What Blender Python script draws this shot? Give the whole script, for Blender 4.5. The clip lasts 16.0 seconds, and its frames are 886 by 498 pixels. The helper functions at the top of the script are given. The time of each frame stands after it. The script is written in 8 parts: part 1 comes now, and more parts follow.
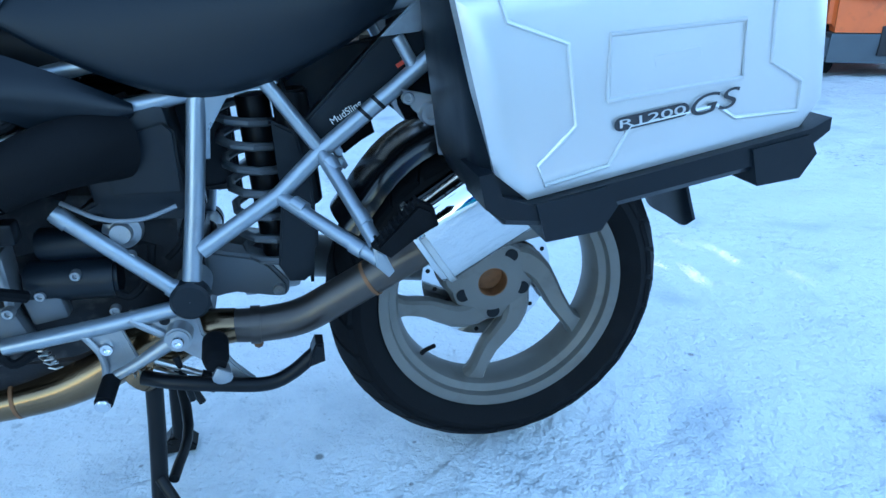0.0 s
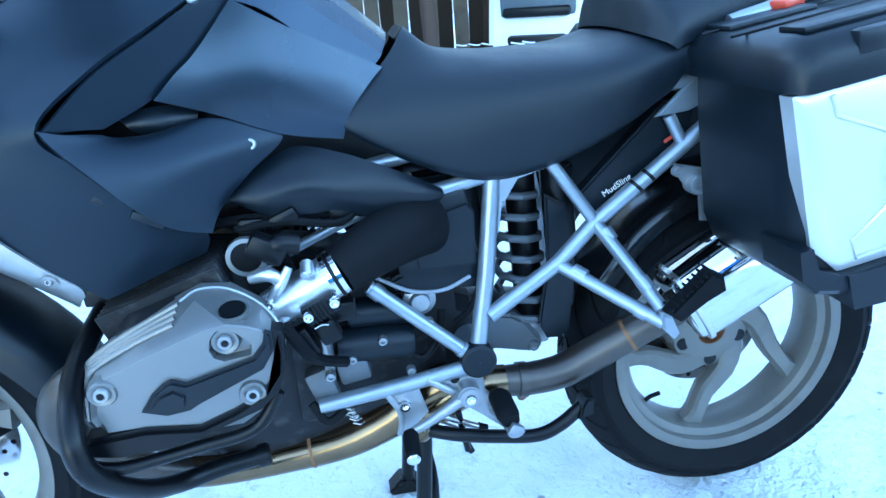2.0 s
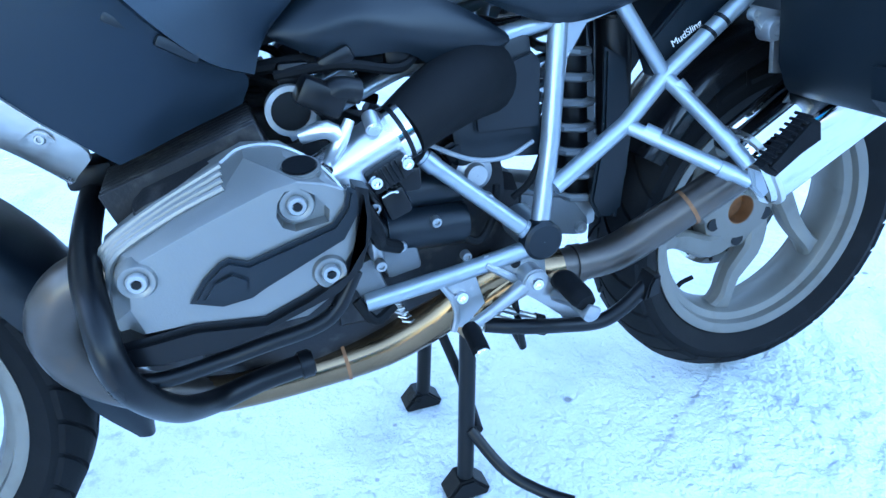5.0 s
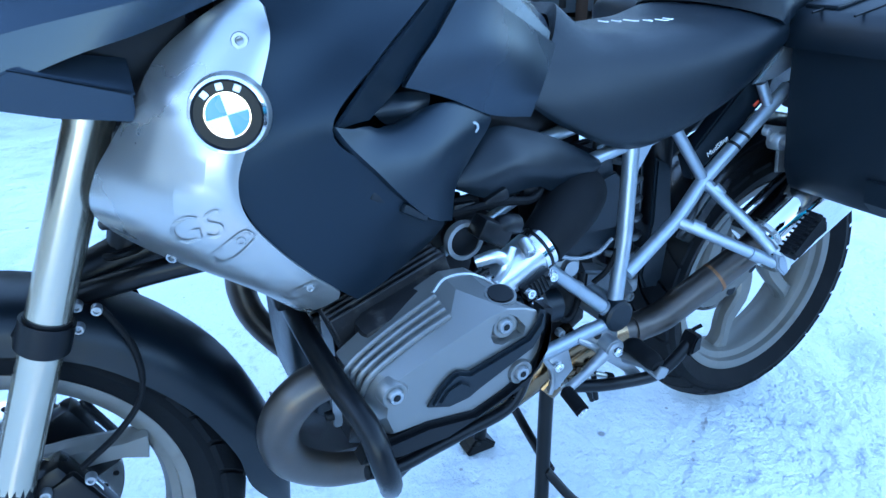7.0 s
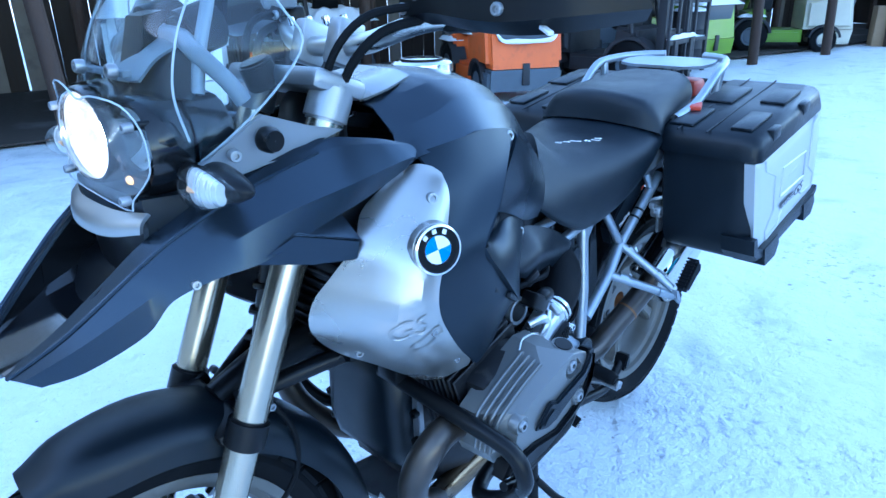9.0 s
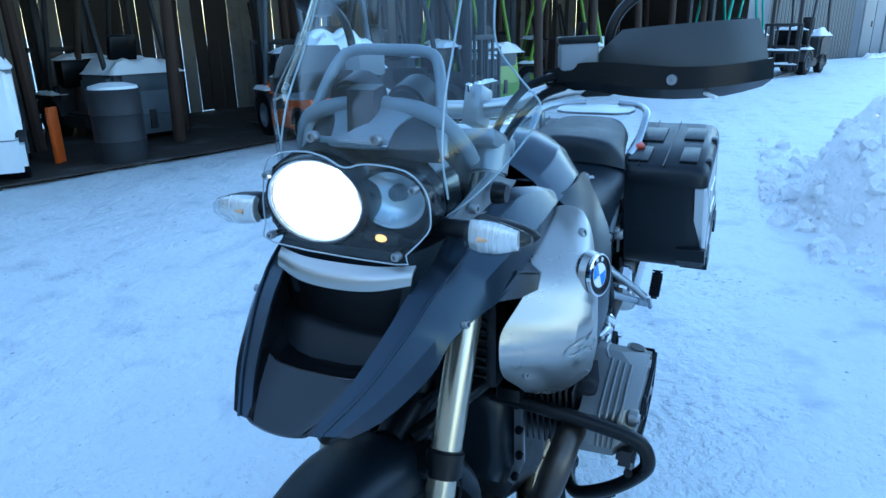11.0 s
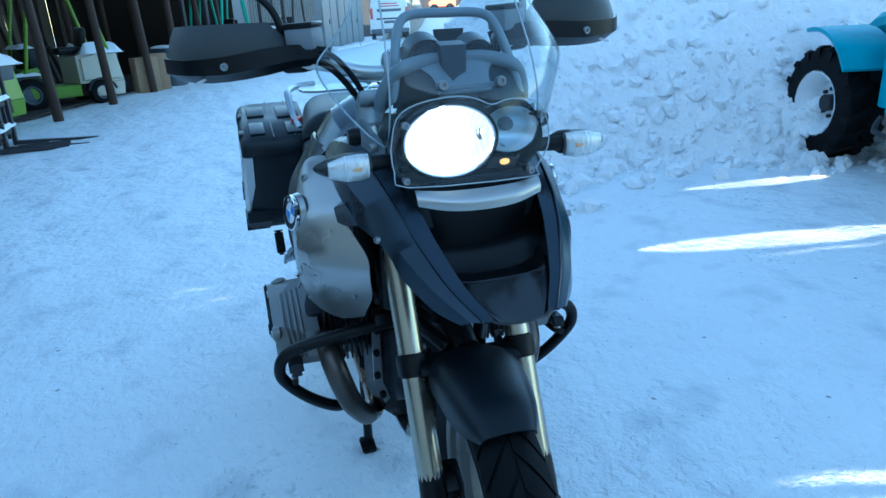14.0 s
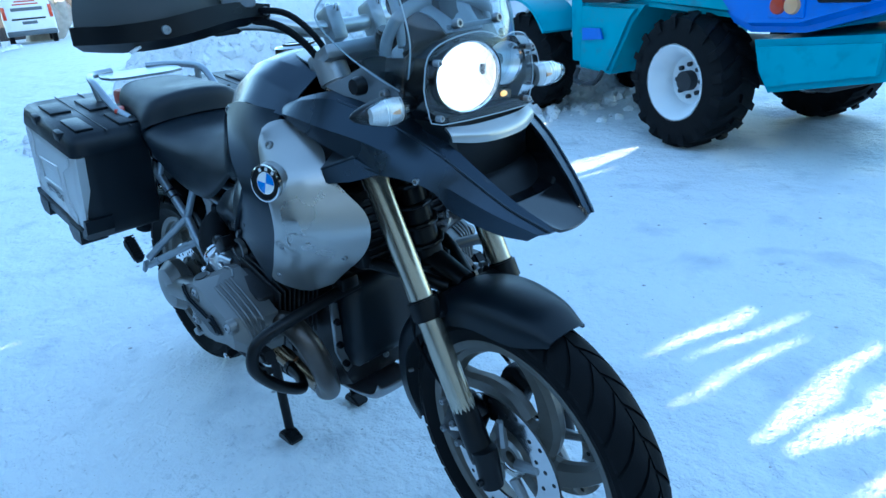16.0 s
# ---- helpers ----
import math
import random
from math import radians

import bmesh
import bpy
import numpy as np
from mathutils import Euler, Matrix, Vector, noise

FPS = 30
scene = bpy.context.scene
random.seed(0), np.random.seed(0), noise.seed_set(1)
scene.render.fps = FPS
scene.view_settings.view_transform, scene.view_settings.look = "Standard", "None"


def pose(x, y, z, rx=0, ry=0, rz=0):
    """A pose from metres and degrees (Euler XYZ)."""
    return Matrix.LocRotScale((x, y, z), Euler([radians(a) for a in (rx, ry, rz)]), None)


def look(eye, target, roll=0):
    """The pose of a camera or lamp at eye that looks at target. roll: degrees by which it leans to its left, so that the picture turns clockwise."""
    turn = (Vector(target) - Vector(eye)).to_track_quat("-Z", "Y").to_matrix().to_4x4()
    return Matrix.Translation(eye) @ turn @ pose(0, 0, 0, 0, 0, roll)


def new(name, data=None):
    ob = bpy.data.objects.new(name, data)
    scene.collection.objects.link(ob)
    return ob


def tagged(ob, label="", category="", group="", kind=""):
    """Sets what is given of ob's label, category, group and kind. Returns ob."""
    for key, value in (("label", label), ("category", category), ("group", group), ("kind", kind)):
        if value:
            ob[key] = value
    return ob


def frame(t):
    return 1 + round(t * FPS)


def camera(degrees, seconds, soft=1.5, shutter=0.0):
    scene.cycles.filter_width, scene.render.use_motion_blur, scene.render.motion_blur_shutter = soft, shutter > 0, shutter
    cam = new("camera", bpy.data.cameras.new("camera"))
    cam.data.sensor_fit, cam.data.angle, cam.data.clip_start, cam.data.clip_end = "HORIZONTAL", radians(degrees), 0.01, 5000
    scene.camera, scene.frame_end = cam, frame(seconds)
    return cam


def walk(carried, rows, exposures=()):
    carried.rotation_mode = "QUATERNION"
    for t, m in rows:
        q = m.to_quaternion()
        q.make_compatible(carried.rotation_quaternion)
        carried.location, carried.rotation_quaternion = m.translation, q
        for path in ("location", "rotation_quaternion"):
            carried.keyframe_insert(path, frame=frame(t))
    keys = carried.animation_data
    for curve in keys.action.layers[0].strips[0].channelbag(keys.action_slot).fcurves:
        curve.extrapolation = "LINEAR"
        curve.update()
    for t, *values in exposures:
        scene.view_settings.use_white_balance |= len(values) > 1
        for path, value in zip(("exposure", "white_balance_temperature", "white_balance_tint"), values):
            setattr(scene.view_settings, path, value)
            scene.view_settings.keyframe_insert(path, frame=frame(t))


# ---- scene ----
cam = camera(67.0, 16.0)
EXPOSURE = [
    (0.0, 2.8, 5750, 4), (1.0, 2.95, 5700, 1), (2.0, 3.68, 5650, 5), (2.5, 3.95, 5550, 5),
    (3.5, 4.3, 5680, 9), (4.2, 4.18, 5740, 10), (6.3, 3.25, 5650, 9), (7.0, 3.35, 5550, 10),
    (8.0, 3.45, 5420, 13), (9.5, 2.88, 5360, 11), (10.2, 2.68, 5400, 9), (12.3, 2.1, 5550, -4),
    (14.5, 2.12, 5450, -3), (16.0, 2.36, 5480, -1)]
PATH = [
    (0, (-0.362, -1.102, 0.9), (0.071, 0.692, 0.129), -0.9),
    (0.5, (-0.425, -1.108, 0.924), (-0.077, 0.713, 0.173), -2.7),
    (1, (-0.515, -1.11, 0.953), (-0.221, 0.737, 0.244), -2.9),
    (1.5, (-0.651, -1.128, 0.993), (-0.401, 0.722, 0.275), -4.0),
    (2, (-0.697, -1.087, 1.009), (-0.415, 0.762, 0.301), -4.1),
    (2.5, (-0.727, -0.978, 1.016), (-0.418, 0.892, 0.377), -4.7),
    (3, (-0.732, -0.902, 1.002), (-0.416, 0.937, 0.281), -4.8),
    (3.5, (-0.744, -0.881, 0.932), (-0.363, 0.898, 0.102), -4.1),
    (4, (-0.779, -0.89, 0.874), (-0.336, 0.843, -0.02), -2.9),
    (4.2, (-0.798, -0.899, 0.865), (-0.34, 0.834, -0.024), -3.6),
    (6.3, (-1.118, -0.961, 0.958), (-0.426, 0.707, 0.099), -2.5),
    (6.5, (-1.152, -0.956, 0.993), (-0.44, 0.707, 0.14), -3.1),
    (7, (-1.214, -0.933, 1.072), (-0.416, 0.69, 0.219), -2.5),
    (7.5, (-1.313, -0.91, 1.129), (-0.359, 0.635, 0.291), -1.7),
    (8, (-1.407, -0.901, 1.195), (-0.327, 0.581, 0.397), -1.0),
    (8.5, (-1.595, -0.901, 1.244), (-0.387, 0.488, 0.462), -1.4),
    (9, (-1.735, -0.884, 1.266), (-0.382, 0.393, 0.533), -1.2),
    (9.5, (-1.84, -0.78, 1.267), (-0.394, 0.405, 0.557), -1.2),
    (10, (-1.93, -0.691, 1.306), (-0.367, 0.352, 0.621), -2.2),
    (10.2, (-1.979, -0.657, 1.306), (-0.385, 0.351, 0.642), -1.2),
    (12.3, (-2.356, -0.155, 1.337), (-0.484, 0.134, 0.697), -3.0),
    (12.5, (-2.375, -0.099, 1.335), (-0.489, 0.11, 0.703), -2.4),
    (13, (-2.467, 0.074, 1.336), (-0.563, 0.019, 0.728), -2.5),
    (13.5, (-2.501, 0.208, 1.325), (-0.623, -0.08, 0.7), -1.7),
    (14, (-2.443, 0.365, 1.285), (-0.631, -0.166, 0.626), -3.0),
    (14.5, (-2.392, 0.488, 1.282), (-0.652, -0.204, 0.581), -2.7),
    (15, (-2.341, 0.628, 1.284), (-0.7, -0.285, 0.595), -2.6),
    (15.5, (-2.316, 0.801, 1.291), (-0.806, -0.312, 0.598), -4.1),
    (16, (-2.231, 0.871, 1.249), (-0.855, -0.375, 0.505), -5.4),
]
walk(cam, [(t, look(eye, target, roll)) for t, eye, target, roll in PATH], EXPOSURE)


from mathutils.bvhtree import BVHTree

# ---- light ----
world = bpy.data.worlds.new("world")
scene.world = world
world.use_nodes = True
wn, wl = world.node_tree.nodes, world.node_tree.links
sky = wn.new("ShaderNodeTexSky")
sky.sky_type = "NISHITA"
sky.sun_disc = False
SUN_EL, SUN_AZ = radians(13), radians(300)   # azimuth clockwise from +y
sky.sun_elevation, sky.sun_rotation = SUN_EL, SUN_AZ
sky.air_density, sky.dust_density, sky.ozone_density = 1.0, 0.3, 1.5
wn["Background"].inputs["Strength"].default_value = 0.15
wl.new(sky.outputs[0], wn["Background"].inputs["Color"])
SUN_WAY = Vector((math.sin(SUN_AZ) * math.cos(SUN_EL), math.cos(SUN_AZ) * math.cos(SUN_EL), math.sin(SUN_EL)))
sun = new("sun", bpy.data.lights.new("sun", "SUN"))
sun.data.energy, sun.data.angle, sun.data.color = 3.4, radians(0.04), (1.0, 0.88, 0.72)
sun.matrix_world = look(SUN_WAY * 40, (0, 0, 0))


# ---- materials ----
def mk(name, col, rough=0.5, metal=0.0, var=0.12, scale=9.0, bump=0.0, bscale=220.0, coat=0.0, spot=None, spotamt=0.5, spotscale=30.0, rvar=0.12, stretch=None, spec=0.5):
    m = bpy.data.materials.new(name)
    m.use_nodes = True
    n, l = m.node_tree.nodes, m.node_tree.links
    b = n["Principled BSDF"]
    b.inputs["Metallic"].default_value = metal
    b.inputs["Coat Weight"].default_value = coat
    b.inputs["Specular IOR Level"].default_value = spec
    b.inputs["Coat Roughness"].default_value = 0.12
    tc = n.new("ShaderNodeTexCoord")
    src = tc.outputs["Object"]
    if stretch:
        mp = n.new("ShaderNodeMapping")
        mp.inputs["Scale"].default_value = stretch
        l.new(src, mp.inputs["Vector"])
        src = mp.outputs[0]
    big = n.new("ShaderNodeTexNoise")
    big.inputs["Scale"].default_value, big.inputs["Detail"].default_value = scale, 6
    fine = n.new("ShaderNodeTexNoise")
    fine.inputs["Scale"].default_value, fine.inputs["Detail"].default_value = bscale, 4
    for t in (big, fine):
        l.new(src, t.inputs["Vector"])
    ramp = n.new("ShaderNodeMapRange")
    ramp.inputs["From Min"].default_value, ramp.inputs["From Max"].default_value = 0.15, 0.85
    ramp.inputs["To Min"].default_value, ramp.inputs["To Max"].default_value = 1 - var, 1 + var
    l.new(big.outputs["Fac"], ramp.inputs["Value"])
    mul = n.new("ShaderNodeMix")
    mul.data_type, mul.blend_type = "RGBA", "MULTIPLY"
    mul.inputs["Factor"].default_value = 1.0
    mul.inputs["A"].default_value = (*col, 1)
    l.new(ramp.outputs[0], mul.inputs["B"])
    out = mul.outputs["Result"]
    if spot:
        sp = n.new("ShaderNodeTexNoise")
        sp.inputs["Scale"].default_value, sp.inputs["Detail"].default_value = spotscale, 8
        l.new(src, sp.inputs["Vector"])
        sr = n.new("ShaderNodeMapRange")
        sr.inputs["From Min"].default_value, sr.inputs["From Max"].default_value = 0.55, 0.72
        sr.inputs["To Max"].default_value = spotamt
        l.new(sp.outputs["Fac"], sr.inputs["Value"])
        mx = n.new("ShaderNodeMix")
        mx.data_type = "RGBA"
        l.new(sr.outputs[0], mx.inputs["Factor"])
        l.new(out, mx.inputs["A"])
        mx.inputs["B"].default_value = (*spot, 1)
        out = mx.outputs["Result"]
    l.new(out, b.inputs["Base Color"])
    rr = n.new("ShaderNodeMapRange")
    rr.inputs["From Min"].default_value, rr.inputs["From Max"].default_value = 0.15, 0.85
    rr.inputs["To Min"].default_value, rr.inputs["To Max"].default_value = max(0.02, rough - rvar), min(1, rough + rvar)
    l.new(big.outputs["Fac"], rr.inputs["Value"])
    l.new(rr.outputs[0], b.inputs["Roughness"])
    if bump:
        bp = n.new("ShaderNodeBump")
        bp.inputs["Strength"].default_value, bp.inputs["Distance"].default_value = 1.0, bump
        l.new(fine.outputs["Fac"], bp.inputs["Height"])
        l.new(bp.outputs[0], b.inputs["Normal"])
    return m


def mk_glass(name, col=(1, 1, 1), rough=0.02, alpha=0.25):
    """Thin clear plastic: a little gloss over a clear body."""
    m = bpy.data.materials.new(name)
    m.use_nodes = True
    n, l = m.node_tree.nodes, m.node_tree.links
    n.remove(n["Principled BSDF"])
    tr, gl, mx, fr = n.new("ShaderNodeBsdfTransparent"), n.new("ShaderNodeBsdfGlossy"), n.new("ShaderNodeMixShader"), n.new("ShaderNodeLayerWeight")
    tr.inputs["Color"].default_value = (*col, 1)
    gl.inputs["Roughness"].default_value = rough
    pw, ml = n.new("ShaderNodeMath"), n.new("ShaderNodeMath")
    pw.operation, ml.operation = "POWER", "MULTIPLY_ADD"
    fr.inputs["Blend"].default_value = 0.5
    l.new(fr.outputs["Facing"], pw.inputs[0])
    pw.inputs[1].default_value = 4.0
    l.new(pw.outputs[0], ml.inputs[0])
    ml.inputs[1].default_value, ml.inputs[2].default_value = 0.6, alpha * 0.15
    l.new(ml.outputs[0], mx.inputs[0])
    l.new(tr.outputs[0], mx.inputs[1])
    l.new(gl.outputs[0], mx.inputs[2])
    l.new(mx.outputs[0], n["Material Output"].inputs["Surface"])
    return m


def mk_glow(name, col, strength, flutes=0.0):
    """A lit surface; flutes a metre make upright bright and dim stripes."""
    m = bpy.data.materials.new(name)
    m.use_nodes = True
    b = m.node_tree.nodes["Principled BSDF"]
    b.inputs["Base Color"].default_value = (*col, 1)
    b.inputs["Emission Color"].default_value = (*col, 1)
    b.inputs["Emission Strength"].default_value = strength
    if flutes:
        n, l = m.node_tree.nodes, m.node_tree.links
        b.inputs["Base Color"].default_value = (0.25, 0.25, 0.27, 1)
        b.inputs["Roughness"].default_value = 0.2
        tc, wv, rg = n.new("ShaderNodeTexCoord"), n.new("ShaderNodeTexWave"), n.new("ShaderNodeMapRange")
        wv.bands_direction = "Y"
        wv.inputs["Scale"].default_value, wv.inputs["Distortion"].default_value, wv.inputs["Detail"].default_value = flutes * 0.314, 2.0, 3
        wv.inputs["Detail Scale"].default_value = 2.0
        rg.inputs["To Min"].default_value, rg.inputs["To Max"].default_value = strength * 0.62, strength * 1.2
        l.new(tc.outputs["Object"], wv.inputs["Vector"])
        l.new(wv.outputs["Fac"], rg.inputs["Value"])
        l.new(rg.outputs[0], b.inputs["Emission Strength"])
    return m


# same graphite paint as PAINT, darkened and roughened to put in the sides' shade
SHADEPAINT = mk("graphite_paint_shaded", (0.011, 0.019, 0.029), 0.36, 0.5, 0.10, 4, 0.0001, 700, spec=0.36)
PAINT = mk("graphite_paint", (0.034, 0.047, 0.064), 0.26, 0.75, 0.08, 3, 0.00006, 700, spec=0.5, rvar=0.05)
PLASTIC = mk("black_plastic", (0.005, 0.0083, 0.0122), 0.36, 0, 0.2, 12, 0.0002, 900, spec=0.3)
BLACK = mk("black_metal", (0.003, 0.0035, 0.0045), 0.34, 0.0, 0.2, 14, 0.0001, 500, spec=0.25)
RUBBER = mk("rubber", (0.0045, 0.005, 0.006), 0.66, 0, 0.3, 20, 0.0004, 300, spot=(0.011, 0.012, 0.014), spotamt=0.35, spotscale=14, spec=0.12)
SEATMAT = mk("seat_vinyl", (0.0052, 0.0095, 0.0145), 0.40, 0, 0.1, 10, 0.0004, 1400, spec=0.32)
SILVER = mk("silver_frame_paint", (0.33, 0.37, 0.41), 0.34, 0.7, 0.08, 8, 0.00008, 500, spot=(0.2, 0.21, 0.22), spotamt=0.25, spotscale=40)
ALU = mk("cast_aluminium", (0.34, 0.35, 0.36), 0.4, 0.8, 0.15, 10, 0.0003, 380, spot=(0.2, 0.19, 0.18), spotamt=0.4, spotscale=24)
GREYPAINT = mk("grey_engine_paint", (0.20, 0.20, 0.195), 0.36, 0.6, 0.06, 6, 0.00015, 500)
WHEEL = mk("wheel_paint", (0.165, 0.158, 0.142), 0.44, 0.45, 0.14, 10, 0.0001, 400, spot=(0.10, 0.09, 0.075), spotamt=0.5, spotscale=20)
PANELSILVER = mk("brushed_silver", (0.42, 0.415, 0.40), 0.30, 0.85, 0.05, 5, 0.00005, 900)
CHROME = mk("polished_steel", (0.75, 0.75, 0.76), 0.1, 1.0, 0.05, 8, 0.00004, 200, rvar=0.06)
STEEL = mk("stainless_satin", (0.6, 0.59, 0.56), 0.3, 1.0, 0.1, 10, 0.00008, 300, stretch=(1, 1, 4))
BRONZE = mk("heat_tinted_steel", (0.22, 0.15, 0.088), 0.2, 1.0, 0.35, 9, 0.00005, 200, spot=(0.13, 0.08, 0.05), spotamt=0.6, spotscale=12)
PIPE = mk("dull_exhaust_steel", (0.10, 0.086, 0.076), 0.38, 0.85, 0.3, 12, 0.0001, 200, spot=(0.16, 0.09, 0.045), spotamt=0.35, spotscale=16)
RUST = mk("rusty_steel", (0.25, 0.12, 0.055), 0.6, 0.5, 0.4, 30, 0.0004, 300, spot=(0.1, 0.05, 0.03), spotamt=0.7)
FORKTUBE = mk("fork_steel", (0.46, 0.42, 0.34), 0.22, 0.9, 0.05, 5, 0.00004, 900, rvar=0.05)
BODYALU = mk("blasted_aluminium", (0.66, 0.68, 0.7), 0.3, 0.9, 0.08, 12, 0.00015, 420)
DARKALU = mk("dark_casting", (0.016, 0.016, 0.018), 0.5, 0.5, 0.25, 16, 0.0004, 260, spot=(0.14, 0.13, 0.12), spotamt=0.4)
CASESILVER = mk("case_aluminium", (0.62, 0.63, 0.63), 0.36, 0.55, 0.05, 4, 0.0001, 700)
DECAL = mk("decal_dark", (0.03, 0.03, 0.035), 0.4)
WHITEINK = mk("white_print", (0.75, 0.75, 0.75), 0.5)
BLUEINK = mk("blue_enamel", (0.02, 0.2, 0.62), 0.25, 0, 0.02, coat=0.5)
WHITEENAMEL = mk("white_enamel", (0.8, 0.8, 0.8), 0.25, 0, 0.02, coat=0.5)
REDPLASTIC = mk("red_plastic", (0.55, 0.06, 0.03), 0.4)
AMBER = mk("amber_bulb", (0.75, 0.4, 0.2), 0.25)
GREYTUBE = mk("grey_tube_paint", (0.24, 0.255, 0.275), 0.42, 0.25)
DASH = mk("grey_dash_plastic", (0.2, 0.215, 0.235), 0.5)
CLEAR = mk_glass("clear_screen", (0.9, 0.945, 0.965), 0.02, 0.2)
LENS = mk_glass("clear_lens", (0.96, 0.975, 0.98), 0.03, 0.2)
POLISHED = mk("mirror_polished_steel", (0.66, 0.66, 0.65), 0.07, 1.0, 0.06, 8, 0.0003, 14, rvar=0.04)
# striped emission stands in for the bulb mirrored in the fluted chrome bowl
LAMPBOWL = mk_glow("glowing_lamp_reflector", (1.0, 0.95, 0.93), 0.28, 130.0)
LAMPCHROME = mk("lamp_chrome", (0.88, 0.88, 0.89), 0.3, 0.7, 0.05, 20, 0.0006, 90, rvar=0.08)
BULB = mk_glow("lit_bulb", (1.0, 0.93, 0.88), 14.0)
GLOSSBLACK = mk("gloss_black_plastic", (0.006, 0.0065, 0.0075), 0.18, 0, 0.1, 8, 0.00003, 300, rvar=0.05)
BEAKBLACK = mk("satin_black_plastic", (0.0045, 0.005, 0.006), 0.12, 0, 0.08, 6, 0.00004, 300, spec=0.6, rvar=0.04)
GUARDGREY = mk("dark_grey_plastic", (0.028, 0.03, 0.029), 0.5, 0, 0.12, 8, 0.0003, 700)
DULLGREY = mk("dull_grey_casting", (0.13, 0.14, 0.15), 0.5, 0.5, 0.15, 9, 0.0003, 300)
PARKING = mk_glow("lit_parking_lamp", (1.0, 0.5, 0.15), 0.3)
LENSWHITE = mk("ribbed_reflector", (0.72, 0.7, 0.68), 0.25, 0.5, 0.2, 60, 0.0016, 240, stretch=(0.05, 1, 0.05))
EDGE = mk("polished_plastic_edge", (0.42, 0.46, 0.49), 0.15, 0.0, 0.02)


# ---- mesh helpers ----
def part(name, bm, mat, parent, label="", sharp=38):
    bm.normal_update()
    lim = math.cos(radians(sharp))
    for e in bm.edges:
        if len(e.link_faces) == 2 and e.link_faces[0].normal.dot(e.link_faces[1].normal) < lim:
            e.smooth = False
    for f in bm.faces:
        f.smooth = True
    me = bpy.data.meshes.new(name)
    bm.to_mesh(me)
    bm.free()
    me.materials.append(mat)
    ob = new(name, me)
    if parent:
        ob.parent = parent
    if label:
        tagged(ob, label)
    return ob


def thing(name, label, category, at=None, group="", kind=""):
    ob = new(name)
    if at is not None:
        ob.matrix_basis = at
    return tagged(ob, label, category, group, kind)


def add(bm, other, m=None):
    """Moves the mesh of other into bm."""
    me = bpy.data.meshes.new("tmp")
    if m is not None:
        other.transform(m)
    other.to_mesh(me)
    other.free()
    bm.from_mesh(me)
    bpy.data.meshes.remove(me)
    return bm


def turn(bm, m):
    bm.transform(m)
    if m.determinant() < 0:
        bmesh.ops.reverse_faces(bm, faces=bm.faces)
    return bm


MIR = Matrix.Diagonal((1, -1, 1, 1))


def box(c, s, bev=0.004, rot=(0, 0, 0), seg=2):
    bm = bmesh.new()
    bmesh.ops.create_cube(bm, size=1)
    bm.transform(Matrix.Diagonal((*s, 1)))
    if bev:
        bmesh.ops.bevel(bm, geom=bm.edges[:], offset=min(bev, min(s) * 0.45), segments=seg, affect="EDGES", profile=0.5)
    bm.transform(pose(*c, *rot))
    return bm


def crom(p, k):
    """A smooth line through the points p, k steps a span."""
    p = [Vector(q) for q in p]
    if k <= 1 or len(p) < 3:
        return p
    q = [2 * p[0] - p[1]] + p + [2 * p[-1] - p[-2]]
    out = []
    for i in range(1, len(q) - 2):
        a, b, c, d = q[i - 1:i + 3]
        for j in range(k):
            t = j / k
            out.append(0.5 * (2 * b + (c - a) * t + (2 * a - 5 * b + 4 * c - d) * t * t + (3 * b - a - 3 * c + d) * t ** 3))
    out.append(p[-1])
    return out


def skin(rings, closed=True, cap=True):
    bm = bmesh.new()
    vs = [[bm.verts.new(v) for v in r] for r in rings]
    n = len(rings[0])
    for a, b in zip(vs, vs[1:]):
        for i in range(n if closed else n - 1):
            j = (i + 1) % n
            bm.faces.new((a[i], a[j], b[j], b[i]))
    if cap and closed:
        bm.faces.new(vs[0][::-1])
        bm.faces.new(vs[-1])
    bmesh.ops.recalc_face_normals(bm, faces=bm.faces[:])
    return bm


def tube(pts, r, n=12, k=6, flat=1.0):
    """A round bar along a smooth line; r is one radius or one for each point."""
    line = crom(pts, k)
    rs = r if isinstance(r, (list, tuple)) else [r] * len(pts)
    rings, up = [], Vector((0.13, 0.31, 0.95))
    m = len(line) - 1
    for i, p in enumerate(line):
        t = (line[min(i + 1, m)] - line[max(i - 1, 0)]).normalized()
        up = (up - t * up.dot(t))
        if up.length < 1e-4:
            up = t.orthogonal()
        up.normalize()
        sd = t.cross(up)
        f = i / m * (len(rs) - 1)
        a = int(min(f, len(rs) - 2)) if len(rs) > 1 else 0
        rad = rs[a] + (rs[min(a + 1, len(rs) - 1)] - rs[a]) * (f - a)
        rings.append([p + rad * (math.cos(w) * sd * flat + math.sin(w) * up) for w in (2 * math.pi * j / n for j in range(n))])
    return skin(rings)


def rod(a, b, r, r2=None, n=20, bev=0.0):
    a, b = Vector(a), Vector(b)
    bm = bmesh.new()
    bmesh.ops.create_cone(bm, cap_ends=True, segments=n, radius1=r, radius2=r if r2 is None else r2, depth=(b - a).length)
    if bev:
        es = [e for e in bm.edges if any(len(f.verts) > 4 for f in e.link_faces)]
        bmesh.ops.bevel(bm, geom=es, offset=bev, segments=2, affect="EDGES")
    bm.transform(Matrix.Translation((a + b) / 2) @ (b - a).to_track_quat("Z", "Y").to_matrix().to_4x4())
    return bm


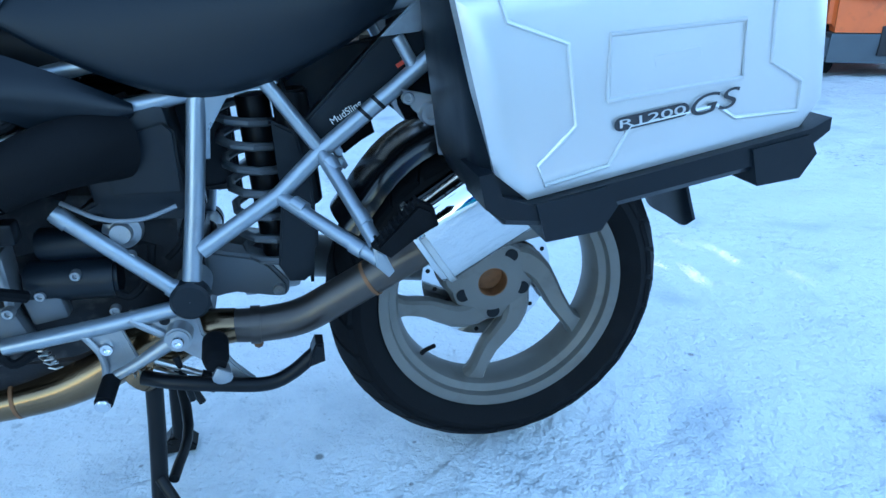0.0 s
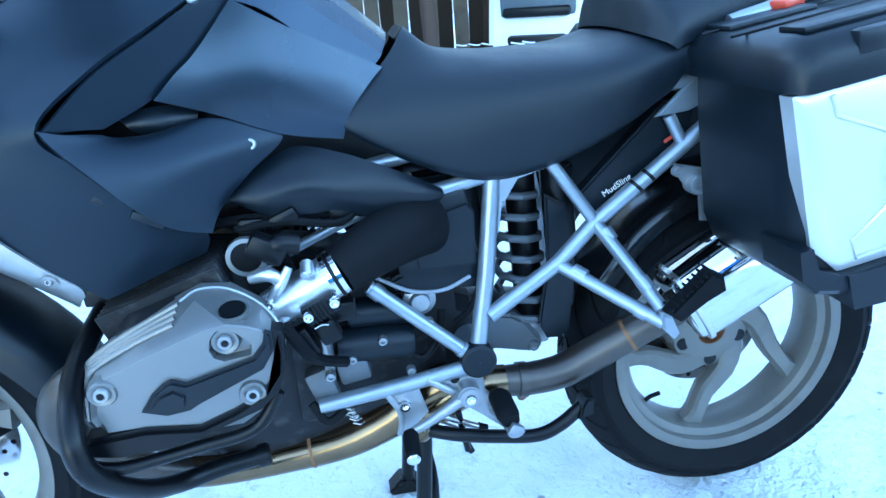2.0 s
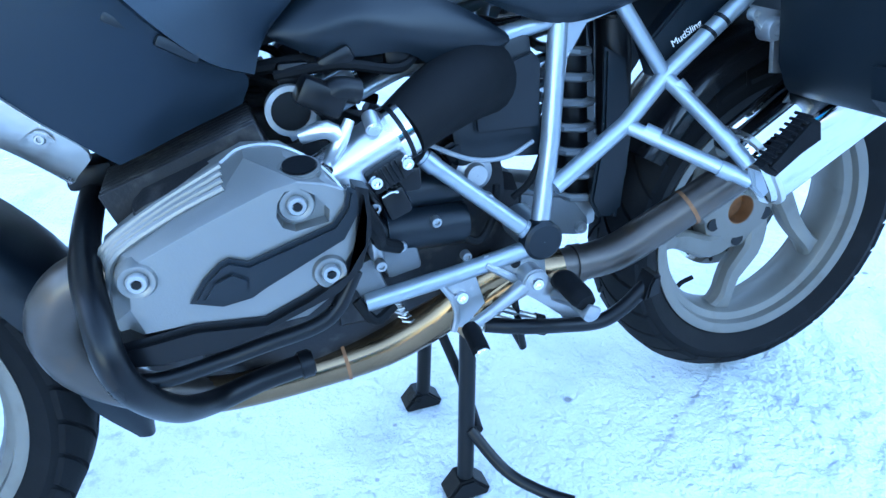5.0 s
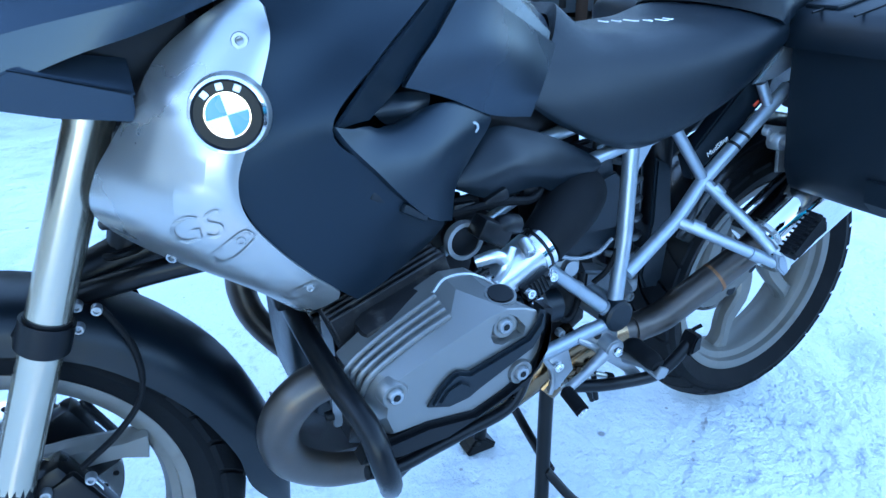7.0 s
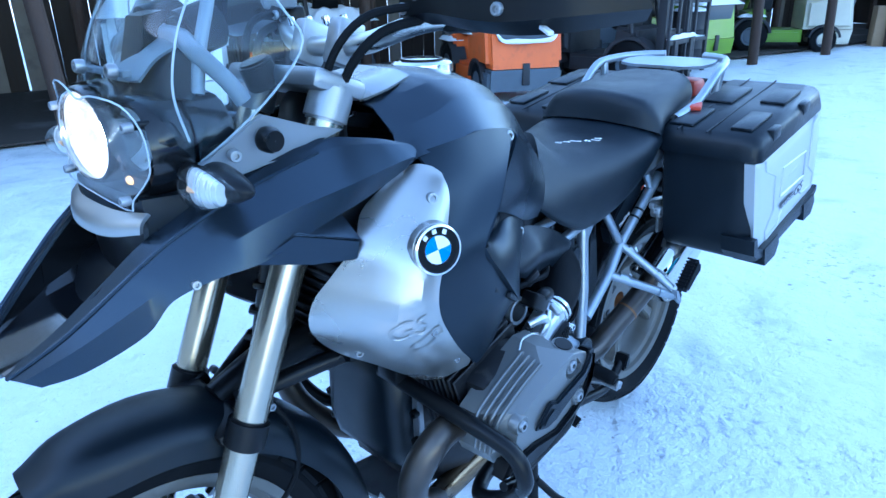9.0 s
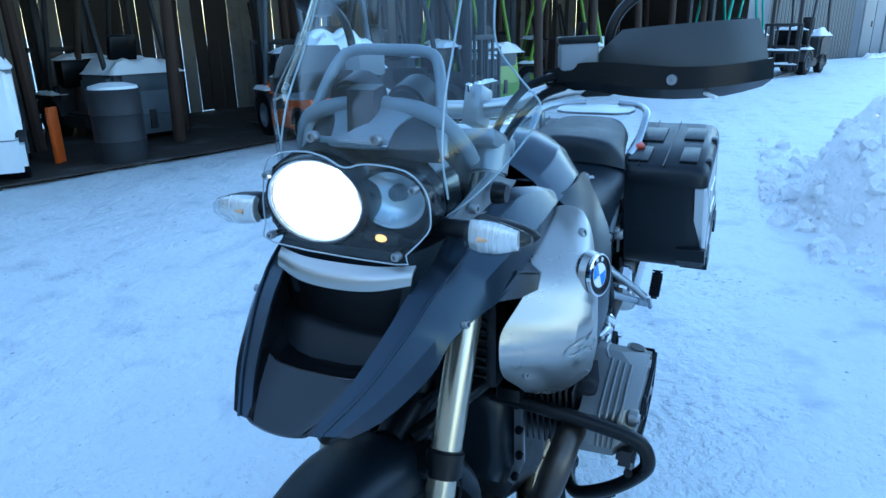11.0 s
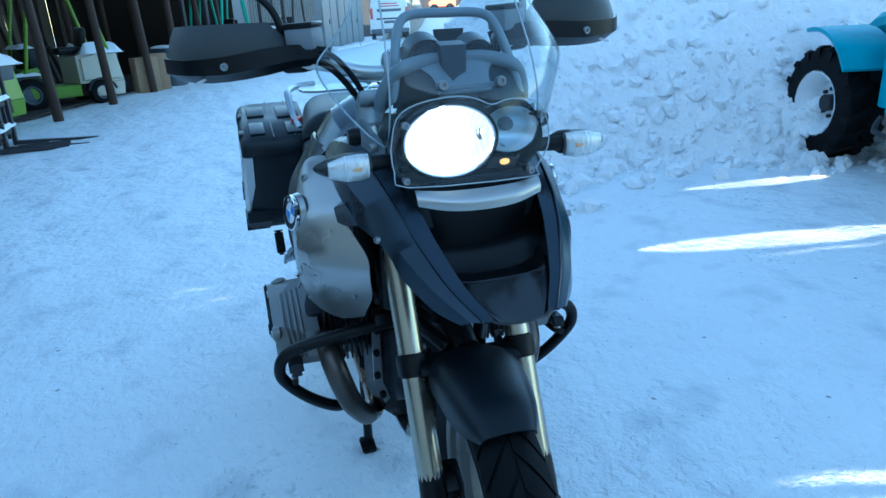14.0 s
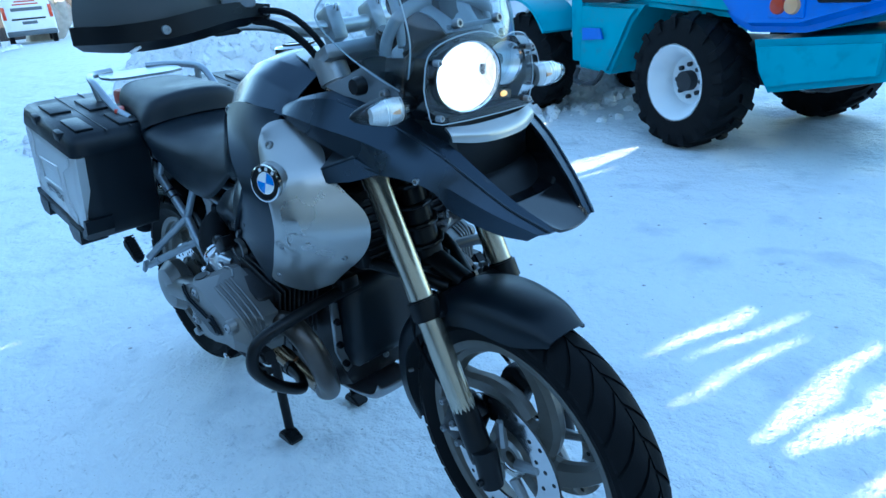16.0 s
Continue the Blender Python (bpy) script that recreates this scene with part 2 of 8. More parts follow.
def lathe(profile, c, axis="Y", n=64, closed=True, arc=(0, 360)):
    """A ring of (radius, place along the axis), turned about the axis through c."""
    rings = []
    full = abs(arc[1] - arc[0]) >= 360
    cnt = n if full else n + 1
    for i in range(cnt):
        w = radians(arc[0] + (arc[1] - arc[0]) * i / n)
        ring = []
        for r, h in profile:
            if axis == "Y":
                v = Vector((r * math.cos(w), h, r * math.sin(w)))
            elif axis == "X":
                v = Vector((h, r * math.cos(w), r * math.sin(w)))
            else:
                v = Vector((r * math.cos(w), r * math.sin(w), h))
            ring.append(v + Vector(c))
        rings.append(ring)
    if full:
        rings.append(rings[0])
    bm = skin(rings, closed=closed, cap=not full)
    if full:
        bmesh.ops.remove_doubles(bm, verts=bm.verts[:], dist=1e-6)
    bmesh.ops.recalc_face_normals(bm, faces=bm.faces[:])
    return bm


def prism(pts, vec, bev=0.002, smooth=0, seg=2):
    """A flat outline of 3D points, given depth along vec."""
    if smooth:
        pts = crom(list(pts) + [pts[0]], smooth)[:-1]
    bm = bmesh.new()
    f = bm.faces.new([bm.verts.new(p) for p in pts])
    ret = bmesh.ops.extrude_face_region(bm, geom=[f])
    bmesh.ops.translate(bm, verts=[v for v in ret["geom"] if isinstance(v, bmesh.types.BMVert)], vec=vec)
    bmesh.ops.recalc_face_normals(bm, faces=bm.faces[:])
    if bev:
        es = [e for e in bm.edges if any(len(q.verts) > 4 or q.normal.dot(Vector(vec).normalized()) ** 2 > 0.9 for q in e.link_faces) and len({q.normal.dot(Vector(vec).normalized()) ** 2 > 0.9 for q in e.link_faces}) == 2]
        bmesh.ops.bevel(bm, geom=es, offset=bev, segments=seg, affect="EDGES", clamp_overlap=True)
    return bm


def side(pts, y, depth, bev=0.002, smooth=0):
    """An outline of (x, z) at y, with depth towards the middle."""
    return prism([(x, y, z) for x, z in pts], (0, depth, 0), bev, smooth)


def surf(rows, thick=0.004, k=5, j=5, flip=False):
    """A smooth shell through a grid of points, of some thickness."""
    a = [crom(r, j) for r in rows]
    cols = [crom(c, k) for c in zip(*a)]
    g = [list(r) for r in zip(*cols)]
    bm = bmesh.new()
    vs = [[bm.verts.new(p) for p in r] for r in g]
    for r0, r1 in zip(vs, vs[1:]):
        for i in range(len(r0) - 1):
            try:
                bm.faces.new((r0[i], r0[i + 1], r1[i + 1], r1[i]))
            except ValueError:
                pass
    if flip:
        bmesh.ops.reverse_faces(bm, faces=bm.faces[:])
    bm.normal_update()
    if thick:
        nr, nc = len(vs), len(vs[0])
        low = [[bm.verts.new(v.co - v.normal * thick) for v in r] for r in vs]
        for i in range(nr - 1):
            for q in range(nc - 1):
                f = (low[i][q], low[i + 1][q], low[i + 1][q + 1], low[i][q + 1])
                bm.faces.new(f[::-1] if flip else f)
        loop = [(0, q) for q in range(nc)] + [(i, nc - 1) for i in range(1, nr)] + [(nr - 1, q) for q in range(nc - 2, -1, -1)] + [(i, 0) for i in range(nr - 2, 0, -1)]
        for (a0, a1), (b0, b1) in zip(loop, loop[1:] + loop[:1]):
            f = (vs[a0][a1], low[a0][a1], low[b0][b1], vs[b0][b1])
            bm.faces.new(f[::-1] if flip else f)
        bmesh.ops.recalc_face_normals(bm, faces=bm.faces[:])
    return bm


def bolt(at, way, r=0.008, h=0.006):
    """A round screw head with a socket."""
    bm = lathe([(0.0005, -h), (r, -h), (r, h * 0.6), (r * 0.85, h), (r * 0.5, h), (r * 0.45, h * 0.3), (0.0005, h * 0.3)], (0, 0, 0), "Z", 16, closed=False)
    bm.transform(Matrix.Translation(at) @ Vector(way).to_track_quat("Z", "Y").to_matrix().to_4x4())
    return bm


def text(name, body, m, size, mat, parent, label="", depth=0.0004, shear=0.0):
    cu = bpy.data.curves.new(name, "FONT")
    cu.body, cu.size, cu.extrude, cu.shear = body, size, depth, shear
    cu.align_x, cu.align_y = "CENTER", "CENTER"
    tmp = bpy.data.objects.new("tmp", cu)
    me = tmp.to_mesh()
    bm = bmesh.new()
    bm.from_mesh(me)
    tmp.to_mesh_clear()
    bpy.data.objects.remove(tmp)
    bpy.data.curves.remove(cu)
    bm.transform(m)
    return part(name, bm, mat, parent, label)


def onto(bm, target, lift=0.0012, way=(0, 1, 0)):
    """Lays a flat mesh on the left face of a panel, seen along way."""
    me = target.data
    tree = BVHTree.FromPolygons([v.co for v in me.vertices], [list(p.vertices) for p in me.polygons])
    w = Vector(way).normalized()
    for v in bm.verts:
        d = v.co.dot(w)
        hit = tree.ray_cast(v.co - w * (d + 0.6), w)
        if hit[0] is not None:
            v.co = hit[0] - w * lift
    return bm


def onto_point(xz, target):
    bm = bmesh.new()
    bm.verts.new((xz[0], -0.4, xz[1]))
    onto(bm, target, 0.0)
    bm.verts.ensure_lookup_table()
    p = bm.verts[0].co.copy()
    bm.free()
    return p


# ---- ground ----
def mk_snow(name, col, dirt, amt, lump, relief):
    """Snow with lumps, grains, greyish trodden patches and grit specks."""
    m = mk(name, col, 0.5, 0, 0.04, 1.1, 0, 60, spot=dirt, spotamt=amt, spotscale=3.2)
    n, l = m.node_tree.nodes, m.node_tree.links
    p = n["Principled BSDF"]
    tc = n.new("ShaderNodeTexCoord")
    last = None
    for sc, dist, det in ((lump, relief * 1.15, 5), (lump * 5, relief * 0.3, 6), (lump * 22, relief * 0.05, 3)):
        t = n.new("ShaderNodeTexNoise")
        t.inputs["Scale"].default_value, t.inputs["Detail"].default_value, t.inputs["Roughness"].default_value = sc, det, 0.62
        l.new(tc.outputs["Object"], t.inputs["Vector"])
        bp = n.new("ShaderNodeBump")
        bp.inputs["Distance"].default_value = dist
        l.new(t.outputs["Fac"], bp.inputs["Height"])
        if last:
            l.new(last.outputs[0], bp.inputs["Normal"])
        last = bp
    l.new(last.outputs[0], p.inputs["Normal"])
    # dirt trodden in where people and trucks pass
    far, near, m1, m2, ml, mx = n.new("ShaderNodeTexNoise"), n.new("ShaderNodeTexNoise"), n.new("ShaderNodeMapRange"), n.new("ShaderNodeMapRange"), n.new("ShaderNodeMath"), n.new("ShaderNodeMix")
    for t, sc, dt in ((far, 0.9, 3), (near, 26.0, 6)):
        t.inputs["Scale"].default_value, t.inputs["Detail"].default_value, t.inputs["Roughness"].default_value = sc, dt, 0.7
        l.new(tc.outputs["Object"], t.inputs["Vector"])
    for r, t, lo, hi in ((m1, far, 0.52, 0.66), (m2, near, 0.54, 0.66)):
        r.inputs["From Min"].default_value, r.inputs["From Max"].default_value = lo, hi
        l.new(t.outputs["Fac"], r.inputs["Value"])
    ml.operation = "MULTIPLY"
    l.new(m1.outputs[0], ml.inputs[0])
    l.new(m2.outputs[0], ml.inputs[1])
    mx.data_type = "RGBA"
    l.new(ml.outputs[0], mx.inputs["Factor"])
    l.new(p.inputs["Base Color"].links[0].from_socket, mx.inputs["A"])
    mx.inputs["B"].default_value = (dirt[0] * 0.72, dirt[1] * 0.72, dirt[2] * 0.72, 1)
    l.new(mx.outputs["Result"], p.inputs["Base Color"])
    # grit specks of two sizes and short scraped marks
    for sc, lo, hi, amt, dark, stretch, rot in ((5.0, 0.03, 0.055, 0.85, 0.22, 1, 0), (11.0, 0.035, 0.06, 0.75, 0.28, 1, 0), (30.0, 0.06, 0.11, 0.5, 0.42, 1, 0), (6.0, 0.02, 0.06, 0.5, 0.42, 7, 20), (9.0, 0.015, 0.045, 0.45, 0.4, 9, 110), (4.0, 0.01, 0.03, 0.45, 0.45, 12, 65)):
        mp, vo, rg, mx = n.new("ShaderNodeMapping"), n.new("ShaderNodeTexVoronoi"), n.new("ShaderNodeMapRange"), n.new("ShaderNodeMix")
        mp.inputs["Rotation"].default_value = (0, 0, radians(rot))
        mp.inputs["Scale"].default_value = (1, stretch, 1)
        vo.inputs["Scale"].default_value = sc / math.sqrt(stretch)
        l.new(tc.outputs["Object"], mp.inputs["Vector"])
        l.new(mp.outputs[0], vo.inputs["Vector"])
        rg.inputs["From Min"].default_value, rg.inputs["From Max"].default_value = lo, hi
        rg.inputs["To Min"].default_value, rg.inputs["To Max"].default_value = amt, 0.0
        l.new(vo.outputs["Distance"], rg.inputs["Value"])
        mx.data_type = "RGBA"
        l.new(rg.outputs[0], mx.inputs["Factor"])
        l.new(p.inputs["Base Color"].links[0].from_socket, mx.inputs["A"])
        mx.inputs["B"].default_value = (dark, dark, dark, 1)
        l.new(mx.outputs["Result"], p.inputs["Base Color"])
    return m


SNOW = mk_snow("trodden_snow", (0.80, 0.835, 0.855), (0.52, 0.575, 0.62), 0.75, 5.0, 0.05)
PILESNOW = mk_snow("heaped_snow", (0.95, 0.96, 0.965), (0.88, 0.9, 0.91), 0.3, 9.0, 0.045)


def pile_height(x, y):
    """The heap of cleared snow: nothing on the yard, steep from its foot."""
    foot = 2.35 + 0.25 * math.sin(y * 1.7) + max(0.0, y + 1.5) ** 2 * 2.6 - 0.28 * max(0.0, -3.2 - y)
    d = min(x - foot, (-0.75 - y) * 0.95 + 0.12 * (x - 3) * -1.0)
    d = min(d, 16 - x, (-0.72 - 0.4 * (x + 0.5) - y) * 0.9 + max(0.0, 6.0 - x) * 1.5)
    if d < 0:
        return 0.0
    h = 3.4 * (1 - math.exp(-d / 2.6)) + min(d, 0.25) * 0.4
    p = Vector((x * 1.6, y * 1.6, 3.0))
    clod = 0.07 * abs(noise.noise(p * 3.1)) + 0.045 * (1 - min(1, 2.2 * noise.voronoi(p * 2.6)[0][0])) + 0.03 * (1 - min(1, 2 * noise.voronoi(p * 6.0)[0][0])) + 0.018 * noise.noise(p * 11)
    return h + min(1.0, d * 2.5) * (0.32 * noise.fractal(p * 0.8, 0.9, 2.1, 6) + clod)


def fall(x, y):
    """The yard falls a little towards the shed."""
    return -0.03 * min(max(y - 1.2, 0.0), 6.0)


def ground_height(x, y):
    near = math.hypot(x + 0.5, y)
    h = 0.006 * noise.noise(Vector((x * 1.1, y * 1.1, 0.3))) + 0.005 * noise.noise(Vector((x * 6, y * 6, 1.7))) + 0.003 * noise.noise(Vector((x * 22, y * 22, 2.7)))
    if near > 1.1:
        far = min(1.0, (near - 1.1) / 2.0)
        rut = noise.noise(Vector((x * 0.5 + y * 0.3, (y - 0.3 * x) * 4.0, 9.0)))
        h += far * (0.022 * rut + 0.02 * noise.noise(Vector((x * 2.5, y * 3.5, 4.0))))
    return (h if near < 60 else 0.0) + fall(x, y)


def make_ground():
    n = 330
    u = np.linspace(-1, 1, n)
    sp = np.sinh(u * 9.2) / np.sinh(9.2) * 700 + u * 4.2
    vs = [(x - 0.4, y, ground_height(x - 0.4, y)) for y in sp for x in sp]
    fs = [(i * n + k, i * n + k + 1, (i + 1) * n + k + 1, (i + 1) * n + k) for i in range(n - 1) for k in range(n - 1)]
    me = bpy.data.meshes.new("ground")
    me.from_pydata(vs, [], fs)
    me.polygons.foreach_set("use_smooth", [True] * len(fs))
    me.materials.append(SNOW)
    return tagged(new("ground", me), "trodden bluish snow with dark specks and tyre ruts", "snow ground", kind="structure")


make_ground()


def make_pile():
    vs, fs, idx = [], [], {}
    xs, ys = np.concatenate([np.arange(1.4, 6.0, 0.035), np.arange(6.0, 16.2, 0.1)]), np.concatenate([np.arange(-13.0, -6.5, 0.1), np.arange(-6.5, 0.8, 0.035)])
    hs = {(i, k): pile_height(x, y) for i, x in enumerate(xs) for k, y in enumerate(ys)}
    for i in range(len(xs) - 1):
        for k in range(len(ys) - 1):
            q = [(i, k), (i + 1, k), (i + 1, k + 1), (i, k + 1)]
            if max(hs[c] for c in q) <= 0:
                continue
            for c in q:
                if c not in idx:
                    idx[c] = len(vs)
                    vs.append((xs[c[0]], ys[c[1]], hs[c] - 0.03))
            fs.append([idx[c] for c in q])
    me = bpy.data.meshes.new("snow_pile")
    me.from_pydata(vs, [], fs)
    me.polygons.foreach_set("use_smooth", [True] * len(fs))
    me.materials.append(PILESNOW)
    return tagged(new("snow_pile", me), "tall heap of cleared lumpy snow at the yard's edge", "snow pile", kind="stuff")


make_pile()


def make_lumps():
    rnd = random.Random(4)
    o = bmesh.new()
    bmesh.ops.create_icosphere(o, subdivisions=1, radius=1)
    bv, bf = [v.co.copy() for v in o.verts], [[v.index for v in f.verts] for f in o.faces]
    o.free()
    vs, fs = [], []
    for i in range(2000):
        y = rnd.uniform(-6, -0.6)
        foot = 2.35 + 0.25 * math.sin(y * 1.7) + max(0.0, y + 1.5) ** 2 * 2.6 - 0.28 * max(0.0, -3.2 - y)
        x = foot + (rnd.gauss(0.1, 0.35) if i % 3 else rnd.uniform(0.1, 3.0))
        s = rnd.choice((0.012, 0.015, 0.02, 0.03, 0.04, 0.07)) * rnd.uniform(0.7, 1.4)
        m = pose(x, y, max(0.0, pile_height(x, y) - 0.03) + s * 0.2, rnd.uniform(0, 90), 0, rnd.uniform(0, 360))
        k = len(vs)
        vs += [m @ (v * s * rnd.uniform(0.65, 1.25)) for v in bv]
        fs += [[k + j for j in f] for f in bf]
    me = bpy.data.meshes.new("snow_lumps")
    me.from_pydata(vs, [], fs)
    me.materials.append(PILESNOW)
    return tagged(new("snow_lumps", me), "loose broken lumps of snow along the heap's foot", "snow lumps", kind="stuff")


make_lumps()

# ---- unseen wall added to shade the yard, gaps let the low sun through ----
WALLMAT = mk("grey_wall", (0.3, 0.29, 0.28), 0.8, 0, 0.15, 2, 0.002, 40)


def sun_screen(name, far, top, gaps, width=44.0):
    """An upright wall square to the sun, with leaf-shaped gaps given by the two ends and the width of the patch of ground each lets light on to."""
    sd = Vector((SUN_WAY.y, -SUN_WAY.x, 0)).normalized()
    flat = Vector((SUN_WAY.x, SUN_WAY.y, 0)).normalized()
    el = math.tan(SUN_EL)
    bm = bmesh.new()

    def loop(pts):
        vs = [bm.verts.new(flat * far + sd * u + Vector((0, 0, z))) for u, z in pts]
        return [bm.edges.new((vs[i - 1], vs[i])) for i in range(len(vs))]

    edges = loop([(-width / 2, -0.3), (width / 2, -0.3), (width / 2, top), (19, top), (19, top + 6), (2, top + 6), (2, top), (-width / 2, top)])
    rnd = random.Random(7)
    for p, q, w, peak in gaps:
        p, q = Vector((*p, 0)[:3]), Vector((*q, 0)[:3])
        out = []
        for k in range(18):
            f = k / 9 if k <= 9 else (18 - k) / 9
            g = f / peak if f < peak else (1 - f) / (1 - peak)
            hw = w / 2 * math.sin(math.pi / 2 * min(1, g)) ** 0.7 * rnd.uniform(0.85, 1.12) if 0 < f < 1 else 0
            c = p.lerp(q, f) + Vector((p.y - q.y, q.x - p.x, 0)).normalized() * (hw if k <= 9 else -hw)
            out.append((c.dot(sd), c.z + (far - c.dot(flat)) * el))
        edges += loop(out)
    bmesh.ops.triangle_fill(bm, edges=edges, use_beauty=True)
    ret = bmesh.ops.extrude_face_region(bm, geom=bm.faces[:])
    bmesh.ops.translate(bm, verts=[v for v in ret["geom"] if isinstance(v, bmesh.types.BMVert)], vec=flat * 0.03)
    return tagged(part(name, bm, WALLMAT, None), "unseen wall added to shade the yard, with gaps for the sun patches", "wall", kind="structure")


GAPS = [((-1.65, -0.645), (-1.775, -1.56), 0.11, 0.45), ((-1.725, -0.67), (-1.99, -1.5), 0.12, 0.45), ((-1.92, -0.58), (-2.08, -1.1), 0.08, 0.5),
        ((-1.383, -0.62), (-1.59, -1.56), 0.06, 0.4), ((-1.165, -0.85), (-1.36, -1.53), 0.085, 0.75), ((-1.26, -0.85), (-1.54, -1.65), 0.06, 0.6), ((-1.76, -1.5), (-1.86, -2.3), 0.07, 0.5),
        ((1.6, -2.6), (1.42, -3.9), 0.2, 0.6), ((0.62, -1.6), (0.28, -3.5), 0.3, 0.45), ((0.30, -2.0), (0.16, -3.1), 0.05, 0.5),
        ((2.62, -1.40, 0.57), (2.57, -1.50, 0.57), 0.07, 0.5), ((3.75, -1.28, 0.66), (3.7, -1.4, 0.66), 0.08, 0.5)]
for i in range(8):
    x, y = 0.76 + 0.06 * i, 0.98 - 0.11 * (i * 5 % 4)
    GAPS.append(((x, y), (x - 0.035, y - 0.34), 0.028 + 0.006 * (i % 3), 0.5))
# added only to block the sun; gaps are cut from the wanted patches
sun_screen("shade_wall_west", 15.5, 9.6, GAPS, 90.0)


# ---- motorcycle ----
bike = thing("touring_motorcycle", "graphite adventure motorcycle on its centre stand in the snow", "motorcycle", group="")
AX_F, AX_R = Vector((-1.476, 0, 0.333)), Vector((0.004, 0, 0.342))
HEAD = Vector((-1.31, 0, 0.66))
STEER_AXIS = Vector((0.438, 0, 1)).normalized()
STEER = Matrix.Translation(HEAD) @ Matrix.Rotation(radians(-5.5), 4, STEER_AXIS) @ Matrix.Translation(-HEAD)


def fpart(name, bm, mat, parent=None, label=""):
    """A part that turns with the handlebar."""
    bm.transform(STEER)
    return part(name, bm, mat, parent or bike, label)


def tyre(c, R, r, w, blocks, m=None):
    h = w / 2
    prof = [(r, -h * 0.62), (r + 0.012, -h * 0.8), (r + (R - r) * 0.45, -h), (R - 0.030, -h * 0.93), (R - 0.010, -h * 0.62), (R, -h * 0.25), (R, h * 0.25), (R - 0.010, h * 0.62), (R - 0.030, h * 0.93), (r + (R - r) * 0.45, h), (r + 0.012, h * 0.8), (r, h * 0.62)]
    bm = lathe(prof, c, "Y", 96)
    return bm


def tread(c, R, w, n, name, parent, m):
    """Slanted tread bars, proud of the carcass."""
    bm = bmesh.new()
    h = w / 2
    for i in range(n):
        for sg in (1, -1):
            w0 = 2 * math.pi * (i + (0.5 if sg < 0 else 0)) / n
            rings = []
            for q in range(7):
                f = q / 6
                y = sg * h * (0.03 + 0.93 * f)
                rr = R - 0.0305 * max(0.0, (abs(y) / h - 0.25) / 0.72) ** 1.9
                w1 = w0 + 0.30 * f * 2 * math.pi / n * 4
                dw = 0.42 * 2 * math.pi / n
                rings.append([Vector((rad * math.cos(w1 + s), y, rad * math.sin(w1 + s))) + Vector(c) for rad, s in ((rr - 0.004, -dw), (rr + 0.0042, -dw), (rr + 0.0042, dw), (rr - 0.004, dw))])
            add(bm, skin(rings))
    if m is not None:
        bm.transform(m)
    return part(name, bm, RUBBER, parent, "", 30)


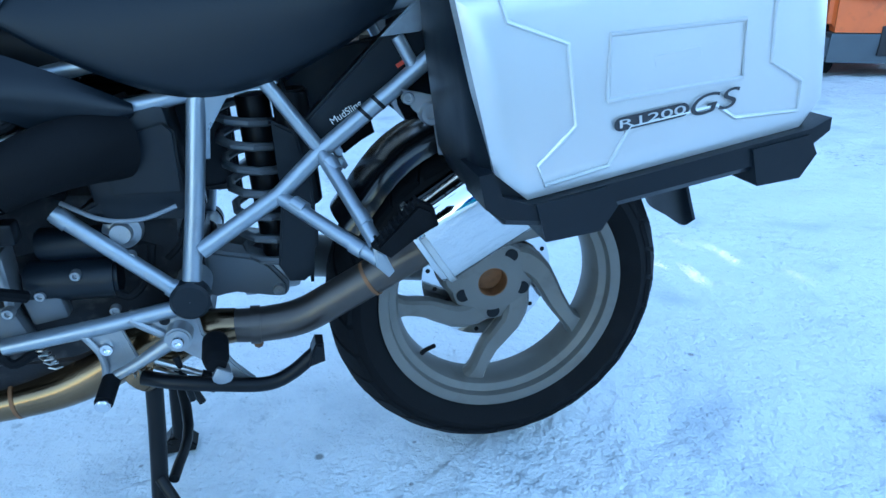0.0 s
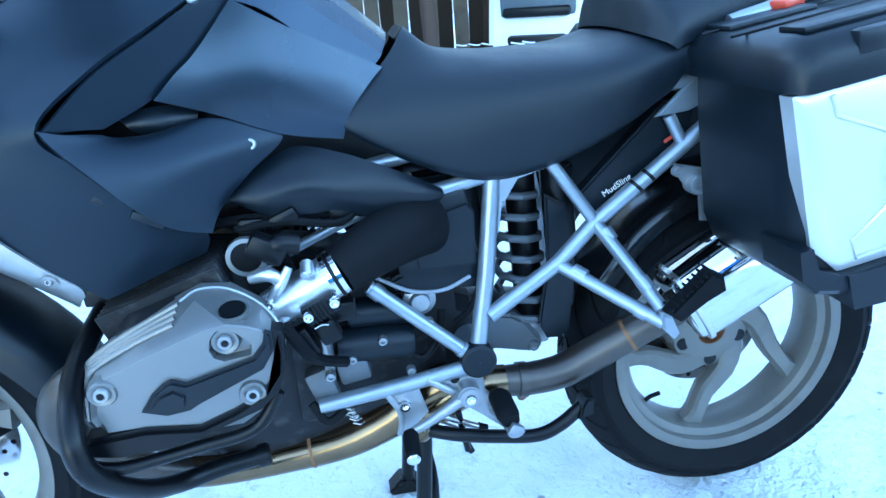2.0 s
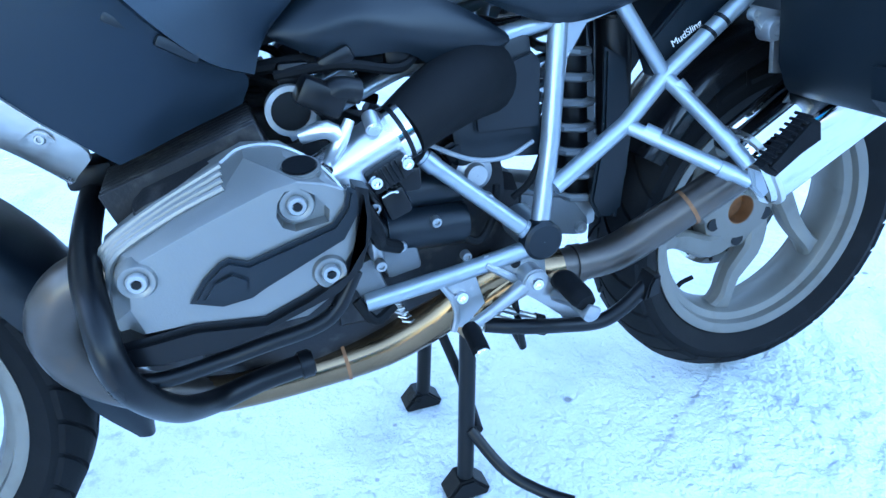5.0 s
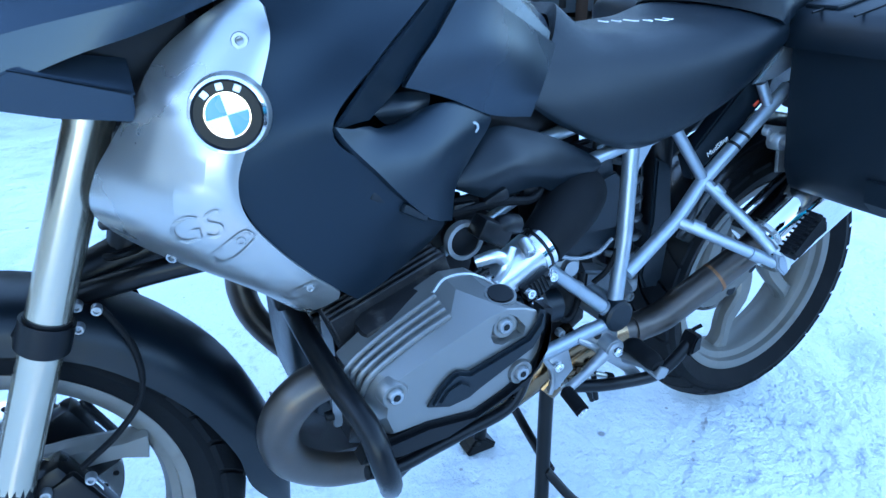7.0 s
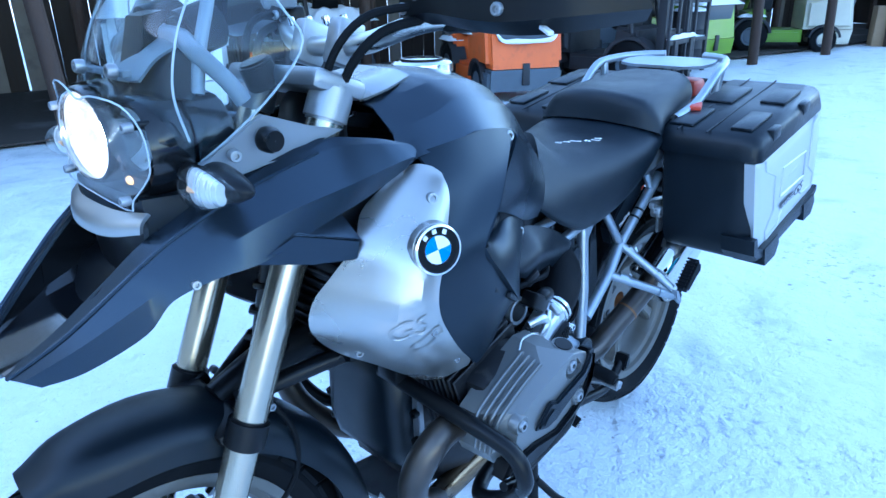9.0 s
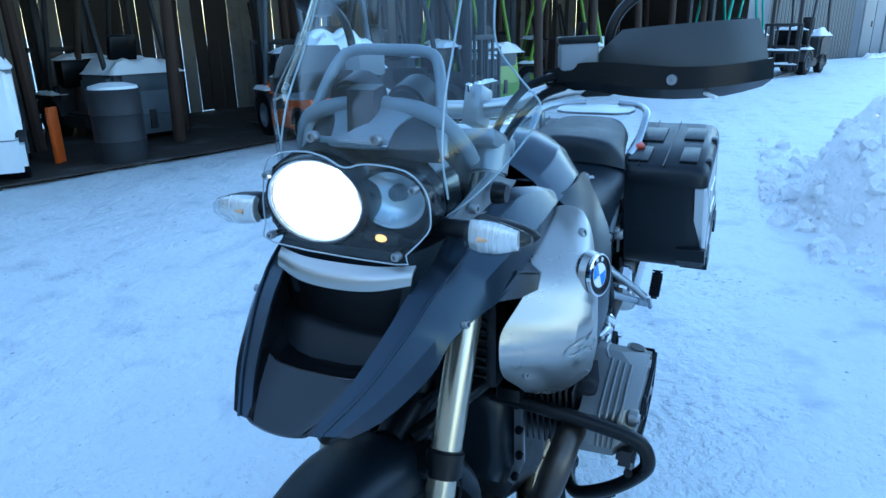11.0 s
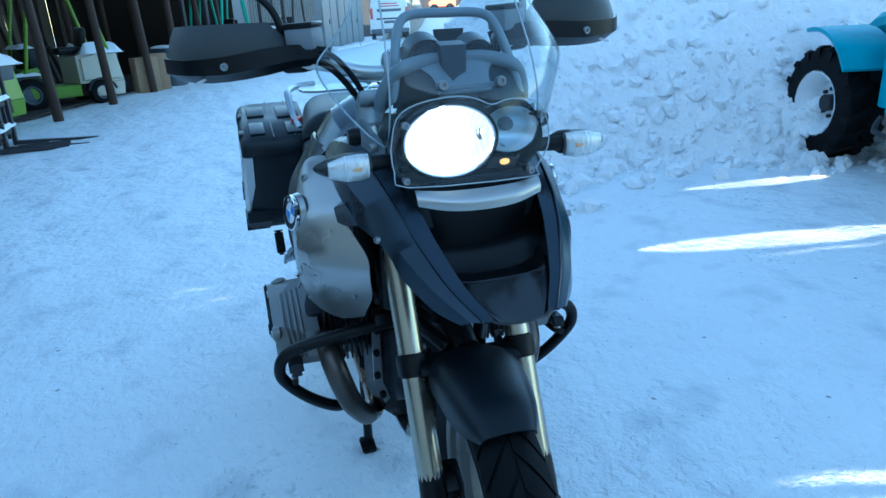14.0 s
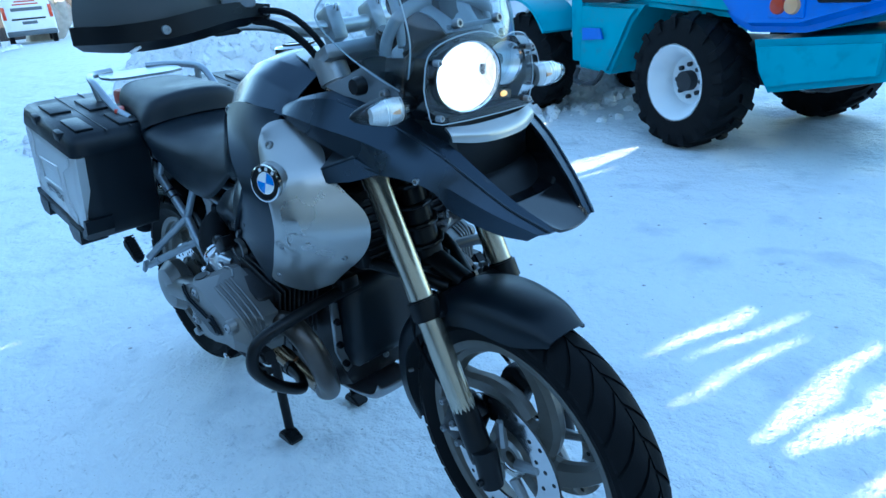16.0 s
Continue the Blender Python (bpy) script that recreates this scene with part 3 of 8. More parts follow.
def wheel(name, c, R, rim, w, rimw, m, first, rear):
    mm = m if m is not None else Matrix.Identity(4)
    bm = tyre(c, R - 0.004, rim - 0.006, w, 0)
    bm.transform(mm)
    ty = part("tyre", bm, RUBBER, bike, "worn black rubber tyre")
    tread(c, R - 0.004, w, 30 if rear else 34, "tread", ty, m)
    h = rimw / 2
    prof = [(rim, -h), (rim, -h + 0.006), (rim - 0.012, -h + 0.012), (rim - 0.02, -h + 0.03), (rim - 0.03, -0.012), (rim - 0.03, 0.012), (rim - 0.02, h - 0.03), (rim - 0.012, h - 0.012), (rim, h - 0.006), (rim, h), (rim - 0.008, h), (rim - 0.018, h - 0.004), (rim - 0.021, h - 0.016), (rim - 0.034, h - 0.022), (rim - 0.04, h - 0.034), (rim - 0.043, 0), (rim - 0.04, -h + 0.034), (rim - 0.034, -h + 0.022), (rim - 0.021, -h + 0.016), (rim - 0.018, -h + 0.004), (rim - 0.008, -h)]
    bm = lathe(prof, c, "Y", 96)
    bm.transform(mm)
    rm = part("rim", bm, WHEEL, bike, "dusty silver-grey cast wheel rim")
    for kk in range(5):
        th = radians(first - 72 * kk)
        def at(r, da, y):
            return Vector((r * math.cos(th + radians(da)), y, r * math.sin(th + radians(da)))) + Vector(c)
        ys = (0.032, 0.028, 0.018, 0.012, -0.006) if rear else (-0.012, -0.018, -0.02, -0.018, -0.012)
        line = [at(0.05, 82, ys[0]), at(0.076, 58, ys[1]), at(0.10, 35, ys[2]), at(0.135, 11, ys[3]), at(rim - 0.062, 2, ys[4]), at(rim - 0.036, 0, ys[4])] if rear else [at(0.05, 60, ys[0]), at(0.09, 40, ys[1]), at(0.135, 20, ys[2]), at(0.17, 10, ys[3]), at(rim - 0.034, 0, ys[4])]
        line2 = crom(line, 2)
        rings = []
        for i, p in enumerate(line2):
            t = (line2[min(i + 1, len(line2) - 1)] - line2[max(i - 1, 0)]).normalized()
            sd = Vector((0, 1, 0)).cross(t).normalized()
            f = i / (len(line2) - 1)
            hw = 0.034 - 0.020 * f ** 0.8 + 0.014 * max(0, f - 0.86) / 0.14
            d = 0.020
            yv = Vector((0, 1, 0))
            rings.append([p + sd * a + yv * b for a, b in ((-hw, 0.3 * d), (-hw * 0.9, -0.5 * d), (-hw * 0.62, -0.95 * d), (hw * 0.66, -d), (hw * 0.92, -0.6 * d), (hw, 0.2 * d), (hw * 0.7, d), (-hw * 0.7, d))])
        b2 = skin(rings)
        b2.transform(mm)
        part("spoke", b2, WHEEL, rm, "", 24)
    hub = [(0.03, 0.008), (0.056, 0.007), (0.08, 0.012), (0.086, 0.022), (0.086, 0.045), (0.06, 0.065), (0.03, 0.065)] if rear else [(0.014, -0.05), (0.03, -0.05), (0.036, -0.03), (0.066, -0.014), (0.066, 0.014), (0.036, 0.03), (0.03, 0.05), (0.014, 0.05)]
    bm = lathe(hub, c, "Y", 48)
    bm.transform(mm)
    hb = part("hub", bm, WHEEL, bike)
    if rear:
        bm = lathe([(0.0005, 0.04), (0.031, 0.04), (0.031, 0.009), (0.0285, 0.009), (0.0285, 0.038)], c, "Y", 32, closed=False)
        part("hub_plug", bm, RUST, hb, "rusty brown hollow axle")
        for kk in range(5):
            wv = radians(first + 14 - 72 * kk)
            q = Vector((0.063 * math.cos(wv), 0.0075, 0.063 * math.sin(wv))) + Vector(c)
            part("wheel_bolt_hole", rod(q, q + Vector((0, 0.012, 0)), 0.0135, n=16), BLACK, hb)
    wv = radians(-142)
    q = Vector(((rim - 0.05) * math.cos(wv), -0.02, (rim - 0.05) * math.sin(wv))) + Vector(c)
    o = tube([q + (Vector(c) - q) * -0.1, q, q + (Vector(c) - q) * 0.12 + Vector((0, -0.012, 0))], 0.0045, 8)
    o.transform(mm)
    part("valve", o, RUBBER, rm)
    return rm


wheel("rear", AX_R, 0.319, 0.2325, 0.152, 0.118, None, -31, True)
wheel("front", AX_F, 0.333, 0.2555, 0.112, 0.082, STEER, 20, False)


def disc(c, r, y, name, m, n_holes=36):
    bm = lathe([(r * 0.62, y - 0.0025), (r, y - 0.0025), (r, y + 0.0025), (r * 0.62, y + 0.0025)], c, "Y", 64)
    if m is not None:
        bm.transform(m)
    d = part(name, bm, CHROME, bike, "drilled steel brake disc")
    bm = bmesh.new()
    for i in range(n_holes):
        w = 2 * math.pi * i / n_holes
        rr = r * (0.72, 0.82, 0.92)[i % 3]
        q = Vector((rr * math.cos(w), y, rr * math.sin(w))) + Vector(c)
        add(bm, rod(q - Vector((0, 0.003, 0)), q + Vector((0, 0.003, 0)), 0.0048, n=10))
    if m is not None:
        bm.transform(m)
    tagged(part("disc_holes", bm, BLACK, d), kind="stuff")
    for i in range(5):
        w = 2 * math.pi * i / 5 + 0.3
        a, b = (Vector((rr * math.cos(w), y, rr * math.sin(w))) + Vector(c) for rr in (0.04, r * 0.66))
        bm = tube([a, b], [0.012, 0.009], 8, 1)
        if m is not None:
            bm.transform(m)
        part("disc_carrier", bm, ALU, d)


disc(AX_R, 0.132, 0.05, "brake_disc", None)
disc(AX_F, 0.152, -0.066, "brake_disc", STEER)
disc(AX_F, 0.152, 0.066, "brake_disc", STEER)

# rear drive and swing arm, on the far side of the wheel
bm = lathe([(0.0005, 0.075), (0.06, 0.07), (0.088, 0.085), (0.092, 0.12), (0.07, 0.15), (0.037, 0.155), (0.0005, 0.15)], AX_R, "Y", 40, closed=False)
part("final_drive", bm, GREYPAINT, bike, "grey cast final drive housing")
part("swing_arm", tube([(-0.02, 0.115, 0.345), (-0.2, 0.115, 0.37), (-0.36, 0.09, 0.41), (-0.5, 0.06, 0.44)], [0.045, 0.038, 0.042, 0.055], 14), GREYPAINT, bike, "grey cast single-sided swing arm")
part("swing_arm_bracket", side([(-0.5, 0.50), (-0.463, 0.489), (-0.414, 0.474), (-0.385, 0.44), (-0.375, 0.423), (-0.38, 0.406), (-0.398, 0.403), (-0.46, 0.418), (-0.5, 0.42)], -0.07, 0.05, 0.006, 3), DULLGREY, bike)
part("bracket_bolt", bolt((-0.392, -0.073, 0.418), (0, -1, 0), 0.010), ALU, bike)

# shock with its spring, and the splash guard before the wheel
part("shock_body", rod((-0.40, -0.03, 0.73), (-0.385, -0.03, 0.46), 0.026, n=20), BLACK, bike)
bm = bmesh.new()
add(bm, tube([(-0.42 + 0.0004 * i + 0.042 * math.cos(i * 0.7), -0.035 + 0.042 * math.sin(i * 0.7), 0.725 - i * 0.0042) for i in range(62)], 0.007, 8, 1))
part("shock_spring", bm, DULLGREY, bike, "light grey coil spring")
part("shock_reservoir", rod((-0.345, -0.06, 0.74), (-0.335, -0.06, 0.56), 0.027, n=20, bev=0.004), BLACK, bike)
part("shock_lower_mount", box((-0.385, -0.04, 0.435), (0.06, 0.04, 0.05), 0.01), ALU, bike)
part("splash_guard", surf([[(-0.36, y, 0.80), (-0.335, y, 0.66), (-0.325, y, 0.54), (-0.335, y, 0.43)] for y in (-0.085, -0.075, 0, 0.075, 0.085)], 0.005), PLASTIC, bike, "black plastic splash guard")
rows = []
for y, dr in ((-0.085, -0.03), (-0.07, 0.0), (0, 0.012), (0.07, 0.0), (0.085, -0.03)):
    rows.append([AX_R + Vector(((0.332 + dr) * math.cos(radians(a)), y, (0.35 + dr) * math.sin(radians(a)))) for a in (150, 125, 100, 80, 62)])
part("chain_guard", prism([(-0.375, -0.095, 0.70), (-0.34, -0.095, 0.68), (-0.322, -0.095, 0.565), (-0.333, -0.095, 0.45), (-0.35, -0.095, 0.437), (-0.373, -0.095, 0.439), (-0.388, -0.095, 0.469), (-0.372, -0.095, 0.58)], (0, 0.012, 0), 0.004), PLASTIC, bike, "black plastic guard before the rear wheel")
part("wheel_shield", prism([(-0.372, -0.035, 0.735), (-0.29, -0.035, 0.790), (-0.238, -0.035, 0.80), (-0.172, -0.035, 0.815), (-0.15, -0.035, 0.785), (-0.253, -0.035, 0.694), (-0.30, -0.035, 0.625), (-0.345, -0.035, 0.594)], (0, 0.012, 0), 0.004), PLASTIC, bike, "black plastic shield before the rear wheel")
part("inner_mudguard", surf(rows, 0.005), GLOSSBLACK, bike, "black plastic inner mudguard")
text("mudguard_print", "MudSling", pose(-0.268, -0.1275, 0.711, 90, -30, 0), 0.0145, WHITEINK, bike)
part("mudguard_mark", box((-0.185, -0.1275, 0.776), (0.014, 0.001, 0.006), 0.0003, (0, -30, 0), 1), REDPLASTIC, bike)
part("mudguard_side", prism([(-0.33, -0.122, 0.70), (-0.19, -0.122, 0.835), (-0.14, -0.122, 0.82), (-0.15, -0.122, 0.78), (-0.31, -0.122, 0.655)], (0, 0.03, 0), 0.004), PLASTIC, bike)
# tail and rear mudflap
part("rear_mudguard", surf([[(0.02, y, 0.86), (0.16, y, 0.83), (0.28, y, 0.68), (0.36, y, 0.47 if abs(y) > 0.06 else 0.45)] for y in (-0.09, -0.06, 0, 0.06, 0.09)], 0.006), PLASTIC, bike, "black plastic rear mudguard")

# ---- tubular frame ----
def ftube(pts, r=0.0125, k=1, label=""):
    for sg in (1, -1):
        part("frame_tube", tube([(x, sg * y, z) for x, y, z in pts], r, 14, k), SILVER, bike, label)


ftube([(-0.514, -0.166, 0.466), (-0.49, -0.152, 0.60), (-0.468, -0.128, 0.75)], 0.0135)
ftube([(-0.49, -0.165, 0.535), (-0.374, -0.153, 0.604), (-0.309, -0.142, 0.661), (-0.20, -0.14, 0.742), (-0.125, -0.14, 0.80)], 0.0125)
ftube([(-0.378, -0.13, 0.762), (-0.309, -0.142, 0.661)], 0.0105)
ftube([(-0.309, -0.145, 0.659), (-0.275, -0.215, 0.60), (-0.252, -0.262, 0.556)], 0.0105)
ftube([(-0.374, -0.155, 0.602), (-0.30, -0.225, 0.562), (-0.25, -0.266, 0.535)], 0.0105)
ftube([(-0.56, -0.128, 0.735), (-0.468, -0.126, 0.752), (-0.375, -0.126, 0.765)], 0.0115)
ftube([(-0.19, -0.135, 0.815), (-0.166, -0.14, 0.768)], 0.0095)
ftube([(-0.672, -0.15, 0.605), (-0.522, -0.168, 0.470)], 0.0115)
ftube([(-0.514, -0.17, 0.455), (-0.64, -0.17, 0.437), (-0.768, -0.17, 0.423)], 0.0125)
ftube([(-0.80, -0.10, 0.75), (-0.68, -0.115, 0.775), (-0.56, -0.125, 0.80), (-0.2, -0.13, 0.86), (0.08, -0.12, 0.90)], 0.0115)
for sg in (1, -1):
    part("frame_gusset", turn(prism([(-0.475, -0.136, 0.755), (-0.375, -0.136, 0.768), (-0.375, -0.136, 0.757), (-0.43, -0.136, 0.742), (-0.457, -0.136, 0.70), (-0.462, -0.136, 0.66), (-0.48, -0.136, 0.66)], (0, 0.006, 0), 0.002), Matrix.Diagonal((1, sg, 1, 1))), SILVER, bike)
    cp = part("frame_cap", turn(lathe([(0.0005, -0.019), (0.024, -0.019), (0.0285, -0.015), (0.0285, 0.006), (0.0005, 0.006)], (-0.514, -0.168, 0.466), "Y", 32, closed=False), Matrix.Diagonal((1, sg, 1, 1))), PLASTIC, bike, "round black plastic frame cap")
    part("cap_sleeve", turn(rod((-0.514, -0.165, 0.466), (-0.514, -0.10, 0.466), 0.026, n=24), Matrix.Diagonal((1, sg, 1, 1))), SILVER, bike)
    for a, b in (((-0.668, -0.15, 0.602), (-0.655, -0.152, 0.589)), ((-0.54, -0.166, 0.486), (-0.53, -0.167, 0.477)), ((-0.497, -0.157, 0.552), (-0.495, -0.155, 0.562)), ((-0.30, -0.158, 0.651), (-0.292, -0.17, 0.637)), ((-0.355, -0.17, 0.596), (-0.34, -0.184, 0.588)), ((-0.27, -0.225, 0.592), (-0.262, -0.24, 0.578)), ((-0.283, -0.242, 0.552), (-0.27, -0.252, 0.545))):
        part("tube_collar", turn(rod(a, b, 0.0133 if a[1] > -0.157 or a[1] == -0.166 else 0.0115, n=16), Matrix.Diagonal((1, sg, 1, 1))), SILVER, bike)
    for x, z in ((-0.242, 0.711), (-0.222, 0.726)):
        part("cable_tie", turn(rod((x - 0.002, -0.14, z - 0.002), (x + 0.002, -0.14, z + 0.002), 0.0136, n=14), Matrix.Diagonal((1, sg, 1, 1))), BLACK, bike)
    # passenger peg bracket and its rubber peg, folded up
    part("peg_bracket", turn(prism([(-0.258, -0.262, 0.556), (-0.244, -0.268, 0.55), (-0.232, -0.272, 0.522), (-0.240, -0.272, 0.514), (-0.256, -0.268, 0.530)], (0.0, -0.012, 0), 0.003), Matrix.Diagonal((1, sg, 1, 1))), SILVER, bike)
    pg = part("passenger_peg", turn(prism([(-0.262, -0.272, 0.565), (-0.2, -0.272, 0.624), (-0.178, -0.272, 0.612), (-0.172, -0.272, 0.588), (-0.2, -0.272, 0.574), (-0.238, -0.272, 0.548)], (0, -0.028, 0), 0.006), Matrix.Diagonal((1, sg, 1, 1))), RUBBER, bike, "black ribbed rubber passenger peg, folded up")
    for i in range(9):
        p = Vector((-0.255, -0.286, 0.572)).lerp(Vector((-0.2, -0.286, 0.623)), i / 8)
        part("peg_rib", turn(box(p, (0.004, 0.03, 0.004), 0.001, (0, -45, 0), 1), Matrix.Diagonal((1, sg, 1, 1))), RUBBER, pg)
# mounting bolt and bracket behind the left tube, carrying the silencer
part("silencer_bracket", prism([(-0.19, -0.158, 0.745), (-0.15, -0.158, 0.735), (-0.118, -0.158, 0.728), (-0.093, -0.158, 0.692), (-0.12, -0.158, 0.687), (-0.108, -0.158, 0.642), (-0.138, -0.158, 0.646), (-0.144, -0.158, 0.69), (-0.175, -0.158, 0.715)], (0, 0.007, 0), 0.002), ALU, bike, "cast aluminium silencer bracket")
part("bracket_bolt", bolt((-0.15, -0.158, 0.709), (0, -1, 0), 0.017, 0.012), ALU, bike)
part("bracket_bolt", bolt((-0.182, -0.158, 0.732), (0, -1, 0), 0.009, 0.006), ALU, bike)
part("tail_plate", prism([(-0.215, -0.142, 0.815), (-0.10, -0.142, 0.92), (-0.06, -0.142, 0.905), (-0.10, -0.142, 0.845), (-0.16, -0.142, 0.82)], (0, 0.01, 0), 0.003), SILVER, bike)
part("seat_lock", lathe([(0.0005, -0.004), (0.007, -0.004), (0.008, -0.007), (0.012, -0.007), (0.013, 0.0)], (-0.118, -0.142, 0.873), "Y", 20, closed=False), BLACK, bike)
part("seat_lock", turn(lathe([(0.0005, -0.004), (0.007, -0.004), (0.008, -0.007), (0.012, -0.007), (0.013, 0.0)], (-0.118, -0.142, 0.873), "Y", 20, closed=False), MIR), BLACK, bike)
part("tail_plate", turn(prism([(-0.215, -0.142, 0.815), (-0.10, -0.142, 0.92), (-0.06, -0.142, 0.905), (-0.10, -0.142, 0.845), (-0.16, -0.142, 0.82)], (0, 0.01, 0), 0.003), MIR), SILVER, bike)

# ---- exhaust ----
part("exhaust_pipe", tube([(-0.47, -0.13, 0.392), (-0.42, -0.13, 0.388), (-0.36, -0.132, 0.395), (-0.30, -0.138, 0.425), (-0.24, -0.148, 0.46), (-0.17, -0.158, 0.50)], [0.026, 0.028, 0.029, 0.029, 0.029, 0.029], 20), PIPE, bike, "dull brownish steel exhaust pipe")
part("pipe_weld", rod((-0.252, -0.146, 0.452), (-0.247, -0.147, 0.455), 0.0302, n=20), RUST, bike)
part("pipe_clamp", rod((-0.44, -0.13, 0.389), (-0.425, -0.13, 0.388), 0.0305, n=20), PIPE, bike)
part("clamp_bolt", rod((-0.432, -0.135, 0.36), (-0.432, -0.125, 0.352), 0.008, n=8), RUST, bike)
part("collector", tube([(-0.62, -0.105, 0.315), (-0.57, -0.115, 0.36), (-0.52, -0.125, 0.388), (-0.46, -0.13, 0.392)], [0.036, 0.034, 0.032, 0.027], 18), BRONZE, bike, "brown heat-tinted exhaust collector")
def silencer_ring(p, w, h):
    t, s, u = Vector((0.85, -0.03, 0.52)).normalized(), Vector((0.03, 1, 0.0)).normalized(), None
    u = t.cross(s).normalized()
    out = []
    for i in range(28):
        a = 2 * math.pi * i / 28
        c, d = math.cos(a), math.sin(a)
        e = 0.62
        out.append(Vector(p) + s * (w * math.copysign(abs(c) ** e, c)) + u * (h * math.copysign(abs(d) ** e, d)))
    return out
base, tway = Vector((-0.175, -0.165, 0.503)), Vector((0.85, -0.03, 0.52)).normalized()
part("silencer", skin([silencer_ring(base + tway * d, w, h) for d, w, h in ((0, 0.03, 0.03), (0.004, 0.05, 0.06), (0.02, 0.056, 0.066), (0.45, 0.06, 0.074), (0.47, 0.05, 0.06), (0.475, 0.03, 0.03))]), POLISHED, bike, "polished steel silencer")
part("silencer_seam", skin([silencer_ring(base + tway * d, w, h) for d, w, h in ((0.012, 0.054, 0.064), (0.014, 0.0585, 0.069), (0.022, 0.0585, 0.069), (0.024, 0.054, 0.064))]), STEEL, bike)
# ---- front pipes ----
for sg in (1, -1):
    M = Matrix.Diagonal((1, sg, 1, 1)) @ Matrix.Translation((0 if sg > 0 else 0.045, 0, 0))
    part("header_pipe", turn(tube([(-0.95, -0.25, 0.56), (-1.045, -0.24, 0.569), (-1.092, -0.235, 0.546), (-1.113, -0.222, 0.497), (-1.099, -0.20, 0.429), (-1.044, -0.165, 0.358), (-0.985, -0.145, 0.32)], [0.025, 0.026, 0.027, 0.027, 0.026, 0.025, 0.0245], 18), M), PIPE, bike, "dull heat-tinted exhaust header")
    part("header_rear", turn(tube([(-1.0, -0.15, 0.328), (-0.94, -0.125, 0.303), (-0.84, -0.105, 0.295), (-0.74, -0.10, 0.305), (-0.66, -0.10, 0.335), (-0.60, -0.105, 0.375), (-0.55, -0.115, 0.40)], [0.0245, 0.025, 0.029, 0.033, 0.036, 0.037, 0.033], 18), M), BRONZE, bike, "golden heat-tinted exhaust pipe")
    part("pipe_weld", turn(rod((-0.80, -0.10, 0.298), (-0.795, -0.10, 0.2985), 0.0335, n=18), M), RUST, bike)
part("skid_plate", surf([[(-1.07, y, 0.33 + u), (-1.04, y, 0.292 + u), (-0.96, y, 0.275 + u), (-0.84, y, 0.272 + u), (-0.74, y, 0.285 + u)] for y, u in ((-0.075, 0.022), (-0.06, 0.004), (0, 0), (0.06, 0.004), (0.075, 0.022))], 0.004), ALU, bike, "scuffed aluminium skid plate")

# ---- engine ----
part("front_cover", skin([[Vector((x, y * w, zc + z * h)) for y, z in ((-0.75, -1), (0.75, -1), (1, -0.55), (0.9, 0.75), (0.6, 1), (-0.6, 1), (-0.9, 0.75), (-1, -0.55))] for x, w, zc, h in ((-0.995, 0.118, 0.505, 0.118), (-1.02, 0.115, 0.505, 0.115), (-1.042, 0.1, 0.507, 0.1), (-1.05, 0.075, 0.508, 0.08))]), PLASTIC, bike, "black engine front cover")
for sg in (1, -1):
    M = Matrix.Diagonal((1, sg, 1, 1))
    part("cover_flange", turn(prism([(-1.012, -0.112, 0.61), (-1.016, -0.132, 0.597), (-1.016, -0.138, 0.45), (-1.012, -0.115, 0.385), (-1.012, -0.10, 0.395), (-1.014, -0.116, 0.45)], (0.014, 0, 0), 0.002), M), ALU, bike, "silver cast cover flange")
    for z, y in ((0.588, 0.122), (0.53, 0.127), (0.47, 0.129), (0.415, 0.12)):
        part("cover_bolt", turn(bolt((-1.019, -y, z), (-1, 0, 0), 0.0085, 0.006), M), BLACK, bike)
part("crankcase", skin([[Vector((x, y * w, zc + z * h)) for y, z in ((-1, -0.6), (-0.8, -1), (0.8, -1), (1, -0.6), (1, 0.6), (0.8, 1), (-0.8, 1), (-1, 0.6))] for x, w, zc, h in ((-0.998, 0.08, 0.48, 0.11), (-0.985, 0.112, 0.465, 0.14), (-0.86, 0.135, 0.46, 0.175), (-0.80, 0.125, 0.46, 0.17), (-0.60, 0.10, 0.47, 0.13), (-0.53, 0.085, 0.47, 0.10))]), DARKALU, bike, "dark grey cast engine block")
bm = turn(lathe([(0.0005, -0.012), (0.075, -0.012), (0.085, -0.006), (0.09, 0.02), (0.12, 0.03)], (-1.03, 0, 0.50), "X", 32, closed=False), Matrix.Identity(4))
part("alternator_cover", bm, BLACK, bike)
for i in range(10):
    a = 2 * math.pi * i / 10 + 0.2
    part("cover_bolt", bolt((-1.0, 0.1 * math.cos(a), 0.49 + 0.12 * math.sin(a)), (-1, 0, 0), 0.008), ALU, bike)
part("gearbox", skin([[Vector((x, y * w, zc + z * h)) for y, z in ((-1, -0.7), (-0.7, -1), (0.7, -1), (1, -0.7), (1, 0.7), (0.7, 1), (-0.7, 1), (-1, 0.7))] for x, w, zc, h in ((-0.80, 0.14, 0.45, 0.10), (-0.70, 0.13, 0.45, 0.11), (-0.58, 0.10, 0.46, 0.10), (-0.50, 0.07, 0.45, 0.07))]), DARKALU, bike, "dark cast gearbox housing")
part("starter", rod((-0.73, -0.13, 0.502), (-0.61, -0.13, 0.496), 0.031, n=24, bev=0.005), PLASTIC, bike, "black cylindrical starter cover")
part("starter_solenoid", rod((-0.71, -0.12, 0.551), (-0.605, -0.12, 0.547), 0.024, n=24, bev=0.004), PLASTIC, bike, "black cylindrical solenoid")
part("starter_flange", box((-0.745, -0.15, 0.52), (0.016, 0.05, 0.09), 0.008), ALU, bike)
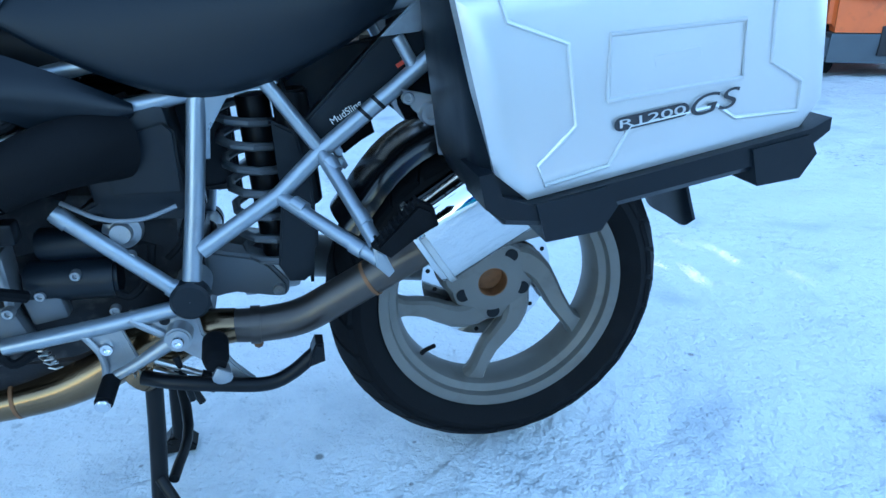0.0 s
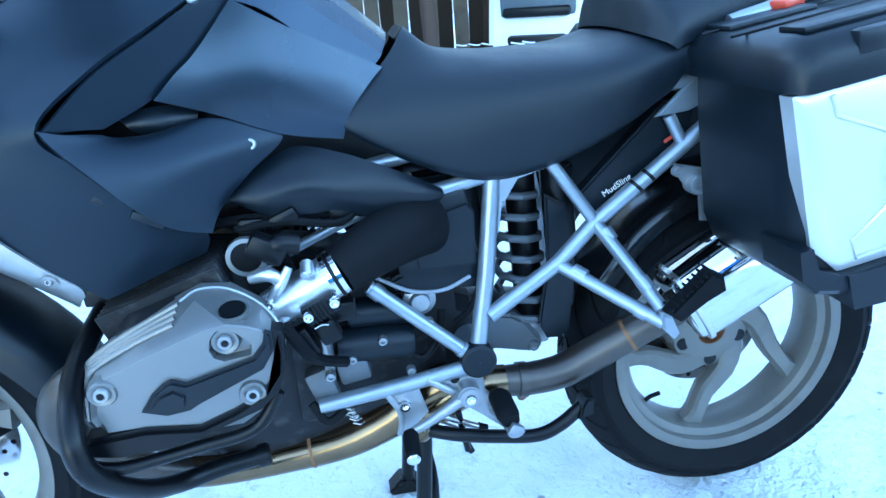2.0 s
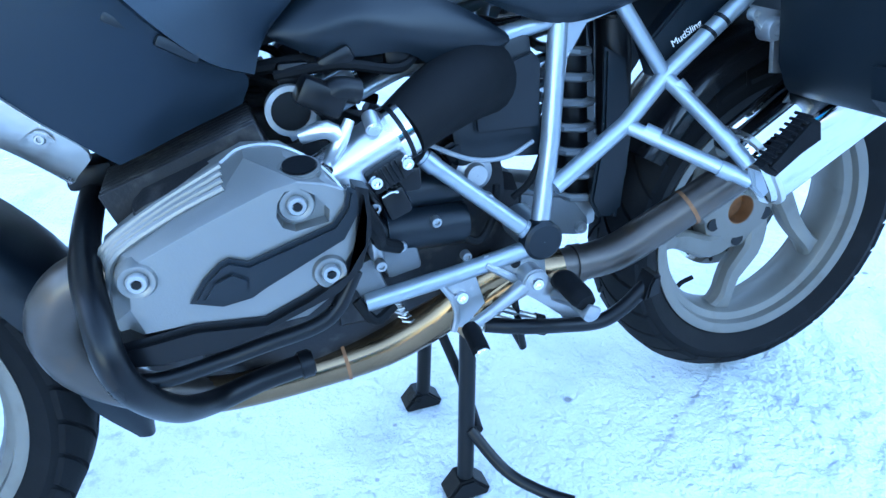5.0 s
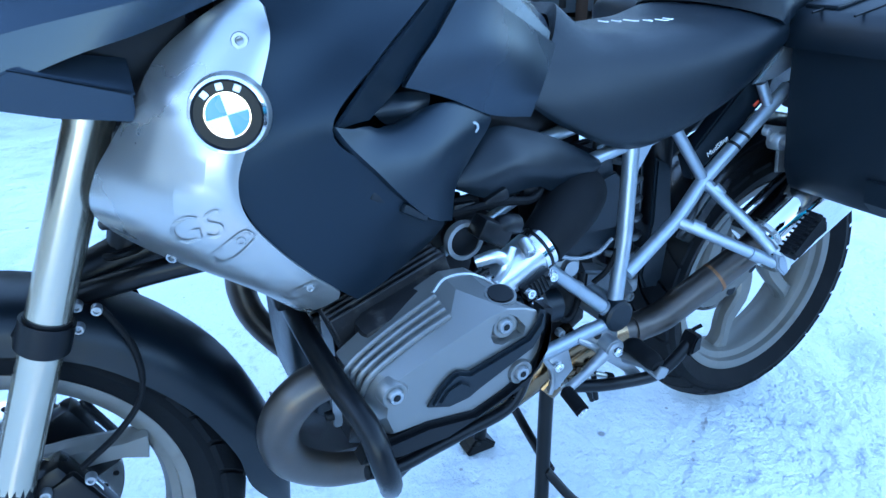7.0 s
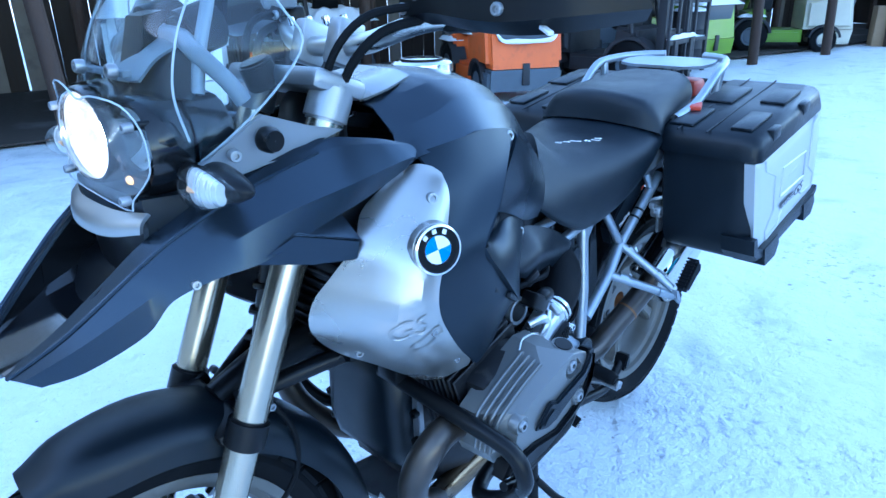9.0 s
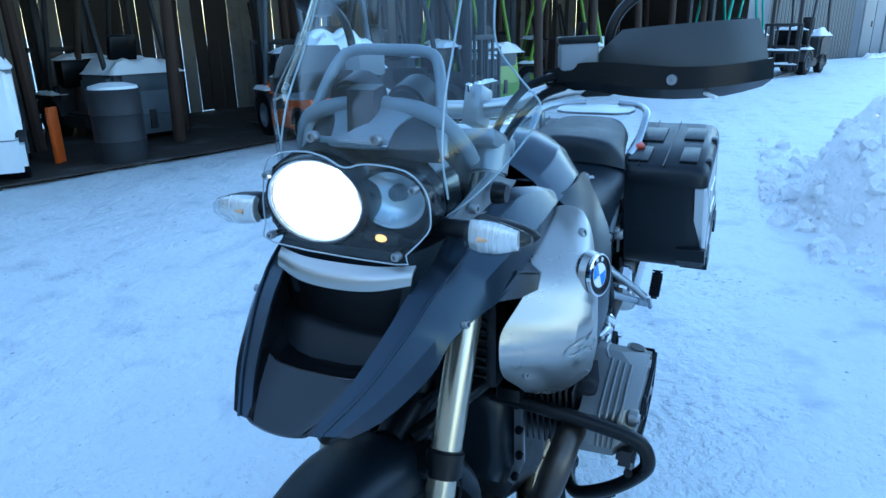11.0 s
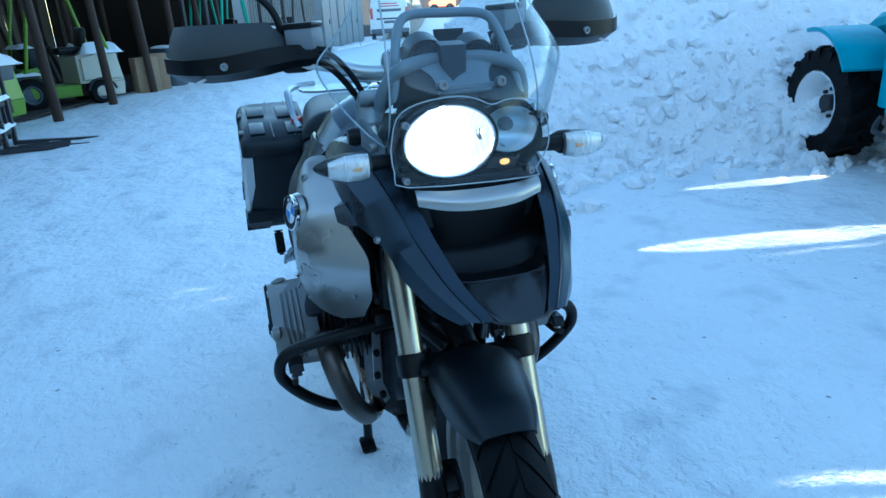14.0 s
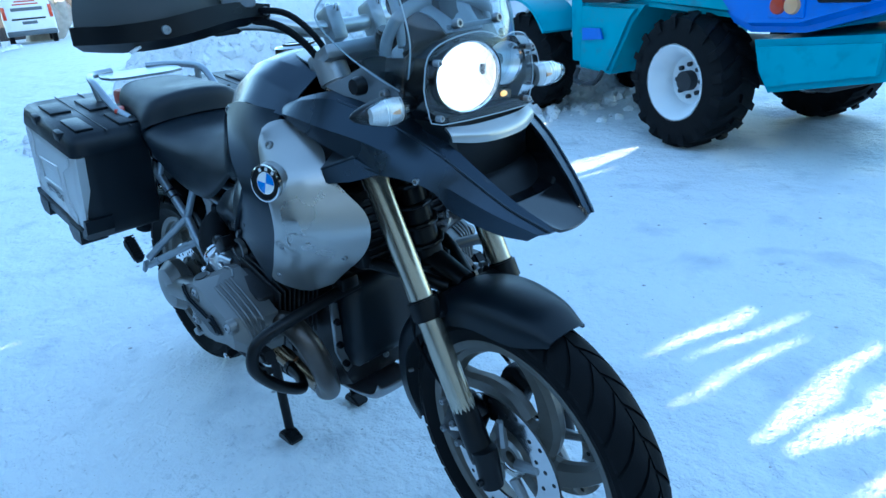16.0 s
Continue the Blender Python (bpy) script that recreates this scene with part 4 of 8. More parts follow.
for z in (0.56, 0.48):
    part("flange_bolt", bolt((-0.745, -0.182, z), (0, -1, 0), 0.008), ALU, bike)
part("clutch_slave", lathe([(0.0005, -0.03), (0.014, -0.03), (0.016, -0.02), (0.026, -0.016), (0.028, 0.0)], (-0.595, -0.12, 0.565), "Y", 24, closed=False), ALU, bike)
part("rubber_hose", tube([(-0.66, -0.15, 0.618), (-0.61, -0.165, 0.595), (-0.56, -0.165, 0.59), (-0.515, -0.15, 0.60)], 0.0032, 8), GREYTUBE, bike)
part("cable", tube([(-0.48, -0.13, 0.70), (-0.49, -0.15, 0.62), (-0.515, -0.15, 0.55), (-0.54, -0.14, 0.52)], 0.005, 8), RUBBER, bike)

rnd = random.Random(7)
for sg in (1, -1):
    M = Matrix.Diagonal((1, sg, 1, 1))
    for pts, r, mt in (
            ([(-0.86, -0.15, 0.73), (-0.80, -0.17, 0.70), (-0.78, -0.16, 0.64), (-0.80, -0.15, 0.57)], 0.007, RUBBER),
            ([(-0.84, -0.2, 0.735), (-0.77, -0.21, 0.74), (-0.70, -0.19, 0.725), (-0.66, -0.16, 0.75)], 0.006, RUBBER),
            ([(-0.79, -0.28, 0.62), (-0.765, -0.27, 0.57), (-0.75, -0.22, 0.53), (-0.72, -0.18, 0.50)], 0.009, RUBBER),
            ([(-0.90, -0.12, 0.70), (-0.82, -0.13, 0.69), (-0.74, -0.12, 0.65), (-0.66, -0.12, 0.62)], 0.009, RUBBER),
            ([(-0.64, -0.14, 0.50), (-0.60, -0.15, 0.47), (-0.57, -0.14, 0.50), (-0.56, -0.13, 0.54)], 0.006, RUBBER),
            ([(-0.78, -0.17, 0.43), (-0.76, -0.18, 0.40), (-0.73, -0.17, 0.41)], 0.007, RUBBER)):
        part("hose", turn(tube(pts, r, 8, 5), M), mt, bike)
    for x, y, z, w, h, mt in ((-0.71, -0.14, 0.47, 0.05, 0.05, DULLGREY), (-0.76, -0.15, 0.45, 0.04, 0.06, DULLGREY), (-0.66, -0.13, 0.50, 0.035, 0.04, ALU), (-0.615, -0.12, 0.60, 0.04, 0.03, BLACK), (-0.82, -0.19, 0.735, 0.035, 0.025, BLACK), (-0.70, -0.17, 0.735, 0.03, 0.03, BLACK), (-0.775, -0.20, 0.745, 0.04, 0.02, BLACK), (-0.72, -0.215, 0.605, 0.05, 0.03, BLACK), (-0.77, -0.24, 0.575, 0.03, 0.045, BLACK)):
        part("fitting", turn(box((x, y, z), (w, 0.03, h), 0.006, (0, rnd.uniform(-25, 25), 0)), M), mt, bike)
    for x, z in ((-0.71, 0.49), (-0.66, 0.515), (-0.745, 0.43), (-0.585, 0.535), (-0.62, 0.455)):
        part("case_bolt", turn(bolt((x, -0.158, z), (0, -1, 0), 0.0075), M), ALU, bike)
    part("pedal_spring", turn(tube([(-0.735 + 0.0008 * i + 0.008 * math.cos(i * 1.3), -0.165 + 0.008 * math.sin(i * 1.3), 0.425 - 0.0016 * i) for i in range(30)], 0.0018, 6, 1), M), STEEL, bike)

COVER_FACE = [(-0.993, 0.62), (-0.939, 0.642), (-0.871, 0.666), (-0.848, 0.669), (-0.822, 0.662), (-0.806, 0.654), (-0.796, 0.627), (-0.801, 0.598), (-0.823, 0.557), (-0.849, 0.538), (-0.901, 0.535), (-0.964, 0.548), (-1.004, 0.548), (-1.011, 0.574), (-1.007, 0.597)]
COVER_EDGE = [(-1.01, -0.328, 0.62), (-0.957, -0.328, 0.647), (-0.911, -0.328, 0.664), (-0.888, -0.3, 0.682), (-0.852, -0.3, 0.678), (-0.815, -0.3, 0.65), (-0.794, -0.318, 0.614), (-0.798, -0.318, 0.58), (-0.82, -0.318, 0.532), (-0.855, -0.318, 0.510), (-0.913, -0.318, 0.508), (-0.979, -0.318, 0.523), (-1.024, -0.318, 0.525), (-1.034, -0.318, 0.547), (-1.026, -0.322, 0.59)]
POCKET = [(-0.86, 0.661), (-0.868, 0.651), (-0.871, 0.638), (-0.867, 0.627), (-0.856, 0.621), (-0.824, 0.625), (-0.822, 0.637), (-0.835, 0.654), (-0.845, 0.661)]


def cover_shell():
    """The cylinder cover: facets between three outlines, with a pocket sunk into its flat face."""
    mid = Vector((-0.91, 0, 0.59))
    edge = [Vector(p) for p in COVER_EDGE]
    wide = lambda p, k, y: Vector((mid.x + (p.x - mid.x) * k, y, mid.z + (p.z - mid.z) * k))
    rim = [wide(p, 1.012, -0.285 if p.y < -0.31 else -0.275) for p in edge]
    rim[0], rim[1], rim[2] = Vector((-1.031, -0.285, 0.61)), Vector((-0.98, -0.285, 0.642)), Vector((-0.91, -0.285, 0.674))
    face = [Vector((x, -0.352, z)) for x, z in COVER_FACE]
    round_in = [wide(p, 0.985, -0.3535) for p in face]
    bm = skin([[wide(p, 1.01, -0.25) for p in rim], rim, edge, face, round_in], cap=False)
    hole = [Vector((x, -0.3535, z)) for x, z in POCKET]
    floor_ring = [Vector((p.x * 0.9 - 0.0847, -0.3405, p.z * 0.9 + 0.0642)) for p in hole]
    add(bm, skin([hole, floor_ring], cap=False))
    fill = bmesh.new()
    for ring in (round_in, hole):
        vs = [fill.verts.new(p) for p in ring]
        for a, b in zip(vs, vs[1:] + vs[:1]):
            fill.edges.new((a, b))
    bmesh.ops.triangle_fill(fill, edges=fill.edges[:], use_beauty=True, normal=(0, -1, 0))
    fill.faces.new([fill.verts.new(p) for p in floor_ring])
    add(bm, fill)
    bmesh.ops.remove_doubles(bm, verts=bm.verts, dist=0.0001)
    bmesh.ops.recalc_face_normals(bm, faces=bm.faces)
    return bm, edge, rim


for sg in (1, -1):
    M = Matrix.Diagonal((1, sg, 1, 1)) if sg > 0 else Matrix.Diagonal((1, -1, 1, 1)) @ Matrix.Translation((0.05, 0, -0.01))
    bm, edge, rim = cover_shell()
    cov = part("cylinder_cover", turn(bm, M), GREYPAINT, bike, "silver-grey cast cylinder head cover", 16)
    for u in (0.04, 0.34, 0.64, 0.94):
        fin = [edge[i].lerp(rim[i], u) + Vector((0, -0.001, 0.001)) for i in (13, 14, 0, 1, 2)]
        part("cover_fin", turn(tube(fin, 0.0038, 8, 4), M), GREYPAINT, cov)
    part("cover_seam", turn(tube([p + Vector((0, 0.004, 0)) for p in rim[2:8]], 0.0026, 6, 4), M), ALU, cov)
    for x, y, z in ((-0.851, -0.349, 0.646), (-0.83, -0.354, 0.574), (-0.998, -0.353, 0.602)):
        part("cover_boss", turn(lathe([(0.008, -0.001), (0.0125, -0.004), (0.0155, -0.004), (0.0175, 0.0), (0.019, 0.012)], (x, y, z), "Y", 24, closed=False), M), GREYPAINT, cov)
        part("cover_bolt", turn(bolt((x, y - 0.002, z), (0, -1, 0), 0.0095, 0.006), M), ALU, cov, "steel socket bolt")
        part("bolt_socket", turn(rod((x, y - 0.0086, z), (x, y - 0.0076, z), 0.0042, n=6), M), BLACK, cov)
    part("plug_cover", turn(side([(-0.96, 0.572), (-0.944, 0.593), (-0.928, 0.606), (-0.919, 0.609), (-0.903, 0.602), (-0.862, 0.613), (-0.822, 0.624), (-0.809, 0.639), (-0.804, 0.657), (-0.796, 0.653), (-0.796, 0.631), (-0.813, 0.606), (-0.892, 0.572), (-0.905, 0.565), (-0.932, 0.562)], -0.351, -0.011, 0.004), M), PLASTIC, cov, "black spark plug cover")
    part("plug_cover_dome", turn(side([(-0.948, 0.576), (-0.936, 0.591), (-0.918, 0.597), (-0.905, 0.588), (-0.908, 0.574), (-0.928, 0.568)], -0.361, -0.004, 0.0035), M), PLASTIC, cov)
    n = Vector((0, -0.24, 0.97)).normalized()
    p = Vector((-0.841, -0.325, 0.6715))
    part("oil_filler_rim", turn(rod(p - n * 0.006, p + n * 0.003, 0.0205, n=28, bev=0.0015), M), GREYPAINT, cov)
    part("oil_filler", turn(rod(p, p + n * 0.0045, 0.0172, n=28, bev=0.0015), M), BLACK, cov, "black oil filler cap")
    for i in range(9):
        part("cooling_fin", turn(box((-0.925, -0.135 - 0.0125 * i, 0.595), (0.17, 0.005, 0.165), 0.002, (0, -18, 0), 1), M), DARKALU, bike)
    part("cylinder", turn(box((-0.925, -0.20, 0.60), (0.13, 0.16, 0.13), 0.02, (0, -18, 0)), M), DARKALU, bike)
    # throttle body and intake elbow
    a, b = Vector((-0.822, -0.232, 0.618)), Vector((-0.712, -0.222, 0.664))
    ax = (b - a).normalized()
    tb = part("throttle_body", turn(rod(a, b, 0.0275, 0.0325, n=32), M), BODYALU, bike, "bare aluminium throttle body")
    for k in (0.02, 0.10, 0.90, 1.0):
        q = a.lerp(b, k)
        part("hose_clamp", turn(rod(q - ax * 0.0035, q + ax * 0.0035, 0.0298 + 0.0045 * k, n=32), M), CHROME, tb)
    for k in (0.06, 0.95):
        q = a.lerp(b, k)
        part("clamp_rubber", turn(rod(q - ax * 0.003, q + ax * 0.003, 0.0296 + 0.0045 * k, n=32), M), BLACK, tb)
    part("throttle_arm", turn(tube([(-0.826, -0.24, 0.677), (-0.80, -0.252, 0.684), (-0.785, -0.253, 0.668)], [0.008, 0.010, 0.008], 10, 3), M), BODYALU, tb)
    part("throttle_arm", turn(tube([(-0.803, -0.252, 0.648), (-0.79, -0.256, 0.667), (-0.775, -0.25, 0.690)], [0.007, 0.008, 0.006], 10, 3), M), BODYALU, tb)
    part("throttle_boss", turn(rod((-0.752, -0.24, 0.69), (-0.752, -0.262, 0.678), 0.009, n=18, bev=0.002), M), BODYALU, tb)
    part("body_screw", turn(bolt((-0.806, -0.258, 0.644), (0, -1, 0), 0.006), M), CHROME, tb)
    sn = part("sensor", turn(box((-0.741, -0.258, 0.629), (0.05, 0.018, 0.028), 0.005, (0, -24, 0)), M), BLACK, tb, "black throttle sensor")
    for i in range(5):
        c = Vector((-0.741, -0.268, 0.629)) + ax * (0.006 * (i - 2))
        part("sensor_rib", turn(box(c, (0.002, 0.004, 0.026), 0.0006, (0, -24, 0), 1), M), BLACK, sn)
    for x, z in ((-0.722, 0.64), (-0.758, 0.624)):
        part("sensor_screw", turn(bolt((x, -0.268, z), (0, -1, 0), 0.0075), M), CHROME, sn)
    part("sensor_plug", turn(box((-0.735, -0.25, 0.592), (0.03, 0.025, 0.035), 0.006, (0, -20, 0)), M), BLACK, tb)
    part("spring_clip", turn(tube([(-0.752, -0.264, 0.604), (-0.742, -0.266, 0.609), (-0.734, -0.264, 0.607)], 0.0018, 6, 3), M), CHROME, tb)
    part("throttle_drum", turn(lathe([(0.021, -0.006), (0.027, -0.006), (0.027, 0.006), (0.021, 0.006)], (-0.83, -0.215, 0.70), "Y", 28), M), ALU, tb)
    part("throttle_drum_core", turn(rod((-0.83, -0.219, 0.70), (-0.83, -0.19, 0.70), 0.021, n=20), M), BLACK, tb)
    part("injector", turn(tube([(-0.80, -0.23, 0.70), (-0.785, -0.24, 0.72), (-0.76, -0.235, 0.715)], 0.014, 10), M), BLACK, tb)
    part("plug_connector", turn(box((-0.80, -0.235, 0.715), (0.05, 0.035, 0.03), 0.006, (0, 30, 0)), M), BLACK, tb)
    part("intake_elbow", turn(tube([(-0.712, -0.222, 0.664), (-0.67, -0.205, 0.682), (-0.62, -0.17, 0.692), (-0.58, -0.13, 0.69)], [0.0345, 0.040, 0.046, 0.05], 22), M), RUBBER, bike, "black rubber intake elbow")
    part("wiring", turn(tube([(-0.88, -0.18, 0.74), (-0.80, -0.19, 0.745), (-0.72, -0.17, 0.735), (-0.62, -0.16, 0.725)], 0.008, 8), M), RUBBER, bike)
    part("fuel_rail", turn(tube([(-0.83, -0.15, 0.655), (-0.72, -0.145, 0.70), (-0.66, -0.14, 0.72)], 0.008, 10), M), SILVER, bike)
    part("airbox", turn(box((-0.565, -0.085, 0.655), (0.13, 0.11, 0.16), 0.012, (0, -8, 0)), M), PLASTIC, bike, "black plastic airbox")
    part("airbox_panel", turn(side([(-0.60, 0.695), (-0.515, 0.718), (-0.502, 0.704), (-0.503, 0.618), (-0.594, 0.621)], -0.142, -0.006, 0.003), M), PLASTIC, bike)
    part("airbox_base", turn(side([(-0.645, 0.60), (-0.60, 0.62), (-0.495, 0.632), (-0.496, 0.574), (-0.60, 0.585)], -0.139, 0.03, 0.004), M), PLASTIC, bike)
    part("airbox_skirt", turn(side([(-0.62, 0.735), (-0.49, 0.745), (-0.485, 0.57), (-0.60, 0.575)], -0.06, 0.02, 0.004), M), PLASTIC, bike)
# crash bars
for sg in (1, -1):
    M = Matrix.Diagonal((1, sg if sg > 0 else -0.92, 1, 1))
    part("crash_bar", turn(tube([(-1.05, -0.08, 0.622), (-1.052, -0.17, 0.616), (-1.048, -0.29, 0.601), (-1.036, -0.362, 0.578), (-1.03, -0.385, 0.54), (-1.02, -0.373, 0.498), (-1.0, -0.315, 0.432), (-0.972, -0.245, 0.381), (-0.92, -0.213, 0.372), (-0.858, -0.202, 0.374)], 0.0145, 14), M), BLACK, bike, "black powder-coated tubular crash bar")
    part("bar_end", turn(rod((-0.87, -0.203, 0.373), (-0.85, -0.201, 0.374), 0.018, n=16, bev=0.003), M), BLACK, bike)
    part("cover_guard", turn(side([(-0.797, 0.656), (-0.796, 0.626), (-0.8, 0.6), (-0.819, 0.574), (-0.856, 0.556), (-0.898, 0.541), (-0.961, 0.549), (-1.002, 0.546), (-1.03, 0.545), (-1.047, 0.523), (-0.996, 0.513), (-0.934, 0.515), (-0.871, 0.534), (-0.824, 0.55), (-0.799, 0.572), (-0.786, 0.606), (-0.784, 0.651)], -0.362, 0.036, 0.007), M), BLACK, bike, "black cast cylinder guard")
    part("guard_rail", turn(tube([(-0.803, -0.335, 0.56), (-0.826, -0.342, 0.526), (-0.852, -0.345, 0.512), (-0.904, -0.345, 0.504), (-0.947, -0.345, 0.497), (-1.001, -0.35, 0.494), (-1.04, -0.352, 0.505)], 0.0085, 10, 6), M), BLACK, bike, "black lower guard rail")
    part("bar_bracket", turn(box((-1.05, -0.12, 0.64), (0.05, 0.05, 0.03), 0.006), M), BLACK, bike)

# ---- foot controls and stands ----
for sg in (1, -1):
    M = Matrix.Diagonal((1, sg, 1, 1))
    fp = part("footrest_plate", turn(side([(-0.599, 0.457), (-0.539, 0.451), (-0.508, 0.437), (-0.505, 0.408), (-0.488, 0.388), (-0.467, 0.349), (-0.44, 0.317), (-0.444, 0.3), (-0.463, 0.301), (-0.478, 0.331), (-0.51, 0.36), (-0.538, 0.383), (-0.554, 0.403), (-0.594, 0.434)], -0.176, 0.012, 0.003), M), ALU, bike, "cast aluminium footrest plate")
    part("plate_rib", turn(tube([(-0.60, -0.178, 0.446), (-0.57, -0.18, 0.425), (-0.54, -0.18, 0.402)], 0.006, 8, 3), M), ALU, fp)
    part("plate_hole", turn(rod((-0.554, -0.1775, 0.438), (-0.554, -0.17, 0.438), 0.0075, n=14), M), BLACK, fp)
    wp = part("front_web", turn(side([(-0.664, 0.448), (-0.616, 0.443), (-0.60, 0.383), (-0.633, 0.351), (-0.652, 0.355), (-0.646, 0.372), (-0.652, 0.403), (-0.667, 0.425)], -0.174, 0.008, 0.002), M), ALU, bike, "cast aluminium web of the footrest")
    part("web_rib", turn(tube([(-0.665, -0.176, 0.43), (-0.648, -0.178, 0.40), (-0.645, -0.178, 0.375), (-0.65, -0.176, 0.352)], 0.005, 8, 3), M), ALU, wp)
    part("web_hole", turn(rod((-0.646, -0.1755, 0.437), (-0.646, -0.17, 0.437), 0.009, n=14), M), BLACK, wp)
    part("plate_bolt", turn(bolt((-0.637, -0.177, 0.405), (0, -1, 0), 0.010, 0.007), M), CHROME, wp)
    lv = part("pedal_lever", turn(tube([(-0.536, -0.192, 0.417), (-0.592, -0.197, 0.387), (-0.634, -0.2, 0.368)], [0.0125, 0.0085, 0.0075], 12, 3), M), ALU, bike, "polished alloy pedal lever")
    part("lever_boss", turn(rod((-0.536, -0.205, 0.417), (-0.536, -0.17, 0.417), 0.019, n=24, bev=0.003), M), ALU, lv)
    part("pivot_bolt", turn(bolt((-0.536, -0.207, 0.417), (0, -1, 0), 0.009, 0.006), M), CHROME, lv)
    part("pedal_rubber", turn(rod((-0.634, -0.198, 0.367), (-0.637, -0.25, 0.358), 0.0125, n=16, bev=0.003), M), RUBBER, lv, "black rubber toe piece")
    part("pedal_tip", turn(rod((-0.637, -0.25, 0.358), (-0.6372, -0.256, 0.357), 0.0105, n=16, bev=0.002), M), CHROME, lv)
    pg = part("foot_peg", turn(tube([(-0.488, -0.182, 0.396), (-0.487, -0.195, 0.404), (-0.486, -0.215, 0.402), (-0.485, -0.238, 0.399), (-0.484, -0.252, 0.396)], [0.012, 0.0155, 0.0155, 0.0155, 0.012], 14, 4, 1.2), M), RUBBER, bike, "black rubber rider foot peg")
    part("peg_base", turn(tube([(-0.49, -0.182, 0.375), (-0.482, -0.22, 0.38), (-0.477, -0.256, 0.378)], [0.011, 0.009, 0.011], 10, 3, 1.3), M), ALU, pg, "bare metal peg base")
    part("peg_end", turn(box((-0.478, -0.256, 0.383), (0.022, 0.01, 0.02), 0.004, (0, 30, 0)), M), ALU, pg)
for x0, z0, x1, z1 in ((-0.581, 0.368, -0.511, 0.329), (-0.586, 0.352, -0.508, 0.309)):
    part("shift_rod", rod((x0, -0.165, z0), (x1, -0.165, z1), 0.0055, n=12), STEEL, bike)
    part("rod_boot", rod((x1 - 0.008, -0.165, z1 + 0.004), (x1 + 0.006, -0.165, z1 - 0.003), 0.008, n=12), RUBBER, bike)
part("stand_pin", rod((-0.551, -0.165, 0.371), (-0.538, -0.165, 0.29), 0.0055, n=10), BLACK, bike)
part("side_stand", tube([(-0.60, -0.17, 0.345), (-0.553, -0.185, 0.338), (-0.488, -0.19, 0.326), (-0.425, -0.19, 0.316), (-0.385, -0.19, 0.329), (-0.345, -0.19, 0.360)], 0.0115, 12), BLACK, bike, "black folded side stand")
part("side_stand_foot", prism([(-0.358, -0.175, 0.345), (-0.333, -0.175, 0.352), (-0.333, -0.175, 0.382), (-0.345, -0.175, 0.384), (-0.352, -0.175, 0.37)], (0, -0.035, 0), 0.003), BLACK, bike)
part("stand_stop", rod((-0.545, -0.14, 0.31), (-0.528, -0.145, 0.27), 0.006, n=10), BLACK, bike)
part("stand_spring", tube([(-0.62 + 0.0022 * i, -0.15 + 0.007 * math.sin(i * 1.6), 0.345 - 0.0009 * i + 0.007 * math.cos(i * 1.6)) for i in range(48)], 0.002, 6, 1), STEEL, bike)
cs = part("centre_stand", tube([(-0.60, -0.10, 0.33), (-0.612, -0.112, 0.20), (-0.632, -0.135, 0.02)], 0.014, 12, 4), BLACK, bike, "black tubular centre stand, down on the snow")
part("stand_leg", tube([(-0.60, 0.10, 0.33), (-0.612, 0.107, 0.20), (-0.628, 0.112, 0.02)], 0.014, 12, 4), BLACK, cs)
part("stand_brace", tube([(-0.608, 0.10, 0.24), (-0.585, 0.0, 0.13), (-0.60, -0.12, 0.11)], 0.0095, 10, 4), BLACK, cs)
part("stand_pivot", rod((-0.60, -0.12, 0.325), (-0.60, 0.12, 0.325), 0.02, n=16), BLACK, cs)
part("stand_lever", tube([(-0.618, -0.13, 0.125), (-0.575, -0.175, 0.06), (-0.53, -0.215, 0.035), (-0.49, -0.25, 0.03)], 0.0095, 10), BLACK, cs)
for y in (-0.137, 0.113):
    part("stand_foot", prism([(-0.665, y - 0.02, 0.0), (-0.60, y - 0.02, 0.0), (-0.595, y - 0.02, 0.012), (-0.62, y - 0.015, 0.035), (-0.645, y - 0.015, 0.035), (-0.67, y - 0.02, 0.012)], (0, 0.045, 0), 0.004), BLACK, cs)

# ---- tank and side panels ----
def shell(name, rows, mat, label="", thick=0.004, parent=None, k=5, j=5, sharp=38):
    """Rows of points on the left side, mirrored to the right."""
    out = []
    for sg in (1, -1):
        rr = [[(x, y * sg, z) for x, y, z in r] for r in rows]
        out.append(part(name, surf(rr, thick, k, j, flip=sg < 0), mat, parent or bike, label, sharp))
    return out


def full(rows):
    """Rows from the middle to the left, completed over to the right."""
    return [[(x, -y, z) for x, y, z in r[:0:-1]] + list(r) for r in rows]


TANKTOP = [
    [(-1.068, 0, 1.112), (-1.068, -0.05, 1.11), (-1.055, -0.10, 1.095), (-1.07, -0.16, 1.064), (-1.10, -0.204, 1.03)],
    [(-1.005, 0, 1.128), (-1.005, -0.055, 1.128), (-1.0, -0.115, 1.113), (-0.99, -0.168, 1.084), (-0.995, -0.205, 1.042)],
    [(-0.94, 0, 1.138), (-0.94, -0.06, 1.137), (-0.935, -0.12, 1.123), (-0.93, -0.165, 1.10), (-0.92, -0.20, 1.05)],
    [(-0.85, 0, 1.13), (-0.85, -0.06, 1.128), (-0.85, -0.115, 1.115), (-0.85, -0.155, 1.085), (-0.845, -0.19, 1.03)],
]
